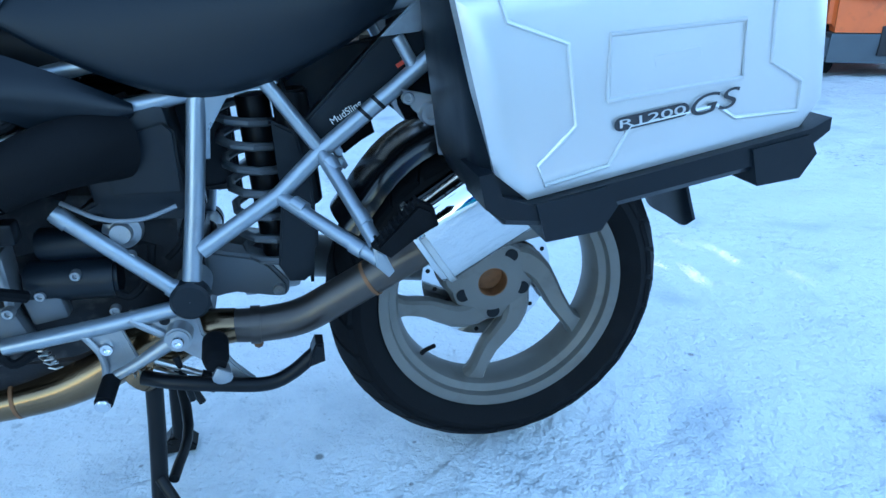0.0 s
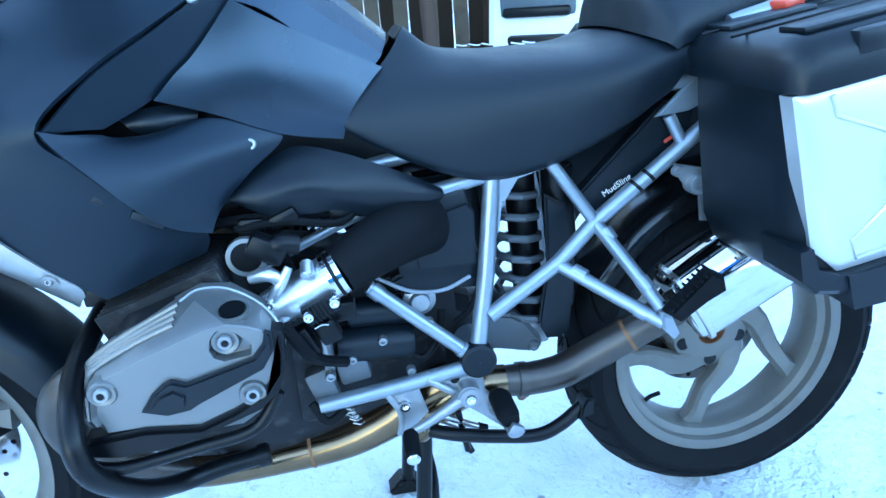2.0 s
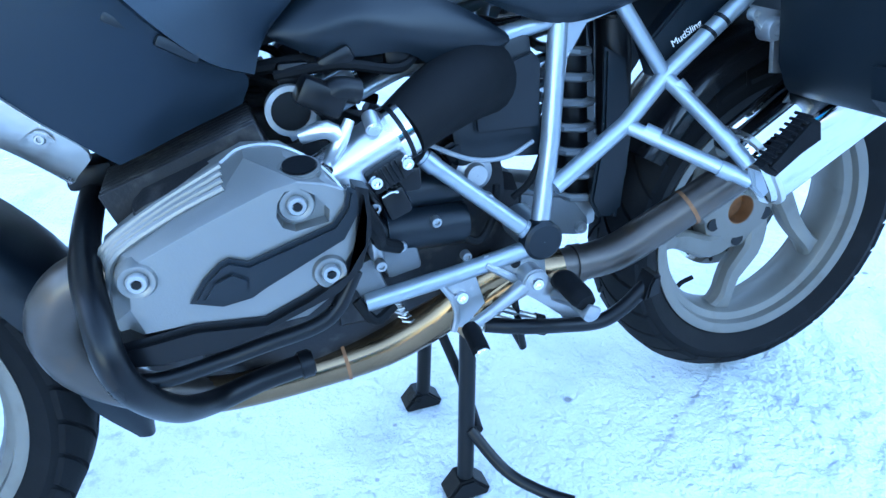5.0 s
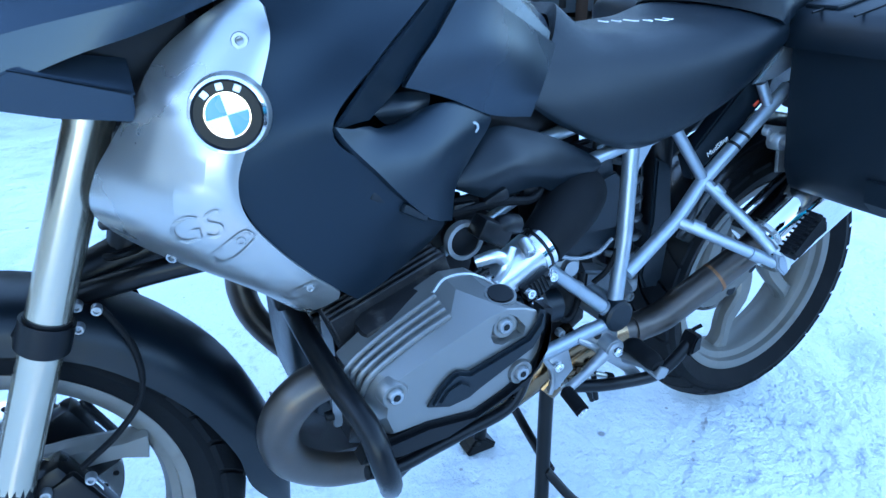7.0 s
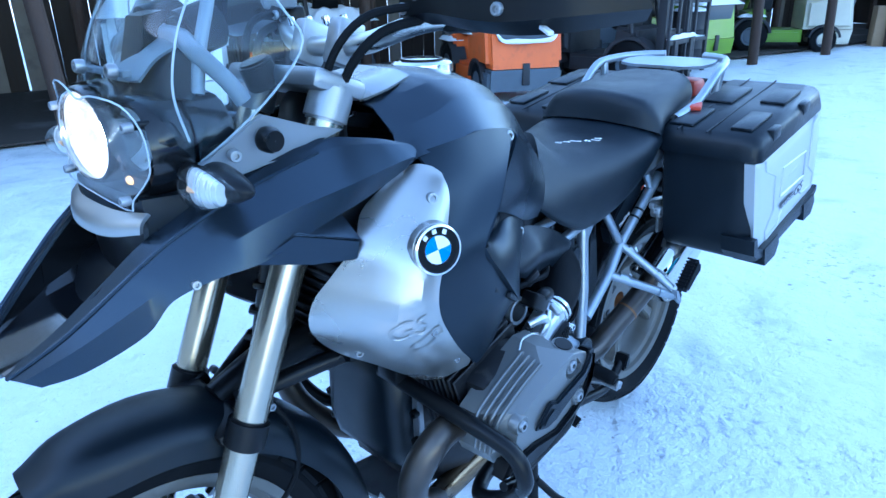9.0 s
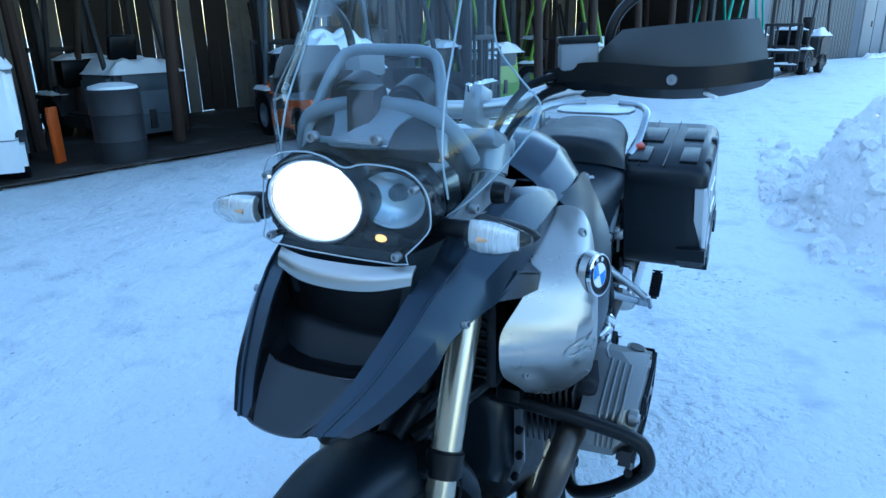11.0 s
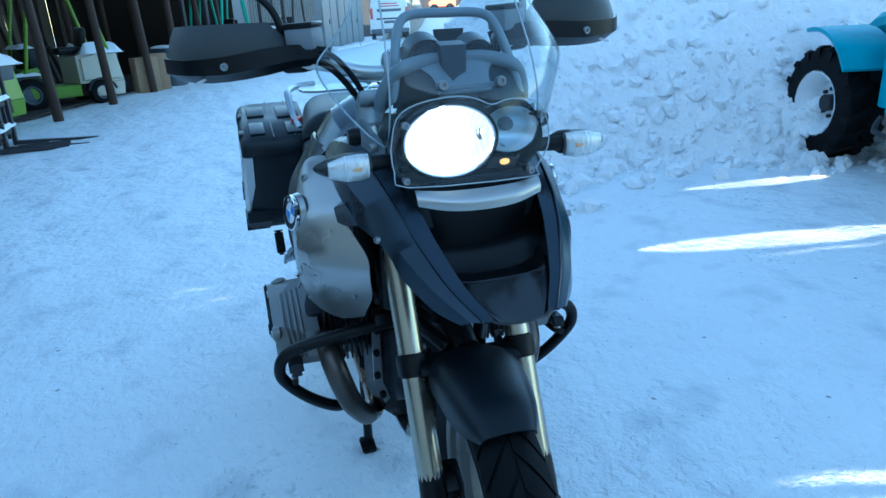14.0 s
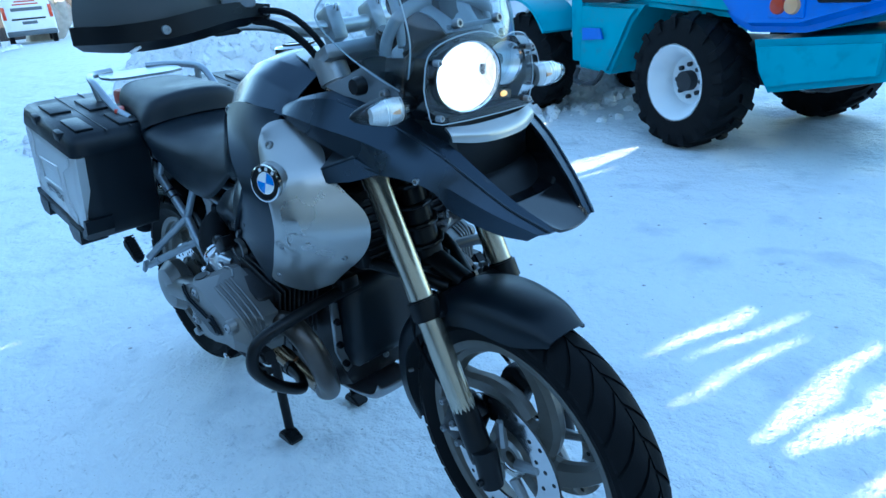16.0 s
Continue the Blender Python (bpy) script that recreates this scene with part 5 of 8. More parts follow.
TANKTOP += [
    [(-0.76, 0, 1.095), (-0.76, -0.055, 1.092), (-0.76, -0.10, 1.08), (-0.765, -0.14, 1.055), (-0.77, -0.165, 1.01)],
    [(-0.68, 0, 1.035), (-0.68, -0.045, 1.032), (-0.685, -0.085, 1.02), (-0.69, -0.12, 0.995), (-0.70, -0.14, 0.955)],
    [(-0.60, 0, 0.965), (-0.60, -0.035, 0.962), (-0.605, -0.07, 0.952), (-0.615, -0.10, 0.935), (-0.63, -0.115, 0.92)],
]
part("tank_top", surf(full(TANKTOP), 0.004, 5, 1), PAINT, bike, "graphite grey painted tank top", 14)
TANKSIDE = [
    [(-1.057, -0.192, 1.034), (-0.985, -0.207, 1.046), (-0.91, -0.20, 1.048), (-0.828, -0.189, 1.034)],
    [(-1.055, -0.238, 0.988), (-0.99, -0.237, 0.992), (-0.935, -0.234, 0.994), (-0.888, -0.229, 0.995)],
    [(-1.078, -0.258, 0.94), (-1.03, -0.259, 0.946), (-0.985, -0.264, 0.95), (-0.955, -0.268, 0.952)],
    [(-1.105, -0.272, 0.90), (-1.08, -0.275, 0.90), (-1.045, -0.281, 0.90), (-1.016, -0.286, 0.897)],
]
TANKSIDE += [
    [(-1.12, -0.279, 0.86), (-1.07, -0.281, 0.86), (-1.02, -0.282, 0.855), (-0.975, -0.279, 0.848)],
    [(-1.095, -0.275, 0.785), (-1.04, -0.276, 0.79), (-0.98, -0.275, 0.795), (-0.92, -0.267, 0.785)],
    [(-1.04, -0.265, 0.722), (-0.99, -0.263, 0.732), (-0.94, -0.256, 0.742), (-0.872, -0.236, 0.75)],
    [(-1.0, -0.255, 0.682), (-0.975, -0.252, 0.69), (-0.94, -0.243, 0.702), (-0.88, -0.216, 0.718)],
]
shell("tank_side", TANKSIDE, SHADEPAINT, "graphite side fairing panel, coloured darker for its shade", 0.006, None, 6, 6)
shell("side_wing", [
    [(-1.018, -0.287, 0.897), (-0.99, -0.270, 0.886), (-0.965, -0.250, 0.878)],
    [(-1.002, -0.2875, 0.872), (-0.955, -0.252, 0.870), (-0.92, -0.219, 0.866)],
    [(-0.972, -0.2855, 0.838), (-0.91, -0.247, 0.856), (-0.843, -0.197, 0.880)],
    [(-0.94, -0.2805, 0.80), (-0.87, -0.239, 0.838), (-0.766, -0.170, 0.851)],
    [(-0.905, -0.267, 0.766), (-0.865, -0.237, 0.802), (-0.805, -0.195, 0.818)],
    [(-0.866, -0.240, 0.746), (-0.857, -0.229, 0.768), (-0.846, -0.214, 0.787)],
], SHADEPAINT, "raised graphite wing of the side fairing, coloured darker for its shade", 0.007)
shell("fairing_step", [
    [(-0.828, -0.189, 1.033), (-0.815, -0.184, 1.030), (-0.80, -0.176, 1.022)],
    [(-0.888, -0.229, 0.994), (-0.868, -0.208, 0.982), (-0.850, -0.189, 0.963)],
    [(-0.955, -0.268, 0.951), (-0.928, -0.236, 0.936), (-0.907, -0.210, 0.917)],
    [(-1.016, -0.286, 0.896), (-0.985, -0.262, 0.894), (-0.962, -0.242, 0.890)],
], SHADEPAINT, "graphite step behind the side panel, coloured darker for its shade", 0.004)
shell("tank_rear_side", [
    [(-0.802, -0.178, 1.022), (-0.745, -0.161, 0.986), (-0.69, -0.139, 0.955), (-0.622, -0.108, 0.918)],
    [(-0.851, -0.192, 0.963), (-0.78, -0.181, 0.94), (-0.715, -0.161, 0.918), (-0.65, -0.133, 0.893)],
    [(-0.880, -0.202, 0.938), (-0.81, -0.189, 0.914), (-0.74, -0.171, 0.888), (-0.675, -0.149, 0.864)],
    [(-0.906, -0.211, 0.913), (-0.838, -0.194, 0.888), (-0.765, -0.171, 0.854), (-0.685, -0.143, 0.835)],
], PAINT, "graphite lower tank panel", 0.010)
shell("scoop_insert", [
    [(-0.958, -0.205, 0.897), (-0.90, -0.198, 0.900), (-0.86, -0.186, 0.892)],
    [(-0.942, -0.212, 0.886), (-0.90, -0.211, 0.886), (-0.865, -0.192, 0.885)],
    [(-0.922, -0.204, 0.872), (-0.90, -0.202, 0.873), (-0.88, -0.192, 0.876)],
], PLASTIC, "dark insert in the side scoop", 0.006)
# dark patch paints the shade on the fairing's spear-shaped facet
shell("fairing_facet_shade", [
    [(-1.085, -0.268, 0.928), (-1.085, -0.271, 0.913), (-1.088, -0.274, 0.898)],
    [(-1.04, -0.2585, 0.958), (-1.033, -0.2615, 0.945), (-1.03, -0.2655, 0.928)],
    [(-0.988, -0.2495, 0.978), (-0.986, -0.25, 0.976), (-0.984, -0.2505, 0.974)],
], PLASTIC, "spear-shaped facet, its shade put in as dark plastic", 0.006)
for sg in (1, -1):
    for x, z in ((-0.964, 0.806), (-0.926, 0.782)):
        part("panel_slot", turn(box((x, -0.274, z), (0.04, 0.014, 0.011), 0.003, (0, 33, 14)), Matrix.Diagonal((1, sg, 1, 1))), PLASTIC, bike, "black slot insert")
for sg in (1, -1):
    M = Matrix.Diagonal((1, sg, 1, 1))
    part("panel_bolt", turn(bolt((-0.842, -0.200, 1.028), (-0.1, -1, 0.3), 0.009, 0.004), M), ALU, bike)
    part("panel_bolt", turn(bolt((-0.803, -0.199, 0.846), (0, -1, 0.2), 0.008, 0.004), M), ALU, bike)
shell("air_intake_cover", [
    [(-0.838, -0.188, 0.790), (-0.841, -0.200, 0.784), (-0.840, -0.204, 0.776), (-0.832, -0.200, 0.768)],
    [(-0.797, -0.176, 0.814), (-0.802, -0.200, 0.796), (-0.802, -0.212, 0.774), (-0.790, -0.206, 0.749)],
    [(-0.747, -0.163, 0.831), (-0.745, -0.190, 0.810), (-0.743, -0.209, 0.783), (-0.742, -0.200, 0.744)],
    [(-0.69, -0.163, 0.816), (-0.69, -0.186, 0.793), (-0.69, -0.197, 0.766), (-0.69, -0.190, 0.740)],
    [(-0.647, -0.163, 0.798), (-0.645, -0.179, 0.775), (-0.638, -0.182, 0.745), (-0.628, -0.166, 0.702)],
    [(-0.59, -0.153, 0.768), (-0.585, -0.164, 0.753), (-0.58, -0.165, 0.735), (-0.58, -0.155, 0.715)],
    [(-0.548, -0.143, 0.743), (-0.547, -0.149, 0.738), (-0.547, -0.150, 0.733), (-0.55, -0.144, 0.727)],
], PLASTIC, "black plastic side cover", 0.012)
part("tank_underside", skin([[Vector((x, y * w, zc + z * h)) for y, z in ((-1, -1), (1, -1), (1, 1), (-1, 1))] for x, w, zc, h in ((-1.06, 0.16, 0.90, 0.14), (-0.85, 0.16, 0.88, 0.12), (-0.62, 0.11, 0.85, 0.06), (-0.4, 0.11, 0.80, 0.02))]), BLACK, bike)
part("radiator_duct", box((-1.13, 0, 0.78), (0.06, 0.26, 0.18), 0.02), BLACK, bike, "black oil cooler between the panels")
for i in range(9):
    part("cooler_fin", box((-1.163, 0, 0.705 + 0.018 * i), (0.008, 0.22, 0.005), 0.001, (0, 0, 0), 1), DARKALU, bike)

TRIMTOP = [
    [(-1.075, -0.198, 1.020), (-1.068, -0.210, 1.024), (-1.06, -0.230, 1.022), (-1.055, -0.243, 1.014)],
    [(-1.115, -0.188, 0.998), (-1.095, -0.227, 0.998), (-1.07, -0.252, 0.992), (-1.059, -0.257, 0.985)],
    [(-1.155, -0.180, 0.968), (-1.12, -0.244, 0.965), (-1.09, -0.266, 0.955), (-1.077, -0.269, 0.946)],
    [(-1.185, -0.196, 0.932), (-1.145, -0.262, 0.925), (-1.11, -0.280, 0.912), (-1.099, -0.280, 0.90)],
    [(-1.215, -0.180, 0.89), (-1.16, -0.269, 0.885), (-1.128, -0.286, 0.875), (-1.117, -0.287, 0.862)],
]
TRIMLOW = [
    [(-1.24, -0.163, 0.852), (-1.175, -0.268, 0.845), (-1.13, -0.287, 0.835), (-1.115, -0.288, 0.825)],
    [(-1.248, -0.163, 0.812), (-1.17, -0.261, 0.80), (-1.115, -0.281, 0.79), (-1.088, -0.283, 0.78)],
    [(-1.20, -0.155, 0.755), (-1.13, -0.249, 0.748), (-1.08, -0.271, 0.742), (-1.055, -0.273, 0.738)],
    [(-1.12, -0.155, 0.695), (-1.08, -0.224, 0.692), (-1.045, -0.255, 0.70), (-1.024, -0.265, 0.706)],
    [(-1.075, -0.155, 0.66), (-1.055, -0.20, 0.655), (-1.04, -0.235, 0.672), (-1.021, -0.259, 0.692)],
]
TRIM = shell("tank_panel", TRIMTOP + TRIMLOW, PANELSILVER, "brushed silver aluminium tank trim panel", 0.004, None, 5, 2, 24)
for sg in (1, -1):
    M = Matrix.Diagonal((1, sg, 1, 1))
    part("panel_bolt", turn(bolt((-1.085, -0.25, 0.986), (-0.35, -1, 0.2), 0.009), M), ALU, bike)
    part("panel_bolt", turn(bolt((-1.185, -0.188, 0.757), (-0.6, -1, -0.2), 0.007), M), ALU, bike)
    n = Vector((-0.29, -0.95, 0.12)).normalized()
    A = Matrix.Translation((-1.114, -0.286, 0.926)) @ n.to_track_quat("Z", "Y").to_matrix().to_4x4() @ Matrix.Scale(0.86, 4)
    bd = part("round_badge", turn(lathe([(0.0005, 0.004), (0.036, 0.004), (0.039, 0.007), (0.0415, 0.005), (0.0415, -0.004)], (0, 0, 0), "Z", 40, closed=False), M @ A), BLACK, bike, "round black enamel badge with blue and white quarters")
    part("badge_collar", turn(lathe([(0.0405, -0.002), (0.0425, -0.003), (0.0435, -0.006), (0.046, -0.016)], (0, 0, 0), "Z", 40, closed=False), M @ A), PANELSILVER, bd, "silver collar pressed into the trim")
    part("badge_ring", turn(lathe([(0.0385, 0.003), (0.0385, 0.0078), (0.042, 0.0065), (0.042, 0.0)], (0, 0, 0), "Z", 40), M @ A), CHROME, bd)
    part("badge_ring", turn(lathe([(0.0235, 0.003), (0.0235, 0.0052), (0.025, 0.0052), (0.025, 0.003)], (0, 0, 0), "Z", 40), M @ A), CHROME, bd)
    for q in range(4):
        bm = lathe([(0.0005, 0.0035), (0.0005, 0.0052), (0.0235, 0.0052), (0.0235, 0.0035)], (0, 0, 0), "Z", 8, arc=(90 * q + 12, 90 * q + 102))
        part("badge_quarter", turn(bm, M @ A), BLUEINK if q % 2 else WHITEENAMEL, bd)
    for a in (125, 90, 55):
        w = radians(a + 8)
        part("badge_mark", turn(box((0.031 * math.cos(w), 0.031 * math.sin(w), 0.0045), (0.008, 0.008, 0.002), 0.001, (0, 0, a - 82), 1), M @ A), WHITEENAMEL, bd)
    # pressed marks and slots
    for cx, cz, ln, an in ((-1.131, 0.79, 0.034, 40), (-1.064, 0.709, 0.026, 38)):
        pts = []
        for q in range(33):
            w = 2 * math.pi * q / 32
            ux = math.copysign(min(abs(math.cos(w)) * 1.6, 1.0), math.cos(w)) * ln / 2 + 0.007 * math.cos(w)
            uz = 0.0095 * math.sin(w)
            pts.append((cx + ux * math.cos(radians(an)) - uz * math.sin(radians(an)), -0.3, cz + ux * math.sin(radians(an)) + uz * math.cos(radians(an))))
        bm = tube(pts, 0.0016, 6, 1)
        for v in bm.verts:
            v.co.y = -0.3
        thin = onto(bm, TRIM[0], 0.0018)
        part("panel_slot_rim", turn(thin, M), PANELSILVER, bike)
        part("slot_bolt", turn(bolt(onto_point((cx + 0.008, cz + 0.008), TRIM[0]), (-0.2, -1, 0), 0.005, 0.003), M), ALU, bike)
    cu = bpy.data.curves.new("mark", "FONT")
    cu.body, cu.size, cu.shear, cu.align_x, cu.align_y = "GS", 0.044, 0.2, "CENTER", "CENTER"
    tmp = bpy.data.objects.new("mark", cu)
    bm = bmesh.new()
    bm.from_mesh(tmp.to_mesh())
    bpy.data.objects.remove(tmp)
    bpy.data.curves.remove(cu)
    if sg < 0:
        turn(bm, Matrix.Diagonal((-1, 1, 1, 1)))
    bm.transform(pose(-1.165, -0.3, 0.815, 90, -14 * sg if sg > 0 else 14, 0))
    part("pressed_letters", turn(onto(bm, TRIM[0], 0.0016), M), PANELSILVER, bike, "pressed silver letters")

# tank cap
tc = part("tank_cap", lathe([(0.0005, 0.012), (0.032, 0.012), (0.036, 0.009), (0.05, 0.009), (0.056, 0.004), (0.058, -0.01)], (-0.845, 0.0, 1.132), "Z", 40, closed=False), CHROME, bike, "polished round fuel cap")
part("cap_ring", lathe([(0.034, 0.008), (0.034, 0.0125), (0.038, 0.0125), (0.038, 0.008)], (-0.845, 0.0, 1.132), "Z", 40), BLACK, tc)
part("tank_plate", surf(full([[(-1.074, 0, 1.116), (-1.074, -0.05, 1.115), (-1.066, -0.085, 1.105)], [(-1.02, 0, 1.13), (-1.02, -0.055, 1.13), (-1.02, -0.10, 1.12)], [(-0.96, 0, 1.141), (-0.96, -0.05, 1.14), (-0.96, -0.085, 1.132)]]), 0.004), PANELSILVER, bike, "silver trim on the tank")

# ---- seats ----
SEAT = [
    [(-0.575, 0, 0.968), (-0.575, -0.035, 0.97), (-0.58, -0.064, 0.966), (-0.61, -0.10, 0.93), (-0.655, -0.135, 0.895), (-0.695, -0.155, 0.868), (-0.69, -0.155, 0.852)],
    [(-0.53, 0, 0.935), (-0.53, -0.05, 0.935), (-0.535, -0.09, 0.925), (-0.56, -0.13, 0.90), (-0.60, -0.155, 0.865), (-0.635, -0.165, 0.83), (-0.63, -0.155, 0.81)],
    [(-0.46, 0, 0.925), (-0.46, -0.07, 0.922), (-0.465, -0.115, 0.91), (-0.48, -0.152, 0.88), (-0.51, -0.165, 0.835), (-0.545, -0.165, 0.785), (-0.54, -0.15, 0.765)],
]
SEAT += [
    [(-0.38, 0, 0.922), (-0.38, -0.085, 0.92), (-0.385, -0.135, 0.905), (-0.395, -0.165, 0.875), (-0.42, -0.17, 0.825), (-0.46, -0.16, 0.765), (-0.46, -0.14, 0.745)],
    [(-0.30, 0, 0.925), (-0.30, -0.09, 0.923), (-0.305, -0.145, 0.91), (-0.31, -0.172, 0.885), (-0.33, -0.175, 0.835), (-0.36, -0.16, 0.78), (-0.365, -0.14, 0.762)],
    [(-0.24, 0, 0.94), (-0.24, -0.09, 0.938), (-0.24, -0.145, 0.925), (-0.24, -0.175, 0.90), (-0.25, -0.175, 0.86), (-0.27, -0.16, 0.815), (-0.275, -0.14, 0.80)],
    [(-0.185, 0, 0.95), (-0.185, -0.085, 0.948), (-0.18, -0.135, 0.938), (-0.175, -0.162, 0.915), (-0.178, -0.163, 0.89), (-0.195, -0.15, 0.855), (-0.20, -0.135, 0.845)],
]
part("rider_seat", surf(full(SEAT), 0.02, 6, 4), SEATMAT, bike, "black vinyl rider seat")
PSEAT = [
    [(-0.245, 0, 0.945), (-0.245, -0.08, 0.942), (-0.235, -0.135, 0.935), (-0.215, -0.168, 0.925), (-0.20, -0.172, 0.915)],
    [(-0.235, 0, 1.005), (-0.235, -0.075, 1.0), (-0.222, -0.128, 0.985), (-0.20, -0.165, 0.95), (-0.19, -0.17, 0.92)],
    [(-0.19, 0, 1.018), (-0.19, -0.075, 1.014), (-0.18, -0.13, 0.998), (-0.165, -0.16, 0.96), (-0.165, -0.16, 0.925)],
]
PSEAT += [
    [(-0.08, 0, 1.025), (-0.08, -0.075, 1.022), (-0.08, -0.128, 1.008), (-0.08, -0.148, 0.975), (-0.085, -0.145, 0.94)],
    [(0.03, 0, 1.035), (0.03, -0.07, 1.032), (0.03, -0.115, 1.018), (0.03, -0.135, 0.985), (0.025, -0.13, 0.955)],
    [(0.09, 0, 1.03), (0.09, -0.06, 1.028), (0.09, -0.095, 1.015), (0.09, -0.11, 0.985), (0.085, -0.108, 0.96)],
    [(0.105, 0, 0.97), (0.105, -0.055, 0.97), (0.105, -0.085, 0.968), (0.10, -0.10, 0.965), (0.09, -0.10, 0.958)],
]
part("passenger_seat", surf(full(PSEAT), 0.015, 6, 4), SEATMAT, bike, "black vinyl passenger seat")
rnd = random.Random(3)
bm = bmesh.new()
for i in range(6):
    x, y = -0.50 + 0.018 * i, -0.06 - 0.012 * i + rnd.uniform(-0.01, 0.01)
    add(bm, tube([(x, y, 0.9385), (x + 0.008, y - 0.012, 0.937), (x + 0.016, y + rnd.uniform(-0.02, 0.01), 0.9365)], 0.0011, 6, 3))
part("seat_scuff", bm, WHITEINK, bike, "whitish scuff on the seat")

# rack round the passenger seat
for sg in (1, -1):
    M = Matrix.Diagonal((1, sg, 1, 1))
    part("grab_rail", turn(tube([(-0.12, -0.165, 0.945), (-0.02, -0.175, 0.975), (0.07, -0.18, 1.035), (0.14, -0.17, 1.05), (0.24, -0.13, 1.055), (0.27, -0.06, 1.058)], 0.0115, 12), M), SILVER, bike, "silver cast grab rail")
    part("rail_strut", turn(tube([(0.06, -0.15, 0.90), (0.10, -0.165, 0.96), (0.11, -0.175, 1.04)], 0.011, 10), M), SILVER, bike)
part("luggage_rack", surf(full([[(0.10, 0, 1.045), (0.10, -0.07, 1.045), (0.11, -0.12, 1.048)], [(0.17, 0, 1.05), (0.17, -0.075, 1.05), (0.17, -0.13, 1.052)], [(0.25, 0, 1.055), (0.25, -0.07, 1.055), (0.25, -0.11, 1.056)]]), 0.008), SILVER, bike, "silver luggage rack plate")
part("tail_lamp", box((0.22, 0, 0.97), (0.08, 0.16, 0.06), 0.015), REDPLASTIC, bike)
part("tail_body", box((0.1, 0, 0.92), (0.28, 0.2, 0.07), 0.02), BLACK, bike)

# ---- front end ----
for sg in (1, -1):
    y = 0.108 * sg
    d = Vector((-0.438, 0, -1)).normalized()
    top = Vector((-1.125, y, 1.125))
    low = top + d * 0.735
    axle = Vector((AX_F.x, y * 1.0, AX_F.z))
    tb = fpart("fork_tube", rod(top, low, 0.0252, n=28), FORKTUBE, None, "bright steel fork tube")
    fpart("fork_collar", rod(top + d * 0.225, top + d * 0.255, 0.0275, n=28, bev=0.002), FORKTUBE, tb)
    fpart("fork_clamp", rod(top + d * 0.49, top + d * 0.535, 0.031, n=28, bev=0.004), BLACK, None, "black fork bridge clamp")
    fpart("fork_slider", tube([low - d * 0.02, low + d * 0.04, low + d * 0.10, axle + Vector((0.01, 0, 0.05)), axle + Vector((-0.005, 0, -0.03))], [0.025, 0.027, 0.026, 0.027, 0.024], 18, 4), BLACK, None, "black cast fork slider")
    fpart("axle_clamp_bolt", bolt(axle + Vector((0.0, sg * 0.027, -0.012)), (0, sg, 0), 0.008), BLACK)
    fpart("fork_cap", rod(top + d * 0.045, top - d * 0.008, 0.032, n=28, bev=0.004), ALU, None, "bare aluminium fork clamp")
    cal = fpart("brake_caliper", box((-1.375, sg * 0.068, 0.385), (0.075, 0.05, 0.13), 0.014, (0, -25, 0)), BLACK, None, "black four-piston brake caliper")
    fpart("caliper_bridge", box((-1.36, sg * 0.09, 0.385), (0.06, 0.018, 0.10), 0.008, (0, -25, 0)), BLACK, cal)
    for dx, dz in ((-0.03, 0.04), (0.025, 0.045), (-0.01, -0.045), (0.035, -0.03), (0.0, 0.0)):
        fpart("caliper_bolt", bolt((-1.36 + dx, sg * 0.10, 0.385 + dz), (0, sg, 0), 0.0075), ALU, cal)
    fpart("caliper_mark", box((-1.36, sg * 0.0995, 0.372), (0.03, 0.002, 0.009), 0.0005, (0, 25, 0), 1), WHITEINK, cal)
    fpart("brake_hose", tube([(-1.27, sg * 0.075, 0.66), (-1.245, sg * 0.085, 0.60), (-1.25, sg * 0.085, 0.53), (-1.29, sg * 0.085, 0.48), (-1.345, sg * 0.085, 0.44)], 0.0045, 8), RUBBER)
    fpart("sensor_ring", lathe([(0.032, sg * 0.052), (0.045, sg * 0.052), (0.045, sg * 0.055), (0.032, sg * 0.055)], AX_F, "Y", 40), STEEL)
fpart("fork_bridge", box((-1.345, 0, 0.655), (0.05, 0.20, 0.022), 0.008, (0, -20, 0)), BLACK, None, "black lower fork bridge")
part("telelever_arm", tube([(-1.33, 0, 0.665), (-1.2, 0.0, 0.70), (-1.06, 0, 0.70)], [0.026, 0.035, 0.05], 12, 4), BLACK, bike, "black suspension wishbone")
for sg in (1, -1):
    part("wishbone_leg", tube([(-1.31, sg * 0.03, 0.665), (-1.18, sg * 0.09, 0.70), (-1.02, sg * 0.13, 0.715)], 0.015, 12, 4), BLACK, bike)
part("front_shock", rod((-1.24, 0, 0.66), (-1.15, 0, 0.98), 0.03, n=20), BLACK, bike)
part("front_spring", tube([(-1.24 + 0.0015 * i + 0.036 * math.cos(i * 0.7), 0.036 * math.sin(i * 0.7), 0.68 + i * 0.0046) for i in range(58)], 0.0055, 8, 1), BLACK, bike)
part("headstock", box((-1.12, 0, 1.0), (0.10, 0.09, 0.24), 0.03, (0, 20, 0)), BLACK, bike)
for sg in (1, -1):
    part("beak_bracket", tube([(-1.10, sg * 0.06, 1.05), (-1.25, sg * 0.09, 0.98), (-1.38, sg * 0.09, 1.02)], 0.012, 10), BLACK, bike)
part("front_frame", box((-1.04, 0, 0.69), (0.05, 0.26, 0.04), 0.01), BLACK, bike)
rows = []
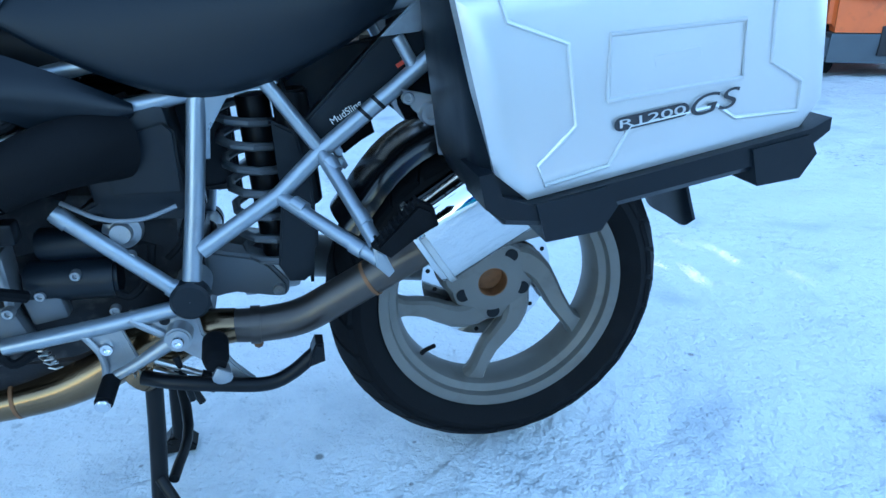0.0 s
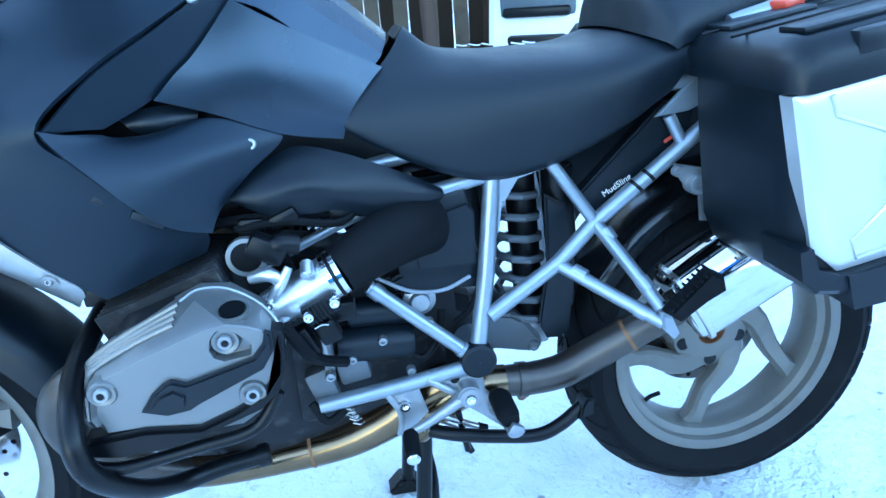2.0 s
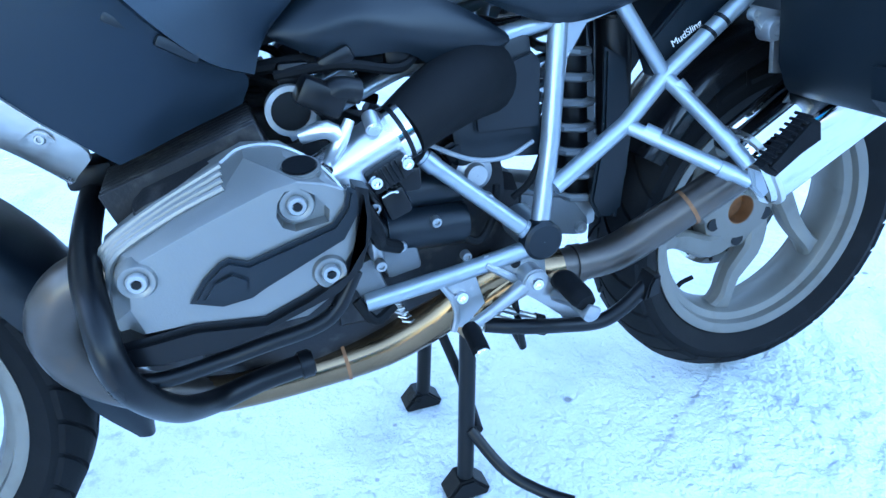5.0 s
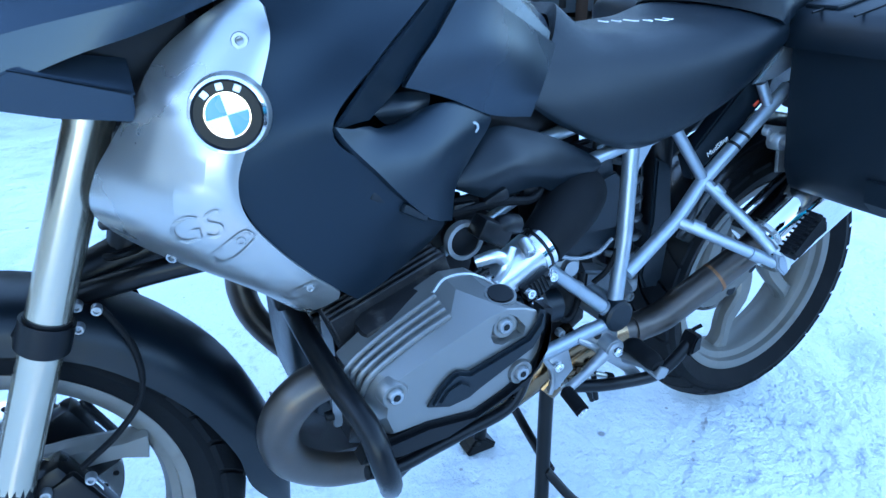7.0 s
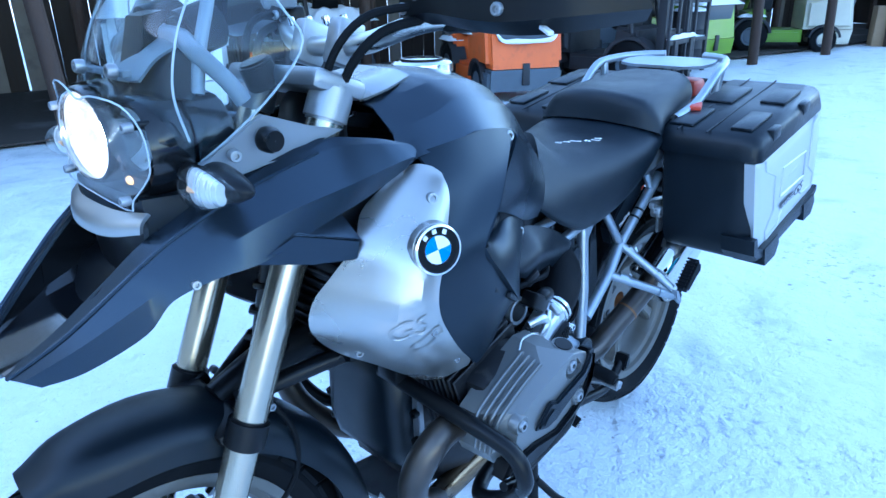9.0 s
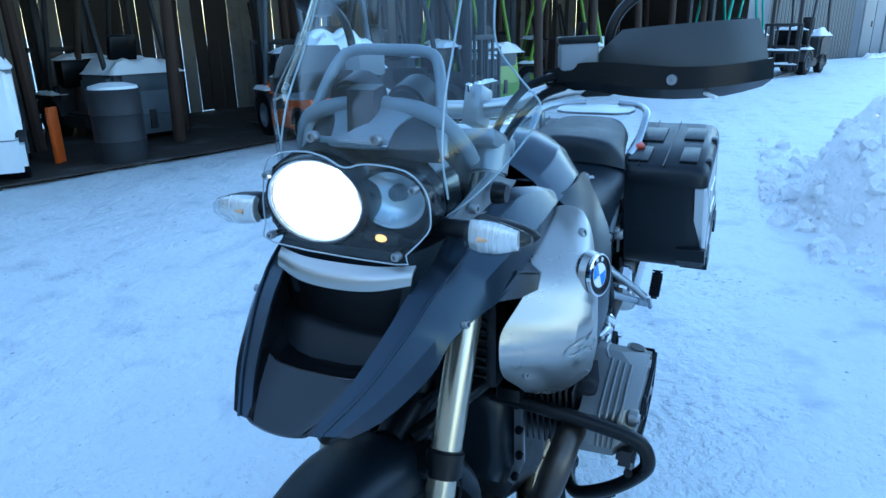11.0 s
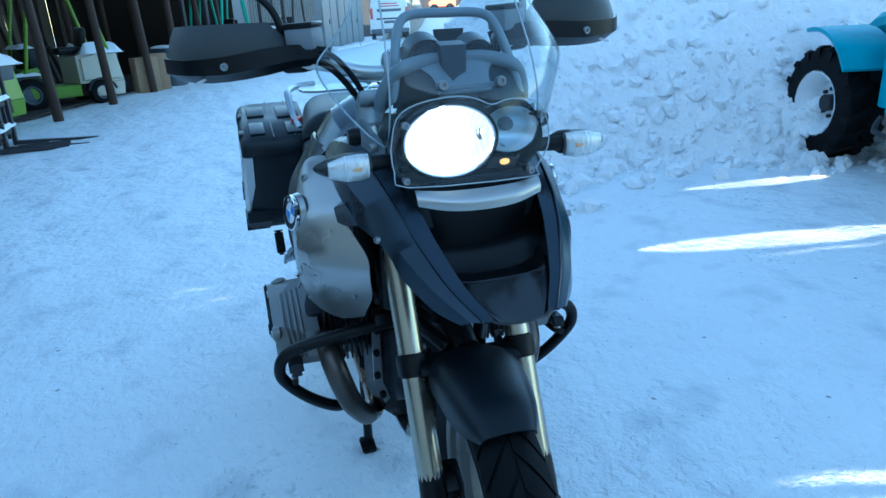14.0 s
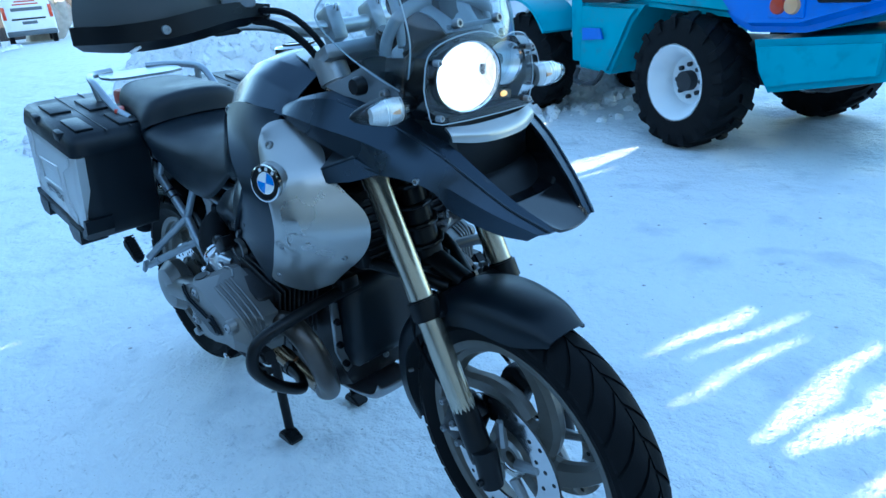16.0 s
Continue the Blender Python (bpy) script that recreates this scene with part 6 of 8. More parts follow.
for y, dr in ((-0.068, -0.05), (-0.062, -0.015), (-0.042, 0.006), (0, 0.014), (0.042, 0.006), (0.062, -0.015), (0.068, -0.05)):
    line = []
    for a, ex, nar in ((112, 0.016, 0.55), (100, 0.02, 0.85), (80, 0.024, 1.0), (55, 0.028, 1.0), (30, 0.034, 1.0), (8, 0.044, 0.95), (-6, 0.055, 0.7), (-18, 0.075, 0.22)):
        r = 0.333 + ex + dr * (1.0 if -10 < a < 108 else 0.3)
        line.append(AX_F + Vector((r * math.cos(radians(a)), y * nar * (1.28 if a > 20 else 1.05), r * math.sin(radians(a)))))
    rows.append(line)
fd = fpart("front_fender", surf(rows, 0.004), PLASTIC, None, "matt black front mudguard")
for sg in (1, -1):
    fpart("fender_bracket", box((-1.33, sg * 0.072, 0.64), (0.06, 0.012, 0.06), 0.006, (0, -20, 0)), BLACK, fd)
    for dx, dz in ((0.025, 0.02), (0.0, 0.0), (0.005, 0.03)):
        fpart("fender_bolt", bolt((-1.30 + dx, sg * 0.08, 0.64 + dz), (0, sg, 0), 0.007), ALU, fd)
    fpart("fender_rivet", bolt((-1.135, sg * 0.042, 0.39), (0.3, sg, 0.1), 0.005), ALU, fd)

# beak
BEAK = [
    [(-1.598, -0.042, 0.852), (-1.597, -0.06, 0.853), (-1.588, -0.078, 0.852), (-1.572, -0.088, 0.842)],
    [(-1.545, -0.072, 0.895), (-1.54, -0.095, 0.895), (-1.53, -0.117, 0.888), (-1.53, -0.119, 0.856)],
    [(-1.48, -0.094, 0.95), (-1.475, -0.122, 0.948), (-1.46, -0.148, 0.93), (-1.467, -0.150, 0.890)],
    [(-1.448, -0.101, 0.976), (-1.443, -0.131, 0.972), (-1.428, -0.159, 0.948), (-1.437, -0.164, 0.926)],
    [(-1.41, -0.108, 1.0), (-1.405, -0.14, 0.995), (-1.39, -0.169, 0.967), (-1.385, -0.181, 0.943)],
]
BEAK += [
    [(-1.32, -0.122, 1.045), (-1.315, -0.155, 1.035), (-1.305, -0.19, 1.0), (-1.325, -0.195, 0.951)],
    [(-1.22, -0.15, 1.078), (-1.215, -0.172, 1.065), (-1.20, -0.205, 1.02), (-1.234, -0.206, 0.981)],
    [(-1.13, -0.176, 1.07), (-1.125, -0.188, 1.063), (-1.10, -0.207, 1.035), (-1.165, -0.207, 0.998)],
    [(-1.065, -0.188, 1.052), (-1.06, -0.193, 1.047), (-1.055, -0.20, 1.035), (-1.09, -0.205, 1.022)],
]
shell("beak_side", BEAK, PAINT, "graphite painted beak side", 0.005, None, 5, 1, 20)
for sg in (1, -1):
    part("beak_crease", tube([Vector((r[1][0], sg * r[1][1], r[1][2])) + Vector((-0.001, -sg * 0.0005, 0.0005)) for r in BEAK[:7]], 0.0028, 6, 5), PAINT, bike)
part("beak_center", surf(full([
    [(-1.605, 0, 0.848), (-1.604, -0.02, 0.849), (-1.601, -0.036, 0.851), (-1.598, -0.044, 0.855)],
    [(-1.558, 0, 0.865), (-1.556, -0.038, 0.866), (-1.55, -0.064, 0.871), (-1.545, -0.072, 0.888)],
    [(-1.512, 0, 0.882), (-1.51, -0.05, 0.883), (-1.503, -0.083, 0.892), (-1.497, -0.09, 0.932)],
    [(-1.506, 0, 0.883), (-1.504, -0.052, 0.884), (-1.497, -0.086, 0.895), (-1.49, -0.092, 0.94)],
    [(-1.43, 0, 0.887), (-1.428, -0.062, 0.892), (-1.418, -0.104, 0.918), (-1.41, -0.109, 0.998)],
]), 0.005, 2, 2), BEAKBLACK, bike, "satin black centre of the beak", 20)
part("beak_throat", surf(full([[(-1.436, 0, 0.99), (-1.43, -0.06, 0.992), (-1.412, -0.107, 1.0)], [(-1.425, 0, 0.905), (-1.42, -0.06, 0.908), (-1.41, -0.104, 0.925)]]), 0.005), BLACK, bike, "dark throat under the silver strip")
part("beak_strip", surf(full([[(-1.437, 0, 1.012), (-1.434, -0.06, 1.013), (-1.42, -0.108, 1.017)], [(-1.452, 0, 0.999), (-1.448, -0.058, 1.001), (-1.43, -0.107, 1.007)], [(-1.455, 0, 0.984), (-1.45, -0.055, 0.987), (-1.432, -0.105, 0.996)]]), 0.005), PANELSILVER, bike, "silver strip under the headlamp")
part("beak_under", surf(full([[(-1.57, 0, 0.846), (-1.565, -0.04, 0.847), (-1.555, -0.08, 0.85)], [(-1.47, 0, 0.888), (-1.47, -0.08, 0.89), (-1.465, -0.14, 0.896)], [(-1.42, 0, 0.925), (-1.42, -0.08, 0.928), (-1.41, -0.16, 0.938)], [(-1.25, 0, 0.95), (-1.25, -0.10, 0.95), (-1.25, -0.19, 0.952)]]), 0.004, 4, 3), BLACK, bike)
part("beak_neck", skin([[Vector((x, y, z)) for y, z in ((-0.118 * k, 1.0), (-0.112 * k, 1.035), (0.112 * k, 1.035), (0.118 * k, 1.0), (0.10 * k, 0.955), (-0.10 * k, 0.955))] for x, k in ((-1.425, 0.9), (-1.38, 1.0), (-1.30, 1.05), (-1.22, 1.0))]), PLASTIC, bike, "black infill under the headlamp")
for sg in (1, -1):
    M = Matrix.Diagonal((1, sg, 1, 1))
    part("beak_fin", turn(prism([(-1.345, -0.190, 0.950), (-1.285, -0.203, 0.976), (-1.188, -0.213, 0.943), (-1.190, -0.208, 0.914), (-1.261, -0.203, 0.927)], (0, 0.006, 0), 0.002), M), PAINT, bike, "graphite lower fin of the beak")
    part("fin_facet", turn(prism([(-1.287, -0.203, 0.977), (-1.232, -0.188, 0.983), (-1.185, -0.172, 0.972), (-1.186, -0.213, 0.944)], (0, 0.003, -0.004), 0.001), M), PAINT, bike, "sloping facet under the air inlet")
for sg in (1, -1):
    M = Matrix.Diagonal((1, sg, 1, 1))
    part("beak_bolt", turn(bolt((-1.409, -0.172, 0.941), (-0.25, -1, 0.2), 0.006), M), ALU, bike)

# black sheet stands for the shade in the notch above the fin
shell("inlet_shade", [[(-1.25, -0.178, 0.99), (-1.25, -0.178, 0.975)], [(-1.19, -0.178, 1.0), (-1.19, -0.17, 0.95)], [(-1.12, -0.178, 1.02), (-1.13, -0.17, 0.95)]], BLACK, "black sheet put in for the shade inside the air inlet", 0.004)

# headlamp
LAMPSHAPE = [(0.141, 1.087), (0.129, 1.136), (0.096, 1.158), (0.041, 1.166), (0.006, 1.160), (-0.02, 1.149), (-0.051, 1.155), (-0.10, 1.147), (-0.124, 1.121), (-0.130, 1.088), (-0.126, 1.066), (-0.10, 1.037), (-0.087, 1.024), (0.118, 1.027), (0.138, 1.052)]
hl = part("headlamp_housing", prism([(-1.30, y * 0.97, 1.09 + (z - 1.09) * 0.95) for y, z in LAMPSHAPE], (-0.064, 0, 0), 0.008), GLOSSBLACK, bike, "black double headlamp housing")


def oval(c, ry, rz, x0, rings, cap=True):
    return skin([[Vector((x0 + dx, c[0] + ry * s * math.cos(a), c[1] + rz * s * math.sin(a))) for a in (2 * math.pi * i / 40 for i in range(40))] for dx, s in rings], cap=cap)


LOW, HIGH = (0.045, 1.094), (-0.066, 1.101)
part("housing_rim", skin([[Vector((x, y * k, 1.09 + (z - 1.09) * k)) for y, z in LAMPSHAPE] for x, k in ((-1.362, 0.97), (-1.40, 0.965), (-1.412, 0.945), (-1.406, 0.93), (-1.37, 0.93))], cap=False), GLOSSBLACK, hl, "black rim of the lamp housing")
part("lamp_ring", oval(LOW, 0.0745, 0.0555, -1.407, ((0.03, 1.12), (0, 1.16), (-0.014, 1.14), (-0.019, 1.09), (-0.017, 1.04)), False), GLOSSBLACK, hl, "gloss black lamp surround")
part("main_reflector", oval(LOW, 0.0745, 0.0555, -1.42, ((0, 1.05), (-0.006, 1.04), (-0.005, 1.0), (-0.002, 0.985)), False), CHROME, hl, "chromed lamp bezel")
part("low_beam", oval(LOW, 0.0745, 0.0555, -1.421, [(0.05 * (1 - k * k), k) for k in (0.99, 0.93, 0.86, 0.78, 0.69, 0.59, 0.48, 0.36, 0.23, 0.1, 0.01)], False), LAMPBOWL, hl, "low-beam reflector, striped glow put in for the bulb's reflection", 60)
part("bulb", oval(LOW, 0.02, 0.018, -1.396, ((0.008, 0.3), (0.005, 0.8), (0.0, 1.0), (-0.005, 0.8), (-0.008, 0.3))), BULB, hl, "glaring white bulb")
part("lamp_lens", oval(LOW, 0.0745, 0.0555, -1.425, ((0, 1.0), (-0.006, 0.93), (-0.011, 0.7), (-0.013, 0.3))), LENS, hl, "clear lamp lens")
part("second_ring", oval(HIGH, 0.049, 0.037, -1.389, ((0.03, 1.15), (0, 1.2), (-0.012, 1.16), (-0.016, 1.08), (-0.014, 1.02)), False), GLOSSBLACK, hl, "gloss black lamp surround")
part("second_reflector", oval(HIGH, 0.049, 0.037, -1.402, ((0, 1.03), (0.004, 0.95), (0.014, 0.75), (0.021, 0.42), (0.023, 0.05)), False), LAMPCHROME, hl, "unlit chromed second reflector")
part("second_ring_edge", oval(HIGH, 0.049, 0.037, -1.405, ((0, 1.0), (-0.003, 1.03), (0, 1.06)), False), CHROME, hl, "chrome edge of the second lens")
part("second_bulb", rod((-1.378, HIGH[0], HIGH[1] + 0.006), (-1.398, HIGH[0], HIGH[1] + 0.006), 0.013, 0.010, n=20, bev=0.002), DULLGREY, hl)
part("parking_reflector", box((-1.405, -0.05, 1.047), (0.012, 0.055, 0.019), 0.004, (5, 0, 0)), DARKALU, hl, "dim amber parking lamp reflector")
part("parking_lamp", oval((-0.052, 1.049), 0.009, 0.0055, -1.414, ((0, 1.0), (-0.003, 0.8), (-0.004, 0.3))), PARKING, hl, "small lit parking lamp")
gd = part("lamp_guard", prism([(-1.452 + 0.045 * (z - 1.02) + 1.7 * y * y, y, z) for y, z in LAMPSHAPE], (0.003, 0, 0), 0), LENS, hl, "clear headlamp guard")
part("guard_edge", tube([Vector((-1.4515 + 0.045 * (z - 1.02) + 1.7 * y * y, y, z)) for y, z in LAMPSHAPE + LAMPSHAPE[:1]], 0.0011, 6, 3), EDGE, hl, "bright edge of the clear guard")
for y, z in ((0.122, 1.038), (-0.088, 1.035), (-0.112, 1.124), (0.118, 1.126)):
    part("guard_screw", bolt((-1.452 + 1.7 * y * y, y, z), (-1, 0, 0), 0.006), ALU, hl)
    part("guard_spacer", rod((-1.45 + 1.7 * y * y, y, z), (-1.39, y * 0.95, z), 0.005, n=10), BLACK, hl)
for sg in (1, -1):
    M = Matrix.Diagonal((1, sg, 1, 1))
    ts = part("turn_signal", turn(skin([[Vector((-1.379 + dx, y, 1.062)) + Vector((0.026 * s * math.cos(a), 0, 0.0215 * s * math.sin(a))) for a in (2 * math.pi * i / 20 for i in range(20))] for y, s, dx in ((-0.165, 0.6, 0.02), (-0.175, 0.95, 0.012), (-0.19, 1.0, 0.008), (-0.215, 0.93, 0.004), (-0.24, 0.66, 0.004), (-0.255, 0.36, 0.006), (-0.261, 0.08, 0.008))]), M), BLACK, bike, "clear indicator lamp with amber bulb")
    part("signal_lens", turn(skin([[Vector((-1.395 + dx, y, 1.062)) + Vector((0.026 * s * math.cos(a), 0, 0.0242 * s * math.sin(a))) for a in (2 * math.pi * i / 20 for i in range(20))] for y, s, dx in ((-0.172, 0.85, 0.005), (-0.19, 0.97, 0), (-0.215, 0.9, -0.003), (-0.24, 0.62, -0.001), (-0.256, 0.25, 0.005))]), M), LENS, ts, "ribbed clear lens")
    part("signal_reflector", turn(skin([[Vector((-1.396 + dx, y, 1.062)) + Vector((0.012 * s * math.cos(a), 0, 0.0232 * s * math.sin(a))) for a in (2 * math.pi * i / 20 for i in range(20))] for y, s, dx in ((-0.174, 0.85, 0.005), (-0.19, 0.95, 0), (-0.215, 0.88, -0.002), (-0.24, 0.55, 0.0))]), M), LENSWHITE, ts, "silvery ribbed reflector")
    part("signal_bulb", turn(rod((-1.4045, -0.188, 1.061), (-1.4045, -0.212, 1.061), 0.0048, 0.003, n=14), M), AMBER, ts)
    part("signal_stem", turn(tube([(-1.36, -0.10, 1.06), (-1.375, -0.13, 1.063), (-1.378, -0.172, 1.063)], [0.016, 0.012, 0.014], 12, 3), M), BLACK, ts)

# windscreen with its frame and instruments
WS = [(1.055, -1.395, 0.10, -1.365), (1.10, -1.418, 0.158, -1.335), (1.155, -1.415, 0.20, -1.29), (1.21, -1.39, 0.225, -1.262), (1.25, -1.37, 0.198, -1.27), (1.30, -1.34, 0.162, -1.272), (1.38, -1.30, 0.148, -1.235), (1.48, -1.24, 0.134, -1.195)]
rows = []
for z, xc, hw, xe in WS:
    rows.append([(xc + (xe - xc) * abs(f) ** 2.6, hw * f, z - 0.012 * (1 - abs(f)) * (1 if z < 1.12 else 0)) for f in (-1, -0.85, -0.66, -0.33, 0, 0.33, 0.66, 0.85, 1)])
ws = part("windscreen", surf(rows, 0.004), CLEAR, bike, "clear plastic windscreen")
for sg in (1, -1):
    edge = [(xe, sg * hw, z) for z, xc, hw, xe in WS]
    part("screen_edge", tube(edge, 0.0015, 6, 4), EDGE, ws, "bright polished screen edge")
    part("screen_edge", tube([(xc + (xe - xc) * min(1, (0.132 - 0.02 * k / 6) / hw) ** 2.6 - 0.003, sg * (0.132 - 0.02 * k / 6), z) for k, (z, xc, hw, xe) in enumerate(WS[1:])], 0.0016, 6, 4), EDGE, ws)
    part("screen_bolt", bolt((-1.411, sg * 0.049, 1.18), (-1, 0, 0.1), 0.0085), ALU, ws)
    M = Matrix.Diagonal((1, -sg, 1, 1))
    part("screen_bracket", turn(prism([(-1.36, -0.13, 1.07), (-1.29, -0.165, 1.125), (-1.22, -0.165, 1.10), (-1.16, -0.16, 1.085), (-1.22, -0.158, 1.07), (-1.32, -0.135, 1.045)], (0, 0.006, 0), 0.002), M), DASH, ws, "light grey screen bracket")
    part("screen_knob", turn(lathe([(0.0005, -0.02), (0.013, -0.02), (0.016, -0.012), (0.016, 0.0)], (-1.288, -0.167, 1.094), "Y", 20, closed=False), M), BLACK, ws, "black screen adjuster knob")
    part("bracket_bolt", turn(bolt((-1.325, -0.152, 1.078), (-0.2, -1, 0), 0.008), M), ALU, ws)
part("screen_hoop", tube([(-1.34, -0.112, 1.15), (-1.325, -0.104, 1.20), (-1.295, -0.088, 1.262), (-1.283, -0.066, 1.285), (-1.278, 0, 1.289), (-1.276, 0.064, 1.287), (-1.29, 0.088, 1.262), (-1.325, 0.104, 1.20), (-1.34, 0.112, 1.15)], 0.0082, 14), GREYTUBE, bike, "grey tubular screen hoop")
part("dash_arch", tube([(-1.295, -0.138, 1.138), (-1.31, -0.13, 1.165), (-1.332, -0.106, 1.198), (-1.325, -0.06, 1.213), (-1.318, 0.0, 1.216), (-1.325, 0.06, 1.213), (-1.332, 0.106, 1.198), (-1.322, 0.128, 1.165), (-1.318, 0.134, 1.138)], [0.0105, 0.0105, 0.0115, 0.012, 0.012, 0.012, 0.0115, 0.0105, 0.0105], 14), DASH, bike, "grey moulded arch round the dashboard")
part("dash_plate", surf(full([[(-1.388, 0, 1.165), (-1.386, -0.03, 1.165), (-1.38, -0.046, 1.165)], [(-1.36, 0, 1.192), (-1.36, -0.032, 1.192), (-1.355, -0.05, 1.19)], [(-1.33, 0, 1.212), (-1.33, -0.04, 1.211), (-1.33, -0.066, 1.206)]]), 0.004), DASH, bike, "grey dashboard plate")
part("dash_back", surf(full([[(-1.376, 0, 1.148), (-1.372, -0.06, 1.148), (-1.35, -0.118, 1.145)], [(-1.356, 0, 1.18), (-1.352, -0.06, 1.18), (-1.335, -0.108, 1.176)], [(-1.33, 0, 1.205), (-1.33, -0.06, 1.203), (-1.325, -0.095, 1.196)]]), 0.004), PLASTIC, bike, "black dashboard back")
part("dash_screw_plate", box((-1.395, 0, 1.175), (0.012, 0.11, 0.008), 0.002), DASH, bike)
part("gauge_back", prism([(-1.348, -0.014, 1.238), (-1.348, 0.031, 1.238), (-1.351, 0.029, 1.203), (-1.376, 0.016, 1.170), (-1.376, 0.002, 1.170), (-1.351, -0.012, 1.203)], (0.028, 0, 0.006), 0.004), PLASTIC, bike, "dark instrument bracket")
part("key_tag", prism([(-1.25, -0.045, 1.262), (-1.25, 0.012, 1.262), (-1.252, 0.008, 1.235), (-1.255, -0.012, 1.218), (-1.255, -0.025, 1.218), (-1.252, -0.04, 1.235)], (0.008, 0, 0), 0.002), BLACK, bike, "black switch panel behind the screen")
for y, r in ((0.045, 0.036), (-0.045, 0.031)):
    part("gauge", rod((-1.32, y, 1.212), (-1.265, y, 1.228), r, n=28, bev=0.006), BLACK, bike, "round black instrument")

# handlebar, levers, guards and mirrors
def bpart(name, bm, mat, parent=None, label=""):
    """A part of the handlebar."""
    bm.transform(Matrix.Translation((0.042, 0, 0)))
    return fpart(name, bm, mat, parent, label)


bpart("handlebar", tube([(-0.93, -0.42, 1.215), (-1.0, -0.29, 1.215), (-1.06, -0.19, 1.21), (-1.095, -0.10, 1.185), (-1.10, 0, 1.18), (-1.095, 0.10, 1.185), (-1.06, 0.19, 1.21), (-1.0, 0.29, 1.215), (-0.93, 0.42, 1.215)], [0.011, 0.012, 0.014, 0.016, 0.016, 0.016, 0.014, 0.012, 0.011], 16), STEEL, None, "silver tapered handlebar")
fpart("top_yoke", box((-1.125, 0, 1.135), (0.09, 0.27, 0.03), 0.01, (0, 20, 0)), ALU, None, "cast aluminium top yoke")
for y in (-0.05, 0.05):
    bpart("bar_clamp", box((-1.10, y, 1.185), (0.05, 0.035, 0.07), 0.008, (0, 20, 0)), ALU)
    for dx in (-0.016, 0.016):
        bpart("clamp_bolt", bolt((-1.112 + dx, y, 1.22), (-0.3, 0, 1), 0.006), CHROME)
fpart("ignition_barrel", rod((-1.17, 0, 1.13), (-1.185, 0, 1.17), 0.026, n=20, bev=0.004), BLACK)
for sg in (1, -1):
    S = Matrix.Diagonal((1, sg, 1, 1))
    bpart("grip", turn(tube([(-1.0, -0.285, 1.215), (-0.965, -0.355, 1.215), (-0.925, -0.43, 1.215)], 0.0175, 14, 4), S), RUBBER, None, "black rubber grip")
    bpart("switch_box", turn(box((-1.02, -0.235, 1.22), (0.05, 0.06, 0.05), 0.01, (0, 0, 28)), S), BLACK, None, "black switch housing")
    bpart("lever", turn(tube([(-1.06, -0.225, 1.225), (-1.04, -0.30, 1.215), (-1.0, -0.40, 1.205)], 0.008, 10), S), BLACK)
    bpart("fluid_reservoir", turn(box((-1.055, -0.215, 1.262), (0.06, 0.062, 0.045), 0.008, (0, 0, 24)), S), DASH, None, "pale brake fluid reservoir")
    bpart("reservoir_lid", turn(box((-1.055, -0.215, 1.288), (0.064, 0.066, 0.012), 0.004, (0, 0, 24)), S), BLACK)
    hg = bpart("hand_guard", turn(surf([
        [(-1.055, -0.235, 1.245), (-1.085, -0.30, 1.245), (-1.095, -0.375, 1.24), (-1.065, -0.45, 1.24), (-0.99, -0.495, 1.245)],
        [(-1.06, -0.255, 1.27), (-1.085, -0.31, 1.272), (-1.09, -0.375, 1.272), (-1.055, -0.445, 1.272), (-0.985, -0.488, 1.275)],
        [(-1.045, -0.285, 1.30), (-1.065, -0.33, 1.302), (-1.065, -0.38, 1.304), (-1.03, -0.44, 1.306), (-0.97, -0.475, 1.306)]], 0.005, 1, 2), S), GUARDGREY, None, "dark grey plastic hand guard")
    bpart("guard_base", turn(surf([
        [(-1.075, -0.165, 1.24), (-1.08, -0.235, 1.252), (-1.092, -0.30, 1.25), (-1.098, -0.375, 1.243), (-1.07, -0.45, 1.243), (-0.99, -0.498, 1.248)],
        [(-1.078, -0.17, 1.222), (-1.085, -0.235, 1.226), (-1.10, -0.30, 1.22), (-1.102, -0.375, 1.213), (-1.07, -0.45, 1.216), (-0.985, -0.50, 1.22)],
        [(-1.06, -0.17, 1.21), (-1.06, -0.235, 1.212), (-1.065, -0.30, 1.203), (-1.065, -0.375, 1.198), (-1.04, -0.44, 1.2), (-0.97, -0.485, 1.208)]], 0.005, 1, 2), S), BLACK, hg, "black guard base")
    bpart("guard_screw", turn(bolt((-1.104, -0.376, 1.225), (-1, -0.1, 0), 0.008), S), ALU, hg)
    bpart("guard_screw", turn(bolt((-1.083, -0.178, 1.23), (-1, 0.1, 0), 0.008), S), ALU, hg)
    bpart("guard_vent", turn(box((-1.08, -0.428, 1.2), (0.008, 0.022, 0.005), 0.001, (20, 0, -20), 1), S), WHITEINK, hg)
    mr = bpart("mirror", turn(skin([[Vector((-0.93 + dx, -0.405 + 0.068 * s * math.cos(a), 1.40 + 0.04 * s * math.sin(a))) for a in (2 * math.pi * i / 28 for i in range(28))] for dx, s in ((0.0, 0.98), (-0.01, 1.0), (-0.028, 0.85), (-0.042, 0.5), (-0.046, 0.1))]), S), BLACK, None, "black oval rear-view mirror")
    bpart("mirror_glass", turn(skin([[Vector((-0.93 + dx, -0.405 + 0.064 * s * math.cos(a), 1.40 + 0.036 * s * math.sin(a))) for a in (2 * math.pi * i / 28 for i in range(28))] for dx, s in ((0.001, 1.0), (0.003, 0.97))]), S), CHROME, mr)
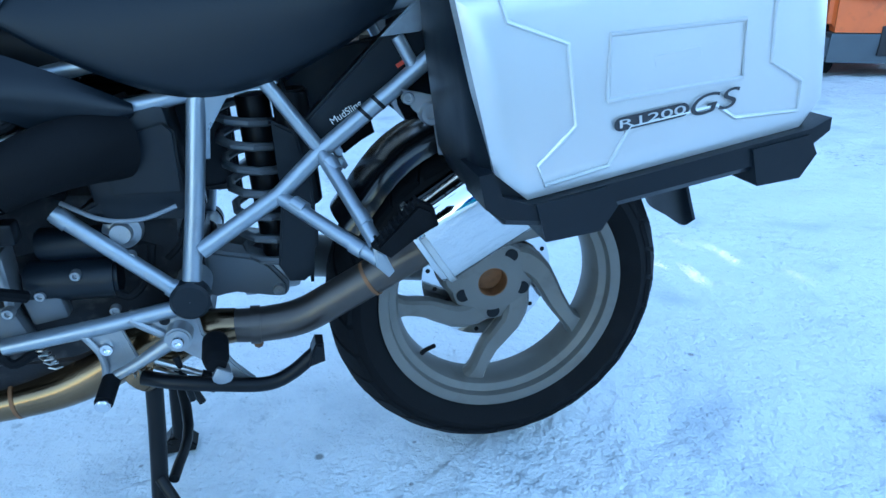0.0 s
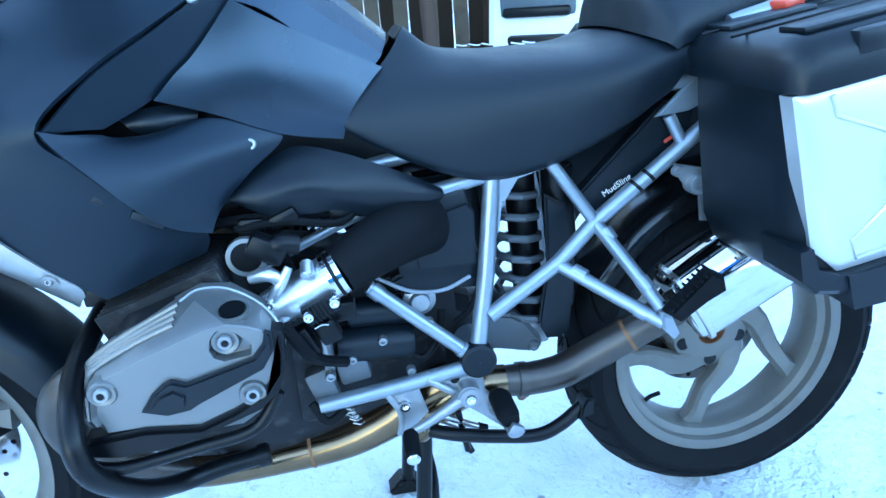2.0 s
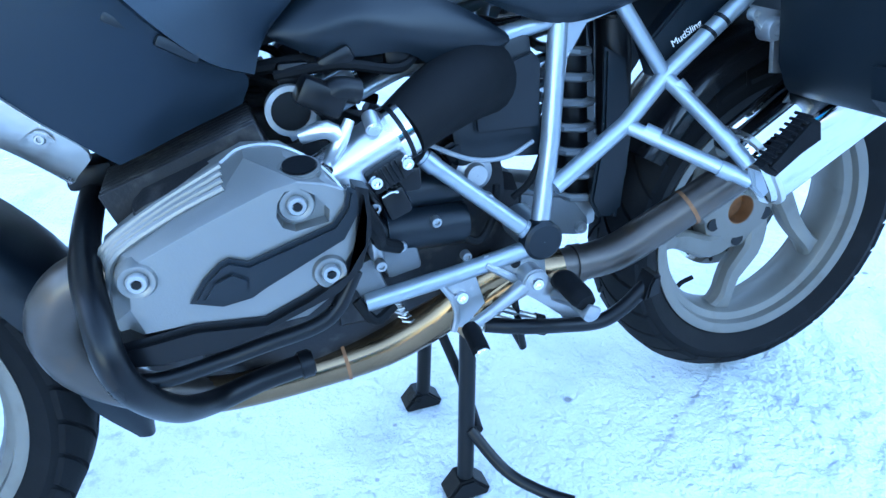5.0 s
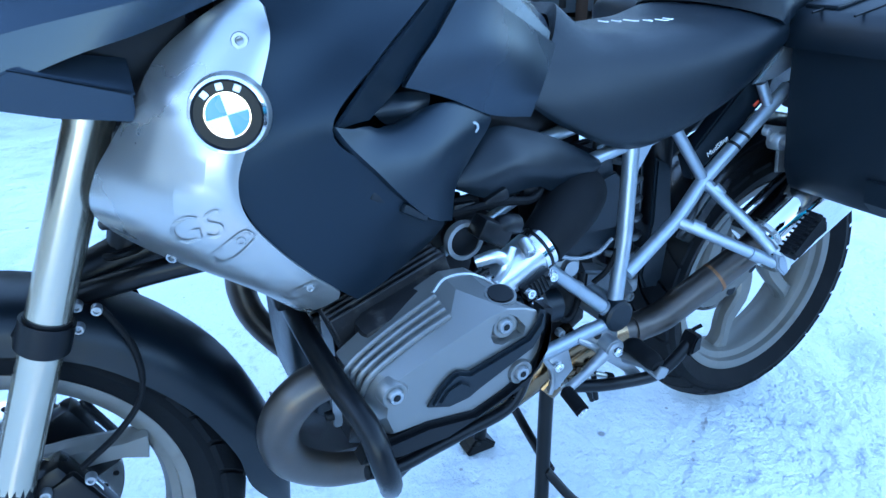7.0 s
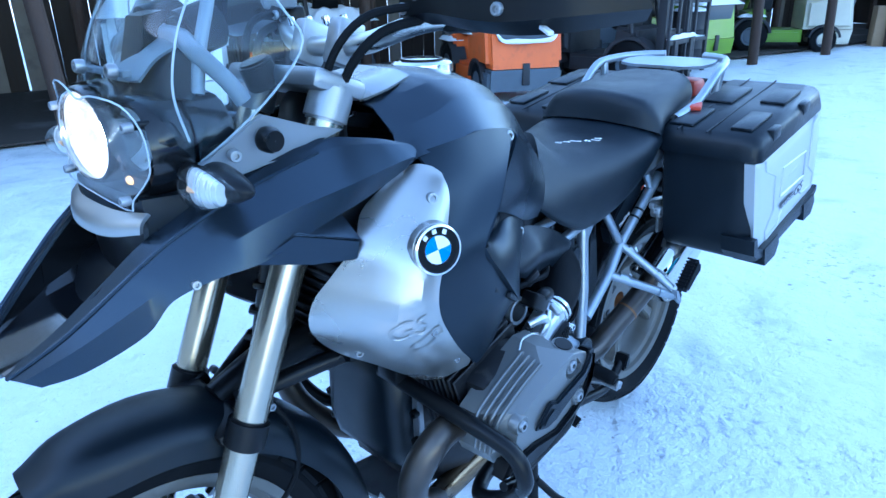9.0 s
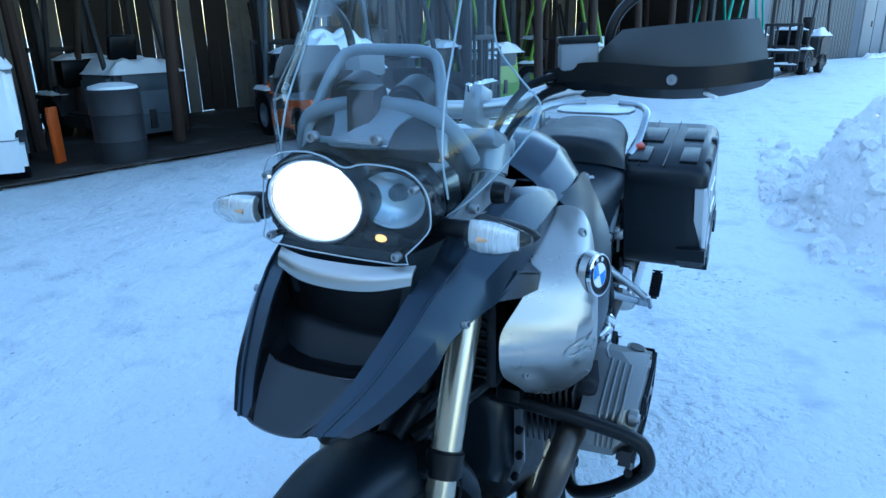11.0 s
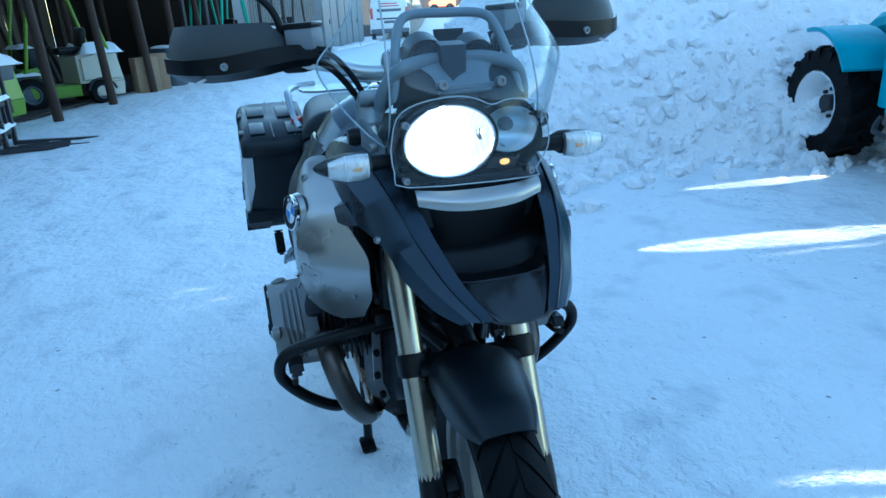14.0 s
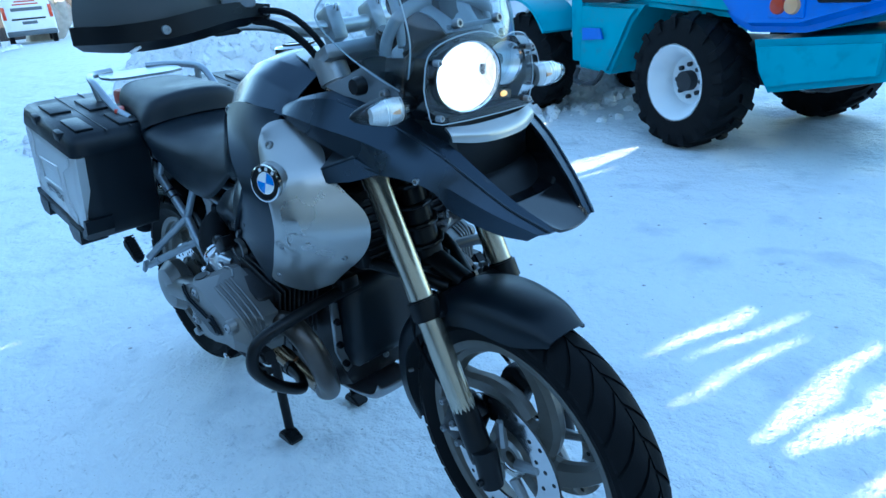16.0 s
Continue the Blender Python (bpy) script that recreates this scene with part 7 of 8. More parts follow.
    bpart("mirror_stem", turn(tube([(-1.03, -0.262, 1.24), (-1.03, -0.262, 1.30), (-1.012, -0.29, 1.345), (-0.965, -0.36, 1.385)], 0.0085, 10), S), BLACK, mr)
    bpart("cable", turn(tube([(-1.05, -0.2, 1.235), (-1.14, -0.16, 1.22), (-1.18, -0.12, 1.15), (-1.17, -0.10, 1.05), (-1.13, -0.09, 0.98)], 0.006, 8), S), RUBBER)
    bpart("cable", turn(tube([(-1.03, -0.215, 1.22), (-1.12, -0.17, 1.20), (-1.16, -0.125, 1.13), (-1.15, -0.10, 1.03)], 0.007, 8), S), RUBBER)

# ---- panniers ----
def pannier(sg, x0, yi, yo, zb, x1=0.0):
    """A hard case: black shell and lid, silver outer face with raised lines. Built for the left, turned over for the right."""
    M = Matrix.Diagonal((1, sg, 1, 1))
    root = thing("pannier", "black hard pannier with silver aluminium face on the motorcycle", "pannier", group="panniers on the motorcycle")
    L = 0.44
    def P(u, v, y):
        """u along the case, v up its face."""
        lean = 0.17
        return Vector((x0 + u - v * lean * 0.0 + u * 0.0 - 0.045 * v / 0.3, y + 0.012 * v / 0.3, zb + v + 0.16 * u))
    def ring(y, ins, top, bot):
        pts = [(0.0 + ins, bot + 0.05), (0.02 + ins, bot + ins), (0.07, bot + ins), (L - 0.08, bot + ins), (L - 0.02 - ins, bot + 0.01 + ins), (L - ins, bot + 0.06), (L - ins + 0.012, top - 0.04), (L - 0.02 - ins, top - ins), (0.04, top - ins), (0.01 + ins, top - 0.03)]
        return crom([P(u, v, y) for u, v in pts] + [P(*pts[0], y)], 3)[:-1]
    body = part("shell", turn(skin([ring(yi, 0.015, 0.285, 0.0), ring(yi - 0.01, 0.0, 0.285, 0.0), ring(yo + 0.06, 0.0, 0.285, 0.0), ring(yo + 0.03, 0.004, 0.285, 0.0), ring(yo + 0.012, 0.012, 0.285, 0.004)]), M), PLASTIC, root, "black plastic case shell")
    def lid_ring(y, ins, low):
        pts = [(-0.004 + ins, low), (L * 0.5, low), (L + 0.006 - ins, low), (L + 0.008 - ins, 0.29 - ins), (L - 0.012 - ins, 0.318 - ins), (L * 0.5, 0.32 - ins), (0.02 + ins, 0.318 - ins), (-0.002 + ins, 0.298 - ins)]
        return [P(u, v, y) for u, v in pts]
    lid = part("lid", turn(skin([lid_ring(yi + 0.002, 0.004, 0.262), lid_ring(yi - 0.012, 0.0, 0.262), lid_ring(yo + 0.045, 0.0, 0.262), lid_ring(yo + 0.018, 0.003, 0.260), lid_ring(yo + 0.004, 0.011, 0.258), lid_ring(yo - 0.003, 0.024, 0.257)]), M), PLASTIC, root, "black plastic lid with rounded edges", 50)
    # raised fields and red catch on the lid
    for u, y, du, dy in ((0.09, yi - 0.045, 0.13, 0.06), (0.28, yi - 0.055, 0.14, 0.075), (0.10, yo + 0.055, 0.13, 0.05), (0.30, yo + 0.06, 0.12, 0.06)):
        c = P(u, 0.321, y)
        part("lid_field", turn(box(c, (du, dy, 0.01), 0.004, (0, -9, 0)), M), PLASTIC, lid)
    part("lid_catch", turn(box(P(0.14, 0.33, yi - 0.03), (0.045, 0.03, 0.014), 0.005, (0, -9, 20)), M), REDPLASTIC, root, "red plastic lid catch")
    part("lid_buckle", turn(box(P(0.30, 0.30, yo + 0.004), (0.05, 0.02, 0.03), 0.006, (0, -9, 0)), M), PLASTIC, root)
    part("lid_buckle", turn(box(P(0.10, 0.30, yo + 0.004), (0.05, 0.02, 0.03), 0.006, (0, -9, 0)), M), PLASTIC, root)
    for y in (yi - 0.05, yi - 0.12):
        part("lid_groove", turn(rod(P(0.0, 0.3195, y), P(L, 0.3195, y), 0.002, n=6), M), BLACK, lid)
    # silver face
    def fr(y, ins):
        pts = [(0.015 + ins, 0.065), (0.05, 0.025 + ins), (L - 0.03, 0.03 + ins), (L - ins, 0.06), (L + 0.006 - ins, 0.255 - ins), (0.0 + ins, 0.257 - ins)]
        return [P(u, v, y) for u, v in pts]
    face = part("face", turn(skin([fr(yo + 0.03, 0), fr(yo + 0.006, 0.0), fr(yo, 0.012), fr(yo - 0.001, 0.03)]), M), CASESILVER, root, "silver aluminium case face")
    yy = yo - 0.002
    def line(pts, r=0.0028):
        part("face_line", turn(tube([P(u, v, yy) for u, v in pts], r, 6, 1), M), CASESILVER, face)
    line([(0.045, 0.25), (0.05, 0.225), (0.115, 0.19), (0.115, 0.10), (0.065, 0.065), (0.07, 0.04), (0.15, 0.045), (0.18, 0.085), (0.29, 0.085), (0.315, 0.065), (0.40, 0.055), (0.405, 0.09), (0.365, 0.12), (0.375, 0.235), (0.40, 0.25)])
    line([(0.155, 0.12), (0.325, 0.11), (0.33, 0.175), (0.165, 0.19), (0.155, 0.12)], 0.003)
    part("face_relief", turn(box(P(0.245, 0.15, yo - 0.0005), (0.06, 0.002, 0.014), 0.001, (0, -9, 0), 1), M), CASESILVER, face)
    # lettering
    rot = pose(0, 0, 0, 90, -9, 0) if sg > 0 else pose(0, 0, 0, 90, 9, 180)
    a, b = P(0.207, 0.090, yo - 0.0045), P(0.281, 0.089, yo - 0.005)
    if sg < 0:
        a, b = M @ P(0.270, 0.090, yo - 0.0045), M @ P(0.196, 0.089, yo - 0.005)
    plate = [Vector((math.copysign(0.039, c) + 0.009 * math.cos(w), 0.0082 * math.sin(w), 0)) for w, c in ((2 * math.pi * i / 24 + 0.01, math.cos(2 * math.pi * i / 24 + 0.01)) for i in range(24))]
    bm = bmesh.new()
    bm.faces.new([bm.verts.new(v) for v in plate])
    bm.transform(Matrix.Translation(a) @ rot)
    part("letter_plate", bm, DECAL, face, "dark plate behind the model number")
    text("case_lettering", "R1200", Matrix.Translation(a + Vector((0, -0.0008 * sg, 0))) @ rot @ Matrix.Diagonal((2.5, 1, 1, 1)), 0.0135, CASESILVER, face, "silver model number on the dark plate")
    text("case_lettering", "GS", Matrix.Translation(b) @ rot @ Matrix.Diagonal((1.6, 1, 1, 1)), 0.034, DECAL, face, "black model lettering", shear=0.3)
    # bumper strip underneath
    def band(y, a, b):
        pts = [(-0.006, 0.07), (-0.004, 0.03), (0.018, 0.0 + a), (0.06, -0.012 + a), (L - 0.07, -0.012 + a), (L - 0.02, -0.004 + a), (L + 0.006, 0.02), (L + 0.008, 0.036), (L - 0.02, 0.03 + b), (0.05, 0.024 + b), (0.018, 0.04), (0.012, 0.07)]
        return [P(u, v, y) for u, v in pts]
    part("bumper", turn(skin([band(yo + 0.075, 0.004, 0.0), band(yo + 0.014, 0.0, 0.0), band(yo + 0.002, 0.004, 0.0), band(yo - 0.005, 0.012, -0.002)]), M), PLASTIC, root, "black plastic bumper edge", 30)
    for u0, u1 in ((0.055, 0.155), (0.335, 0.425)):
        part("bumper_rib", turn(skin([[P(u, v, y) for u, v in ((u0, 0.022), (u0 + 0.006, -0.026), (u1 - 0.024, -0.03), (u1, -0.004), (u1 - 0.01, 0.022))] for y in (yo + 0.07, yo - 0.004, yo - 0.009)]), M), PLASTIC, root)
    part("mount", turn(box(P(0.1, 0.15, yi + 0.02), (0.1, 0.05, 0.05), 0.01), M), BLACK, root)
    return root


pannier(1, -0.135, -0.165, -0.405, 0.615)
pannier(-1, -0.135, -0.15, -0.375, 0.615)


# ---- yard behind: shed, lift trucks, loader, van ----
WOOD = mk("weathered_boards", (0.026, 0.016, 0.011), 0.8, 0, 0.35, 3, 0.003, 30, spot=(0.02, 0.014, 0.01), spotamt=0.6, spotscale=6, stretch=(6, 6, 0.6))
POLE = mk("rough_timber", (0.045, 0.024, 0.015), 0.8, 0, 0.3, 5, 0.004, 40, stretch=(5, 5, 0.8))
PALEBOARD = mk("pale_sheeting", (0.17, 0.145, 0.12), 0.7, 0, 0.25, 2, 0.002, 30, spot=(0.07, 0.055, 0.045), spotamt=0.5, spotscale=5)
ORANGE = mk("orange_paint", (0.75, 0.13, 0.02), 0.4, 0, 0.12, 5, 0.0005, 120, spot=(0.35, 0.07, 0.02), spotamt=0.3, spotscale=12)
GREYTRUCK = mk("slate_paint", (0.09, 0.11, 0.13), 0.5, 0, 0.15, 5, 0.0005, 100)
WHITETRUCK = mk("white_paint", (0.75, 0.77, 0.78), 0.4, 0, 0.08, 3, 0.0005, 100, spot=(0.5, 0.5, 0.5), spotamt=0.3, spotscale=6)
LIME = mk("lime_paint", (0.15, 0.28, 0.012), 0.4, 0, 0.1, 4)
CREAM = mk("cream_paint", (0.6, 0.55, 0.42), 0.5, 0, 0.1, 4)
GREENTRUCK = mk("green_paint", (0.02, 0.3, 0.2), 0.45, 0, 0.12, 4)
TEAL = mk("teal_paint", (0.015, 0.33, 0.42), 0.38, 0, 0.15, 4, 0.0005, 120, spot=(0.03, 0.16, 0.2), spotamt=0.45, spotscale=9)
BLUE = mk("blue_paint", (0.02, 0.16, 0.62), 0.35, 0, 0.1, 4, 0.0005, 120, spot=(0.02, 0.08, 0.3), spotamt=0.3, spotscale=10)
IRON = mk("dark_iron", (0.03, 0.03, 0.033), 0.6, 0.3, 0.25, 8, 0.001, 90)
CAPSNOW = mk("lying_snow", (0.85, 0.87, 0.9), 0.6, 0, 0.04, 5, 0.006, 40)
CARTON = mk("cardboard", (0.33, 0.22, 0.13), 0.8, 0, 0.15, 6)
TIN = mk("corrugated_sheet", (0.07, 0.078, 0.088), 0.5, 0.3, 0.15, 3, 0.001, 60)
PALEDOOR = mk("pale_garage_paint", (0.16, 0.18, 0.2), 0.5, 0.1, 0.2, 0.8, 0.002, 3)
DARKFLOOR = mk("dark_shed_floor", (0.03, 0.024, 0.02), 0.9, 0, 0.4, 2, 0.01, 20, spot=(0.2, 0.2, 0.21), spotamt=0.4, spotscale=1.5)
PANE = mk("dark_glass", (0.02, 0.025, 0.03), 0.08, 0, 0.02)
TAILRED = mk("red_lens", (0.5, 0.05, 0.02), 0.2)


def truck_wheel(parent, c, r, w, rimmat, lugs=0):
    ty = part("tyre", lathe([(r * 0.55, -w / 2), (r * 0.9, -w / 2), (r, -w * 0.38), (r, w * 0.38), (r * 0.9, w / 2), (r * 0.55, w / 2)], c, "Y", 36), RUBBER, parent)
    part("rim", lathe([(0.001, -w * 0.18), (r * 0.2, -w * 0.2), (r * 0.42, -w * 0.12), (r * 0.5, -w * 0.5), (r * 0.56, -w * 0.5), (r * 0.56, w * 0.5), (r * 0.5, w * 0.5), (r * 0.42, w * 0.12), (r * 0.2, w * 0.2), (0.001, w * 0.18)], c, "Y", 32, closed=False), rimmat, ty)
    return ty


def snow_cap(parent, c, s, seed=0):
    """A soft uneven layer of snow lying on a flat top."""
    n = 9
    rows = []
    for i in range(n):
        row = []
        for k in range(n):
            u, v = i / (n - 1) * 2 - 1, k / (n - 1) * 2 - 1
            e = max(0.0, 1 - max(abs(u), abs(v)) ** 6)
            row.append((c[0] + u * s[0] / 2, c[1] + v * s[1] / 2, c[2] + s[2] * e * (0.7 + 0.75 * noise.noise(Vector((u * 1.9 + seed, v * 1.9, seed))) + 0.25 * noise.noise(Vector((u * 5 + seed, v * 5, seed))))))
        rows.append(row)
    return part("snow_cap", surf(rows, 0.01, 2, 2), CAPSNOW, parent, "snow lying on top")


def lift_truck(m, label, body, weight, guard, snow=True, forks=True, marks=True):
    """A counterbalance lift truck, forks to +x."""
    t = thing("lift_truck", label, "lift truck", m, group="lift trucks in the yard")
    part("counterweight", prism([(-1.12, -0.52, 0.16), (-0.55, -0.52, 0.16), (-0.5, -0.52, 0.42), (-1.16, -0.52, 0.42)], (0, 1.04, 0), 0.04), GREYTRUCK if weight is body and body is ORANGE else weight, t)
    part("rear_body", prism([(-1.16, -0.53, 0.43), (-0.3, -0.53, 0.43), (-0.3, -0.53, 0.95), (-0.7, -0.53, 1.05), (-1.08, -0.53, 1.0)], (0, 1.06, 0), 0.07, 0, 3), weight, t)
    part("grille_recess", box((-1.118, 0, 0.87), (0.06, 0.76, 0.26), 0.03, (0, -9, 0)), GREYTRUCK, t)
    if marks:
        for i in range(6):
            part("mark_bar", box((-1.162, -0.25 + 0.1 * i, 0.88), (0.012, 0.055, 0.06), 0.004, (0, -9, 0), 1), WHITETRUCK, t)
    if marks:
        part("snow_ledge", tube([(-1.14, -0.43, 0.93), (-1.16, -0.4, 0.82), (-1.172, -0.32, 0.755), (-1.176, -0.1, 0.742), (-1.176, 0.15, 0.748), (-1.172, 0.33, 0.758), (-1.14, 0.42, 0.86)], [0.02, 0.025, 0.03, 0.024, 0.033, 0.022, 0.015], 10, 4), CAPSNOW, t, "snow left on the ledge")
        part("snow_hump", tube([(-0.74, -0.42, 1.22), (-0.72, -0.3, 1.38), (-0.7, -0.16, 1.42), (-0.73, -0.02, 1.33), (-0.7, 0.12, 1.41), (-0.72, 0.28, 1.37), (-0.75, 0.42, 1.2)], [0.05, 0.06, 0.045, 0.07, 0.045, 0.06, 0.05], 10, 4), CAPSNOW, t, "snow on the seat frame")
        snow_cap(t, (-0.3, 0.5, 0.8), (0.5, 0.14, 0.08), 8.0)
        snow_cap(t, (-0.3, -0.5, 0.8), (0.5, 0.14, 0.08), 9.0)
    part("tow_hole", box((-1.15, 0, 0.36), (0.05, 0.1, 0.26), 0.01), IRON, t)
    part("step_body", prism([(-0.3, -0.5, 0.2), (0.62, -0.5, 0.2), (0.72, -0.5, 0.75), (0.4, -0.5, 0.8), (0.35, -0.5, 0.42), (-0.3, -0.5, 0.42)], (0, 1.0, 0), 0.04), body, t)
    part("seat", box((-0.35, 0, 1.06), (0.5, 0.45, 0.14), 0.05), BLACK, t)
    part("seat_back", box((-0.62, 0, 1.28), (0.12, 0.42, 0.42), 0.05, (0, -10, 0)), BLACK, t)
    part("steering_wheel", lathe([(0.15, -0.012), (0.17, -0.012), (0.17, 0.012), (0.15, 0.012)], (0.1, 0, 1.15), "Z", 24), BLACK, t)
    part("dash", box((0.4, 0, 0.95), (0.25, 0.85, 0.4), 0.05), BLACK, t)
    for y in (-0.47, 0.47):
        part("guard_pillar", tube([(-0.95, y, 0.98), (-0.8, y, 1.6), (-0.7, y, 2.08)], 0.035, 10), guard, t)
        part("guard_pillar", tube([(0.62, y, 0.7), (0.45, y, 1.5), (0.3, y, 2.1)], 0.035, 10), guard, t)
        part("guard_rail", tube([(-0.72, y, 2.08), (0.3, y, 2.12)], 0.035, 10, 1), guard, t)
        part("mast_rail", box((0.98, y * 0.72, 1.15), (0.12, 0.09, 2.1), 0.01), IRON, t)
        if forks:
            part("fork", prism([(1.12, y * 0.6 - 0.05, 0.05), (2.15, y * 0.6 - 0.05, 0.04), (2.15, y * 0.6 - 0.05, 0.055), (1.17, y * 0.6 - 0.05, 0.1), (1.17, y * 0.6 - 0.05, 0.62), (1.12, y * 0.6 - 0.05, 0.62)], (0, 0.1, 0), 0.004), IRON, t)
            part("backrest_post", box((1.12, y * 0.95, 0.72), (0.04, 0.05, 1.15), 0.006), IRON, t)
            part("backrest_post", box((1.12, y * 0.32, 0.72), (0.04, 0.05, 1.15), 0.006), IRON, t)
    for i in range(5):
        part("guard_slat", box((-0.6 + 0.2 * i, 0, 2.11), (0.04, 0.92, 0.03), 0.006), guard, t)
    for z in (0.25, 0.6, 1.29):
        part("carriage_bar", box((1.12, 0, z), (0.05, 0.95, 0.07), 0.008), IRON, t)
    for z in (0.7, 2.1):
        part("mast_cross", box((0.98, 0, z), (0.08, 0.66, 0.08), 0.01), IRON, t)
    part("tail_lamp", box((-1.02, 0.42, 1.02), (0.06, 0.1, 0.07), 0.01), TAILRED, t)
    for x, y, r, w in ((0.62, -0.45, 0.31, 0.2), (0.62, 0.45, 0.31, 0.2), (-0.68, -0.44, 0.24, 0.17), (-0.68, 0.44, 0.24, 0.17)):
        part("arch", lathe([(r * 1.05, -0.11), (r * 1.2, -0.11), (r * 1.2, 0.11), (r * 1.05, 0.11)], (x, y, r), "Y", 20, arc=(10, 170)), IRON, t)
        truck_wheel(t, (x, y, r), r, w, GREYTRUCK)
    if snow:
        snow_cap(t, (-0.82, 0, 0.98), (0.82, 1.08, 0.5 if marks else 0.24), 1.0)
        snow_cap(t, (0.5, 0, 1.15), (0.3, 0.8, 0.08), 2.0)
        snow_cap(t, (0.63, 0.47, 0.66), (0.5, 0.24, 0.06), 3.0)
        for z in (0.64, 0.29):
            snow_cap(t, (1.13, 0, z), (0.08, 0.9, 0.04), 4.0 + z)
    return t


lift_truck(pose(5.62, 5.02, fall(5.62, 5.02), 0, 0, 58) @ Matrix.Diagonal((1.0, 0.92, 1.0, 1)), "orange lift truck with slate counterweight, snow on its back", ORANGE, ORANGE, GREYTRUCK)
lift_truck(pose(7.25, 4.3, fall(7.25, 4.3), 0, 0, -86), "dark lift truck with snowy lowered forks beside the shed", IRON, IRON, IRON, marks=False)
wt = lift_truck(pose(2.365, 7.42, fall(2.365, 7.42), 0, 0, 56) @ Matrix.Diagonal((1.1, 1.12, 1.22, 1)), "white lift truck with two dark vents, snow on its back", WHITETRUCK, WHITETRUCK, IRON, snow=True, marks=False)
for z, w in ((0.78, 0.68), (0.54, 0.6)):
    part("vent_slot", box((-1.15, 0.0, z), (0.1, w, 0.085), 0.03, (0, -7, 0)), BLACK, wt)
part("tow_plate", box((-1.168, 0, 0.3), (0.02, 0.2, 0.1), 0.01), TIN, wt)
lift_truck(pose(12.9, 3.7, fall(12.9, 3.7), 0, 0, 120), "lime green lift truck with cream counterweight under the shed roof", LIME, CREAM, LIME, marks=False)
lift_truck(pose(10.6, 5.0, fall(10.6, 5.0), 0, 0, 75), "lime green lift truck parked inside the shed", LIME, LIME, LIME, marks=False)
lift_truck(pose(18.2, 0.55, fall(18.2, 0.55), 0, 0, 150), "green lift truck at the far end of the shed", GREENTRUCK, GREENTRUCK, GREENTRUCK, marks=False)
lift_truck(pose(9.3, 6.6, fall(9.3, 6.6), 0, 0, 80), "dark lift truck deep inside the shed", IRON, GREYTRUCK, IRON, marks=False, forks=False)
lift_truck(pose(5.0, 8.3, fall(5.0, 8.3), 0, 0, 80), "dark lift truck deep inside the shed", IRON, GREYTRUCK, IRON, marks=False, forks=False)

lift_truck(pose(19.3, -1.35, fall(19.3, -1.35), 0, 0, 160), "dark lift truck before the sheet fence", IRON, IRON, IRON, marks=False)
lift_truck(pose(21.0, 0.4, fall(21.0, 0.4), 0, 0, 150), "green lift truck before the sheet fence", GREENTRUCK, IRON, GREENTRUCK, marks=False)

# shed
sd, sn = Vector((0.963, -0.27, 0)), Vector((0.27, 0.963, 0))
S0 = Vector((9.05, 3.5, 0))
shed = thing("open_shed", "long open timber shed with a board back wall and rough posts", "shed")
ang = math.degrees(math.atan2(sd.y, sd.x))
rnd = random.Random(11)


def on_shed(s, d, z):
    p = S0 + sd * s + sn * d
    return p + Vector((0, 0, z + fall(p.x, p.y)))


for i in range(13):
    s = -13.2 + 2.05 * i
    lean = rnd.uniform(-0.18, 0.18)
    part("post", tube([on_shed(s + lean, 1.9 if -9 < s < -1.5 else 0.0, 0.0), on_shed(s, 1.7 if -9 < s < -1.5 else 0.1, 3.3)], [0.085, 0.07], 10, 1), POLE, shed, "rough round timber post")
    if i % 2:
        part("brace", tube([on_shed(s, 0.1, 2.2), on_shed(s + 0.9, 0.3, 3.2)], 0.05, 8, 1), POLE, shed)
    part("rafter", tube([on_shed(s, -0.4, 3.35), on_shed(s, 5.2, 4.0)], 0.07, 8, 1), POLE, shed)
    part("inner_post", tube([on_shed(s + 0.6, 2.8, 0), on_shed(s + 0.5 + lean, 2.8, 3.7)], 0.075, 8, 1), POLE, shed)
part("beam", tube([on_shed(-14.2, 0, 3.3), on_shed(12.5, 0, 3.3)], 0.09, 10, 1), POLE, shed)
part("roof", box(on_shed(-0.8, 2.4, 3.82), (27.4, 6.2, 0.06), 0.0, (7, 0, ang)), TIN, shed, "corrugated roof sheeting")
snow_roof = part("roof_snow", box(on_shed(-0.8, 2.4, 3.95), (27.4, 6.2, 0.16), 0.05, (7, 0, ang)), CAPSNOW, shed, "snow on the shed roof")
plank = None
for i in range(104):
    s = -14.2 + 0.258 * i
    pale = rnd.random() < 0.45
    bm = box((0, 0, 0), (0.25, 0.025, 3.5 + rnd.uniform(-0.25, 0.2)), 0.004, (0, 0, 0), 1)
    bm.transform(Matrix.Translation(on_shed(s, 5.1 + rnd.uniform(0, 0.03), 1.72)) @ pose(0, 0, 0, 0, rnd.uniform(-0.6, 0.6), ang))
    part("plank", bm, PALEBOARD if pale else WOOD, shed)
# dark sheet laid over the snow to deepen the shade inside the shed
part("floor", surf([[on_shed(-14.1 + 2.66 * i, d, 0.035) for d in (0.7, 2.0, 3.5, 5.2)] for i in range(11)], 0.02, 1, 1), DARKFLOOR, shed, "dark floor sheet added to deepen the shade under the roof")
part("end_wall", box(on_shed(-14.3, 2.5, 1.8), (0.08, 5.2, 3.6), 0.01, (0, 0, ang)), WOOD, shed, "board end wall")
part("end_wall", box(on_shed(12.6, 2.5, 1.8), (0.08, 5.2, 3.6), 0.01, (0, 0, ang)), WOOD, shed)
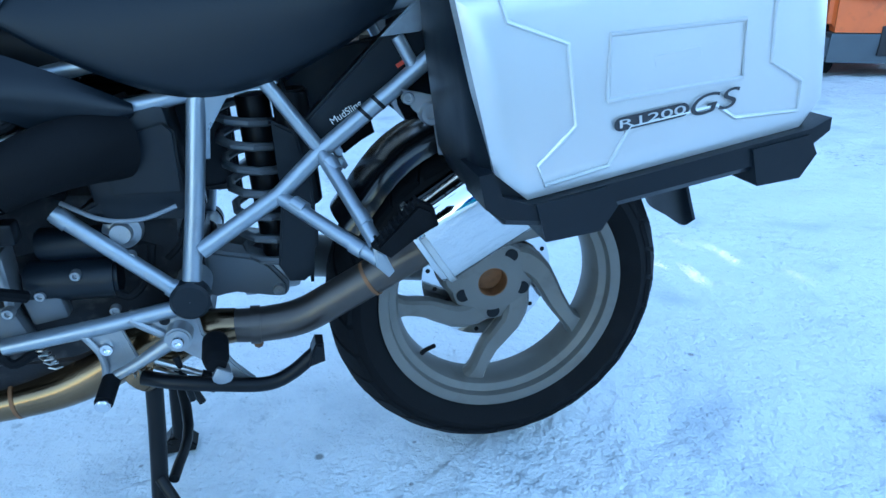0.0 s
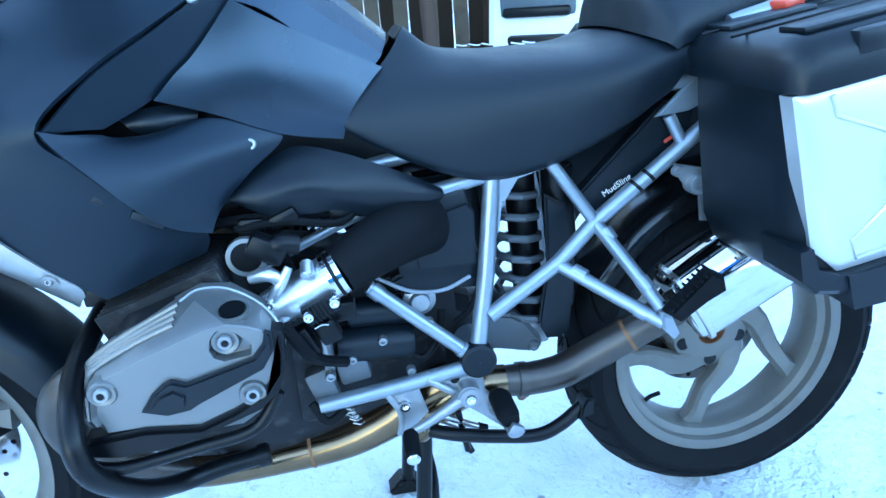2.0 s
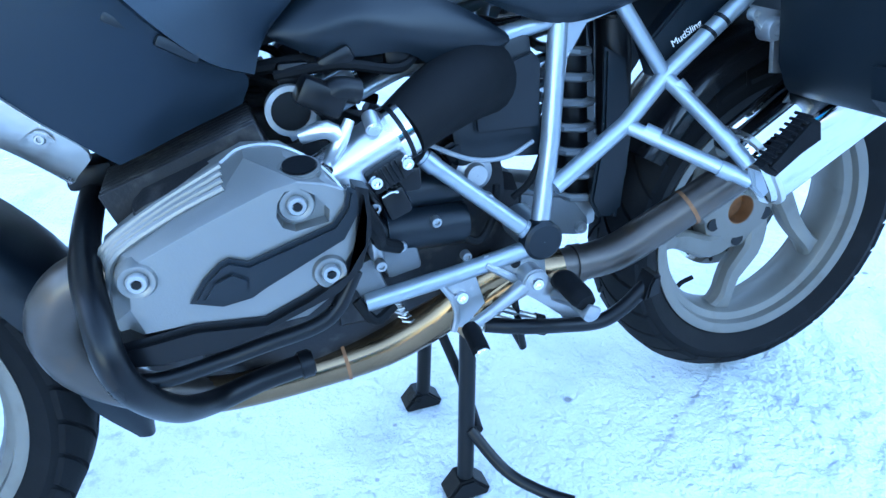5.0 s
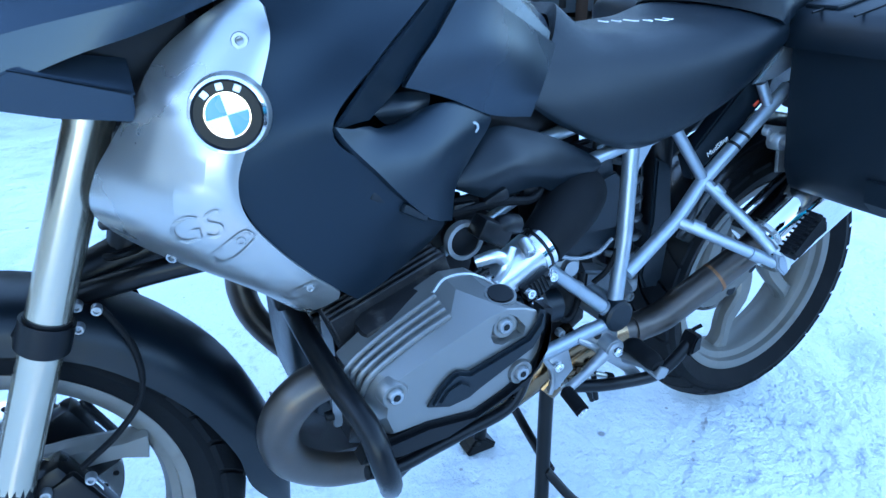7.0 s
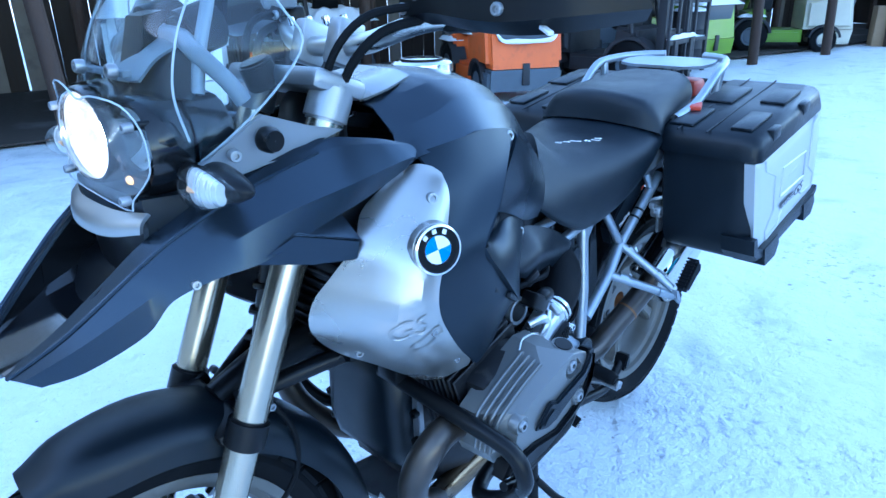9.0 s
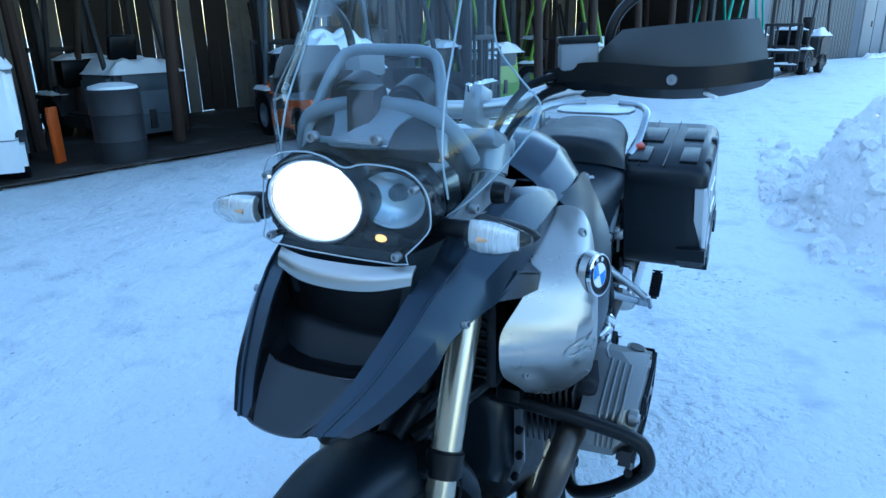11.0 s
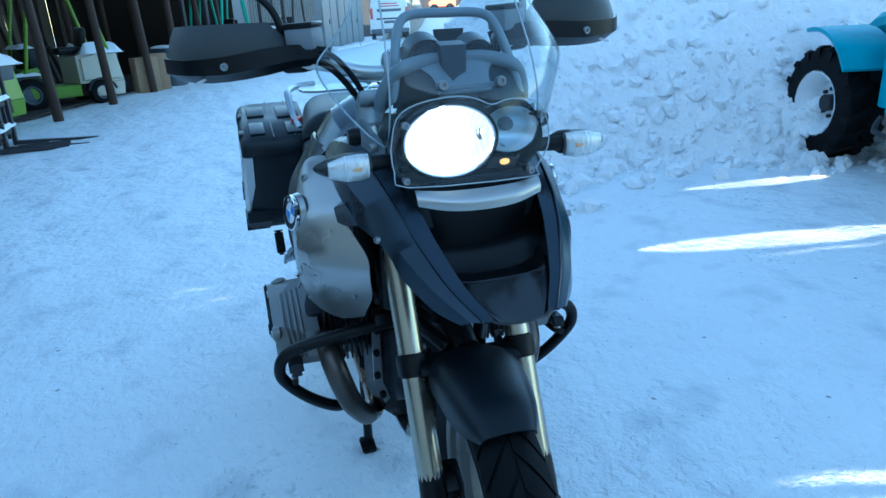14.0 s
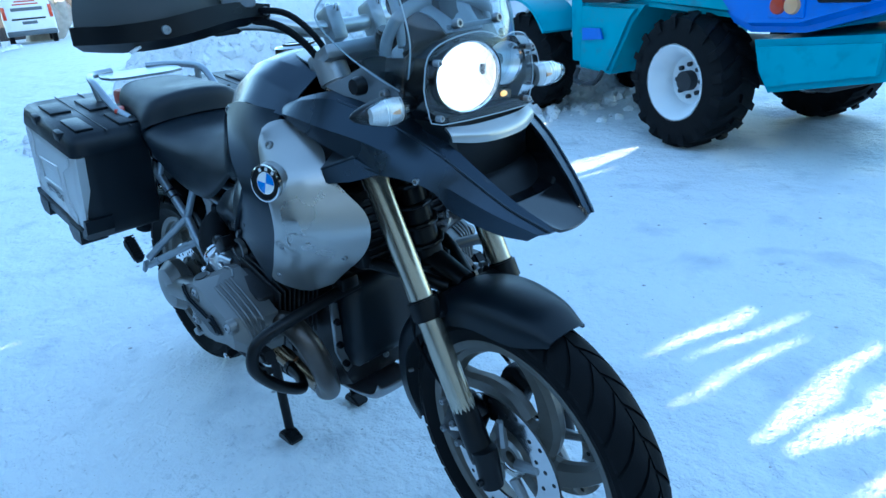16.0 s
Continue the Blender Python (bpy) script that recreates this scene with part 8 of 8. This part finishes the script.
for i in range(15):
    s = rnd.uniform(-12, 11)
    a = on_shed(s, rnd.uniform(3.6, 4.8), 0)
    b = a + sd * rnd.uniform(-0.8, 0.8) + sn * 0.25 + Vector((0, 0, rnd.uniform(1.8, 3.0)))
    tagged(part("leaning_pole", tube([a, b], rnd.uniform(0.025, 0.05), 8, 1), rnd.choice((POLE, IRON, WOOD)), None), "old pole leaning inside the shed", "pole", "poles leaning in the shed")


def drum(p, mat=GREYTRUCK):
    t = thing("steel_drum", "dark steel drum with snow on its lid", "drum", pose(p[0], p[1], fall(p[0], p[1])), group="drums by the shed")
    part("body", lathe([(0.001, 0), (0.28, 0), (0.285, 0.02), (0.28, 0.28), (0.29, 0.3), (0.28, 0.32), (0.28, 0.58), (0.29, 0.6), (0.28, 0.62), (0.28, 0.86), (0.29, 0.88), (0.27, 0.88), (0.001, 0.86)], (0, 0, 0), "Z", 28, closed=False), mat, t)
    part("snow_cap", lathe([(0.27, 0.86), (0.26, 0.91), (0.15, 0.94), (0.001, 0.95)], (0, 0, 0), "Z", 24, closed=False), CAPSNOW, t)


drum((15.6, 1.65, 0)), drum((16.2, 1.9, 0)), drum((9.6, 4.1, 0), IRON), drum((3.4, 6.2, 0), IRON)
for p, s, r in (((14.9, 1.95), (0.5, 0.4, 0.8), 10), ((14.5, 2.2), (0.4, 0.5, 0.75), 25), ((16.9, 1.5), (0.5, 0.5, 0.9), -8)):
    tagged(part("carton", box((p[0], p[1], s[2] / 2 + fall(p[0], p[1])), s, 0.01, (0, 0, r)), CARTON, None), "brown cardboard carton standing by the shed", "carton", "cartons by the shed")
# steel cage and bar stock before the shed
cage = thing("steel_rack", "dark welded steel rack with snow on its bars", "rack", pose(8.15, 3.75, fall(8.15, 3.75), 0, 0, -12))
for x in (0, 0.45, 0.9):
    for y in (0, 0.5):
        part("upright", box((x, y, 0.55), (0.05, 0.05, 1.1), 0.005), IRON, cage)
for z in (0.12, 0.5, 1.05):
    for y in (0, 0.5):
        part("bar", box((0.45, y, z), (0.95, 0.05, 0.05), 0.005), IRON, cage)
    snow_cap(cage, (0.45, 0.25, z + 0.03), (0.9, 0.5, 0.05), z)
for i in range(5):
    a = Vector((6.75 + 0.12 * i, 3.45 - 0.1 * i, 0.03 + fall(6.8, 3.0)))
    tagged(part("iron_bar", tube([a, a + Vector((0.12, -1.05 + 0.12 * i, 0.0))], 0.02, 8, 1), IRON, None), "rusty iron bar lying in the snow", "bar", "bars lying in the snow")
tagged(part("orange_board", box((3.1, 6.9, 0.35 + fall(3.1, 6.9)), (0.16, 0.05, 0.7), 0.01, (0, 0, 20)), ORANGE, None), "orange painted board standing by the shed", "board")

# fence, garage and van beyond
fence = thing("sheet_fence", "dark corrugated grey sheet fence behind the yard", "fence")
for i in range(54):
    p = Vector((24.0, -0.6, 0)).lerp(Vector((29.0, -3.55, 0)), i / 53)
    part("rib", box((p.x, p.y, 1.5), (0.062, 0.04, 3.0), 0.01, (0, 0, -31), 1), TIN if i % 2 else DULLGREY, fence)
garage = thing("garage_row", "row of pale grey steel garages with snow at their foot", "garage")
gw, gn = Vector((0.918, -0.395, 0)), Vector((0.395, 0.918, 0))
ga = math.degrees(math.atan2(gw.y, gw.x))
for i in range(3):
    p = Vector((30.35, -4.5, 0)) + gw * (2.76 * i)
    q = p + gn * 2.9
    part("garage_box", box((q.x, q.y, 2.1), (2.74, 5.5, 4.2), 0.03, (0, 0, ga)), PALEDOOR, garage)
    d = p + gn * 0.12
    part("garage_door", box((d.x, d.y, 1.45), (2.5, 0.1, 2.8), 0.01, (0, 0, ga)), PALEDOOR, garage)
    e = d - gn * 0.05
    part("door_seam", box((e.x, e.y, 1.45), (0.03, 0.03, 2.75), 0.005, (0, 0, ga), 1), IRON, garage)
    h = d - gn * 0.06 - gw * 0.3
    part("door_handle", box((h.x, h.y, 1.25), (0.06, 0.05, 0.22), 0.01, (0, 0, ga), 1), IRON, garage)
for i in range(9):
    p = Vector((29.0, -4.15, 0)) + gw * (1.0 * i) - gn * 0.25
    snow_cap(garage, (p.x, p.y, 0.02), (1.2, 0.5, 0.16), i)
BROWNWALL = mk("brown_boards", (0.055, 0.045, 0.042), 0.8, 0, 0.3, 2, 0.004, 12)
RUBBLE = mk("pale_rubble", (0.34, 0.31, 0.27), 0.9, 0, 0.35, 3, 0.01, 20)
barn = thing("board_building", "long dark brown board building beyond the yard", "building")
part("wall", box((52.0, -21.0, 3.0), (0.4, 24.0, 6.0), 0.02, (0, 0, 4)), BROWNWALL, barn)
part("roof", box((54.0, -21.0, 6.3), (5.0, 24.6, 0.2), 0.02, (0, -14, 4)), CAPSNOW, barn)
for i in range(24):
    part("board", box((51.75 + 0.07 * (i - 12), -9.6 - i, 3.0), (0.08, 0.42, 5.8), 0.01, (0, 0, 4), 1), BROWNWALL, barn)


def heap(name, c, s, seed, n, mat, label, category):
    """A low uneven mound as a noisy sheet."""
    rows = []
    for i in range(n):
        row = []
        for k in range(n):
            u, v = i / (n - 1) * 2 - 1, k / (n - 1) * 2 - 1
            e = max(0.0, 1 - (u * u + v * v)) ** 0.6
            w = Vector((u * 3 + seed, v * 3, seed))
            row.append((c[0] + u * s[0], c[1] + v * s[1], c[2] - 0.05 + s[2] * e * (0.8 + 0.4 * noise.noise(w) + 0.22 * noise.noise(w * 3.1))))
        rows.append(row)
    return tagged(part(name, surf(rows, 0.05, 1, 1), mat, None), label, category, kind="stuff")


heap("snow_bank", (43.5, -16.2, 0), (3.4, 4.8, 2.1), 3, 30, PILESNOW, "snow bank beyond the parked van", "snow bank")
heap("rubble_heap", (44.0, -11.6, 0), (1.6, 1.5, 3.3), 8, 22, RUBBLE, "heap of pale rubble beside the van", "rubble")
dig = thing("mini_loader", "small orange machine on the snow bank", "machine", pose(43.4, -13.9, 1.45, 0, 0, 70))
part("body", prism([(-0.9, -0.5, 0.3), (0.7, -0.5, 0.3), (0.9, -0.5, 0.6), (0.5, -0.5, 1.0), (-0.6, -0.5, 1.05), (-0.95, -0.5, 0.8)], (0, 1.0, 0), 0.06), ORANGE, dig, "orange bodywork")
part("bonnet", box((-0.2, 0, 1.2), (0.7, 0.7, 0.4), 0.12), WHITETRUCK, dig, "pale covered seat")
for x in (-0.55, 0.5):
    for y in (-0.5, 0.5):
        truck_wheel(dig, (x, y, 0.28), 0.28, 0.18, IRON)
van = thing("white_van", "white van parked at the yard's far end, seen from behind", "van", pose(39.0, -9.2, 0, 0, 0, -12) @ Matrix.Scale(1.25, 4))
part("body", skin([[Vector((x, y * w, z)) for y, z in ((-1, 0.35), (1, 0.35), (1, 1.1), (0.86, 1.95), (-0.86, 1.95), (-1, 1.1))] for x, w in ((0, 0.9), (0.06, 0.95), (2.6, 0.95), (4.0, 0.9))]), WHITETRUCK, van)
part("rear_door", prism([(-0.012, -0.78, 0.6), (-0.012, 0.78, 0.6), (-0.012, 0.78, 1.15), (-0.012, 0.68, 1.86), (-0.012, -0.68, 1.86), (-0.012, -0.78, 1.15)], (0.03, 0, 0), 0.02), WHITETRUCK, van)
part("door_recess", box((-0.02, 0, 1.0), (0.03, 1.25, 0.07), 0.01, (0, 0, 0), 1), PANE, van)
part("bumper", box((-0.05, 0, 0.45), (0.16, 1.85, 0.2), 0.05), GREYTRUCK, van)
part("plate_bar", box((-0.01, 0, 0.85), (0.03, 0.55, 0.12), 0.005), GREYTRUCK, van)
for z, w, h, mat in ((1.68, 0.75, 0.05, TAILRED), (1.57, 0.95, 0.05, TAILRED), (1.38, 1.15, 0.13, GREYTRUCK)):
    part("print_bar", box((-0.02, 0, z), (0.01, w, h), 0.002, (0, 0, 0), 1), mat, van)
for y in (-0.85, 0.85):
    part("tail_lamp", box((-0.02, y, 1.25), (0.06, 0.13, 0.5), 0.02), TAILRED, van)
    for x in (0.8, 3.2):
        truck_wheel(van, (x, y * 0.95, 0.32), 0.32, 0.2, IRON)

# wheel loader
lo = thing("wheel_loader", "teal and blue compact wheel loader with white rims", "wheel loader", pose(-0.05 + 0.02, -3.66 + 0.05, 0, 0, 0, math.degrees(math.atan2(-0.331, 0.944))))


def lug_tyre(c, r, w, steer=0):
    m = Matrix.Translation(c) @ Matrix.Rotation(radians(steer), 4, "Z")
    def T(bm):
        bm.transform(m)
        return bm
    wh = part("wheel_tyre", T(lathe([(r * 0.56, -w / 2), (r * 0.8, -w / 2), (r * 0.93, -w * 0.44), (r * 0.95, -w * 0.2), (r * 0.95, w * 0.2), (r * 0.93, w * 0.44), (r * 0.8, w / 2), (r * 0.56, w / 2)], (0, 0, 0), "Y", 48)), RUBBER, lo, "black tractor tyre with deep lugs")
    for i in range(17):
        for sg in (1, -1):
            a = 2 * math.pi * (i + (0.5 if sg > 0 else 0)) / 17
            rings = []
            for q in range(4):
                f = q / 3
                y = sg * w * (0.02 + 0.5 * f)
                a1 = a + 0.22 * f
                r1 = r * (1.0 if q < 3 else 0.95)
                rings.append([Vector((rr * math.cos(a1 + s), y, rr * math.sin(a1 + s))) for rr, s in ((r * 0.9 if q < 3 else r * 0.78, -0.075), (r1, -0.06), (r1, 0.06), (r * 0.9 if q < 3 else r * 0.78, 0.075))])
            part("lug", T(skin(rings)), RUBBER, wh)
    part("rim", T(lathe([(0.001, w * 0.0), (r * 0.18, w * 0.02), (r * 0.3, w * 0.0), (r * 0.36, w * 0.05), (r * 0.42, w * 0.3), (r * 0.54, w * 0.5), (r * 0.58, w * 0.5), (r * 0.58, -w * 0.5), (r * 0.5, -w * 0.5), (0.001, -w * 0.1)], (0, 0, 0), "Y", 40, closed=False)), WHITETRUCK, wh, "white painted steel rim")
    part("hub", T(rod((0, -0.02, 0), (0, w * 0.22, 0), r * 0.15, n=20)), IRON, wh)
    for i in range(8):
        a = 2 * math.pi * i / 8
        part("wheel_nut", T(rod((r * 0.24 * math.cos(a), 0, r * 0.24 * math.sin(a)), (r * 0.24 * math.cos(a), w * 0.1, r * 0.24 * math.sin(a)), r * 0.035, n=6)), IRON, wh)


WR = 0.455
for x, st in ((0.05, 0), (2.08, 8)):
    for y in (-0.0, -1.35):
        lug_tyre((x, y, WR), WR, 0.32, st)
part("front_fender", surf([[(2.12 + 0.58 * math.cos(radians(a)), y, 0.46 + 0.56 * math.sin(radians(a))) for a in (150, 130, 110, 92, 78)] for y in (0.2, 0.16, -0.05, -0.2)], 0.03), TEAL, lo, "teal wheel fender")
part("cab_post", box((1.36, -0.05, 1.25), (0.16, 0.14, 1.5), 0.02), TEAL, lo)
part("cab_post", box((1.36, -1.3, 1.25), (0.16, 0.14, 1.5), 0.02), TEAL, lo)
part("side_panel", prism([(1.36, 0.02, 0.45), (0.95, 0.02, 0.42), (0.82, 0.02, 0.62), (0.68, 0.02, 0.83), (0.55, 0.02, 0.95), (1.3, 0.02, 0.98)], (0, -1.4, 0), 0.03), TEAL, lo, "teal lower side panel")
part("panel_stripe", prism([(1.26, 0.03, 0.68), (0.98, 0.03, 0.70), (1.02, 0.03, 0.78), (1.26, 0.03, 0.78)], (0, 0.012, 0), 0.004), BLUE, lo)
part("hood", prism([(0.95, 0.0, 0.97), (-0.30, 0.02, 0.86), (-0.36, 0.02, 0.80), (-0.85, 0.02, 0.80), (-1.25, -0.1, 0.86), (-1.28, -0.1, 1.2), (-0.6, 0, 1.32), (0.95, 0, 1.32)], (0, -1.38, 0), 0.05, 0, 3), TEAL, lo, "teal engine hood")
part("hood_rear_cover", prism([(-0.15, 0.05, 0.98), (-0.28, 0.05, 0.84), (-0.42, 0.05, 0.785), (-0.80, 0.05, 0.79), (-1.32, 0.05, 0.92), (-1.34, 0.05, 1.22), (-0.15, 0.05, 1.22)], (0, -1.48, 0), 0.06, 0, 3), BLUE, lo, "blue rear engine cover")
part("rear_weight", prism([(-0.45, 0.03, 0.74), (-0.50, 0.03, 0.55), (-0.58, 0.03, 0.43), (-1.3, 0.03, 0.56), (-1.32, 0.03, 0.80)], (0, -1.44, 0), 0.04), TEAL, lo, "scratched teal counterweight")
part("lamp_recess", box((-0.71, 0.052, 0.95), (0.24, 0.02, 0.15), 0.03), BLUE, lo)
part("lamp_red", lathe([(0.001, 0.085), (0.045, 0.08), (0.055, 0.05)], (-0.66, 0, 0.945), "Y", 20, closed=False), TAILRED, lo, "round tail lamp")
part("lamp_orange", lathe([(0.001, 0.085), (0.045, 0.08), (0.055, 0.05)], (-0.755, 0, 0.945), "Y", 20, closed=False), AMBER, lo, "round orange lamp")
part("vent", box((-1.05, 0.05, 1.0), (0.3, 0.03, 0.09), 0.02), BLACK, lo)
part("vent", box((0.62, 0.02, 1.06), (0.13, 0.03, 0.13), 0.01), BLACK, lo)
part("cab_step", box((0.98, 0.02, 1.0), (0.5, 0.1, 0.05), 0.02), IRON, lo)
for i in range(4):
    part("mark_bar", box((0.40 - 0.09 * i, 0.012, 1.09), (0.055, 0.02, 0.06), 0.004, (0, 0, 0), 1), GREYTRUCK, lo)
part("underframe", box((0.6, -0.68, 0.52), (2.8, 0.8, 0.24), 0.05), IRON, lo)
part("axle", rod((0.05, -1.4, WR), (0.05, 0, WR), 0.1, n=16), IRON, lo)
part("axle", rod((2.08, -1.4, WR), (2.08, 0, WR), 0.1, n=16), IRON, lo)
part("cab", box((1.0, -0.68, 1.55), (1.1, 1.3, 0.5), 0.05), PANE, lo, "dark cab glass")
part("cab_step_bar", tube([(1.3, 0.05, 0.45), (1.25, 0.12, 0.36), (1.0, 0.12, 0.36), (0.97, 0.05, 0.45)], 0.02, 8, 2), IRON, lo)
for y in (-0.4, -1.0):
    part("lift_arm", tube([(1.4, y, 1.0), (2.2, y, 1.05), (3.0, y, 0.4)], 0.09, 8, 4), TEAL, lo)
part("bucket", prism([(2.9, 0.1, 0.02), (3.6, 0.1, 0.02), (3.3, 0.1, 0.2), (3.05, 0.1, 0.75), (2.85, 0.1, 0.7), (2.8, 0.1, 0.3)], (0, -1.6, 0), 0.02), TEAL, lo)
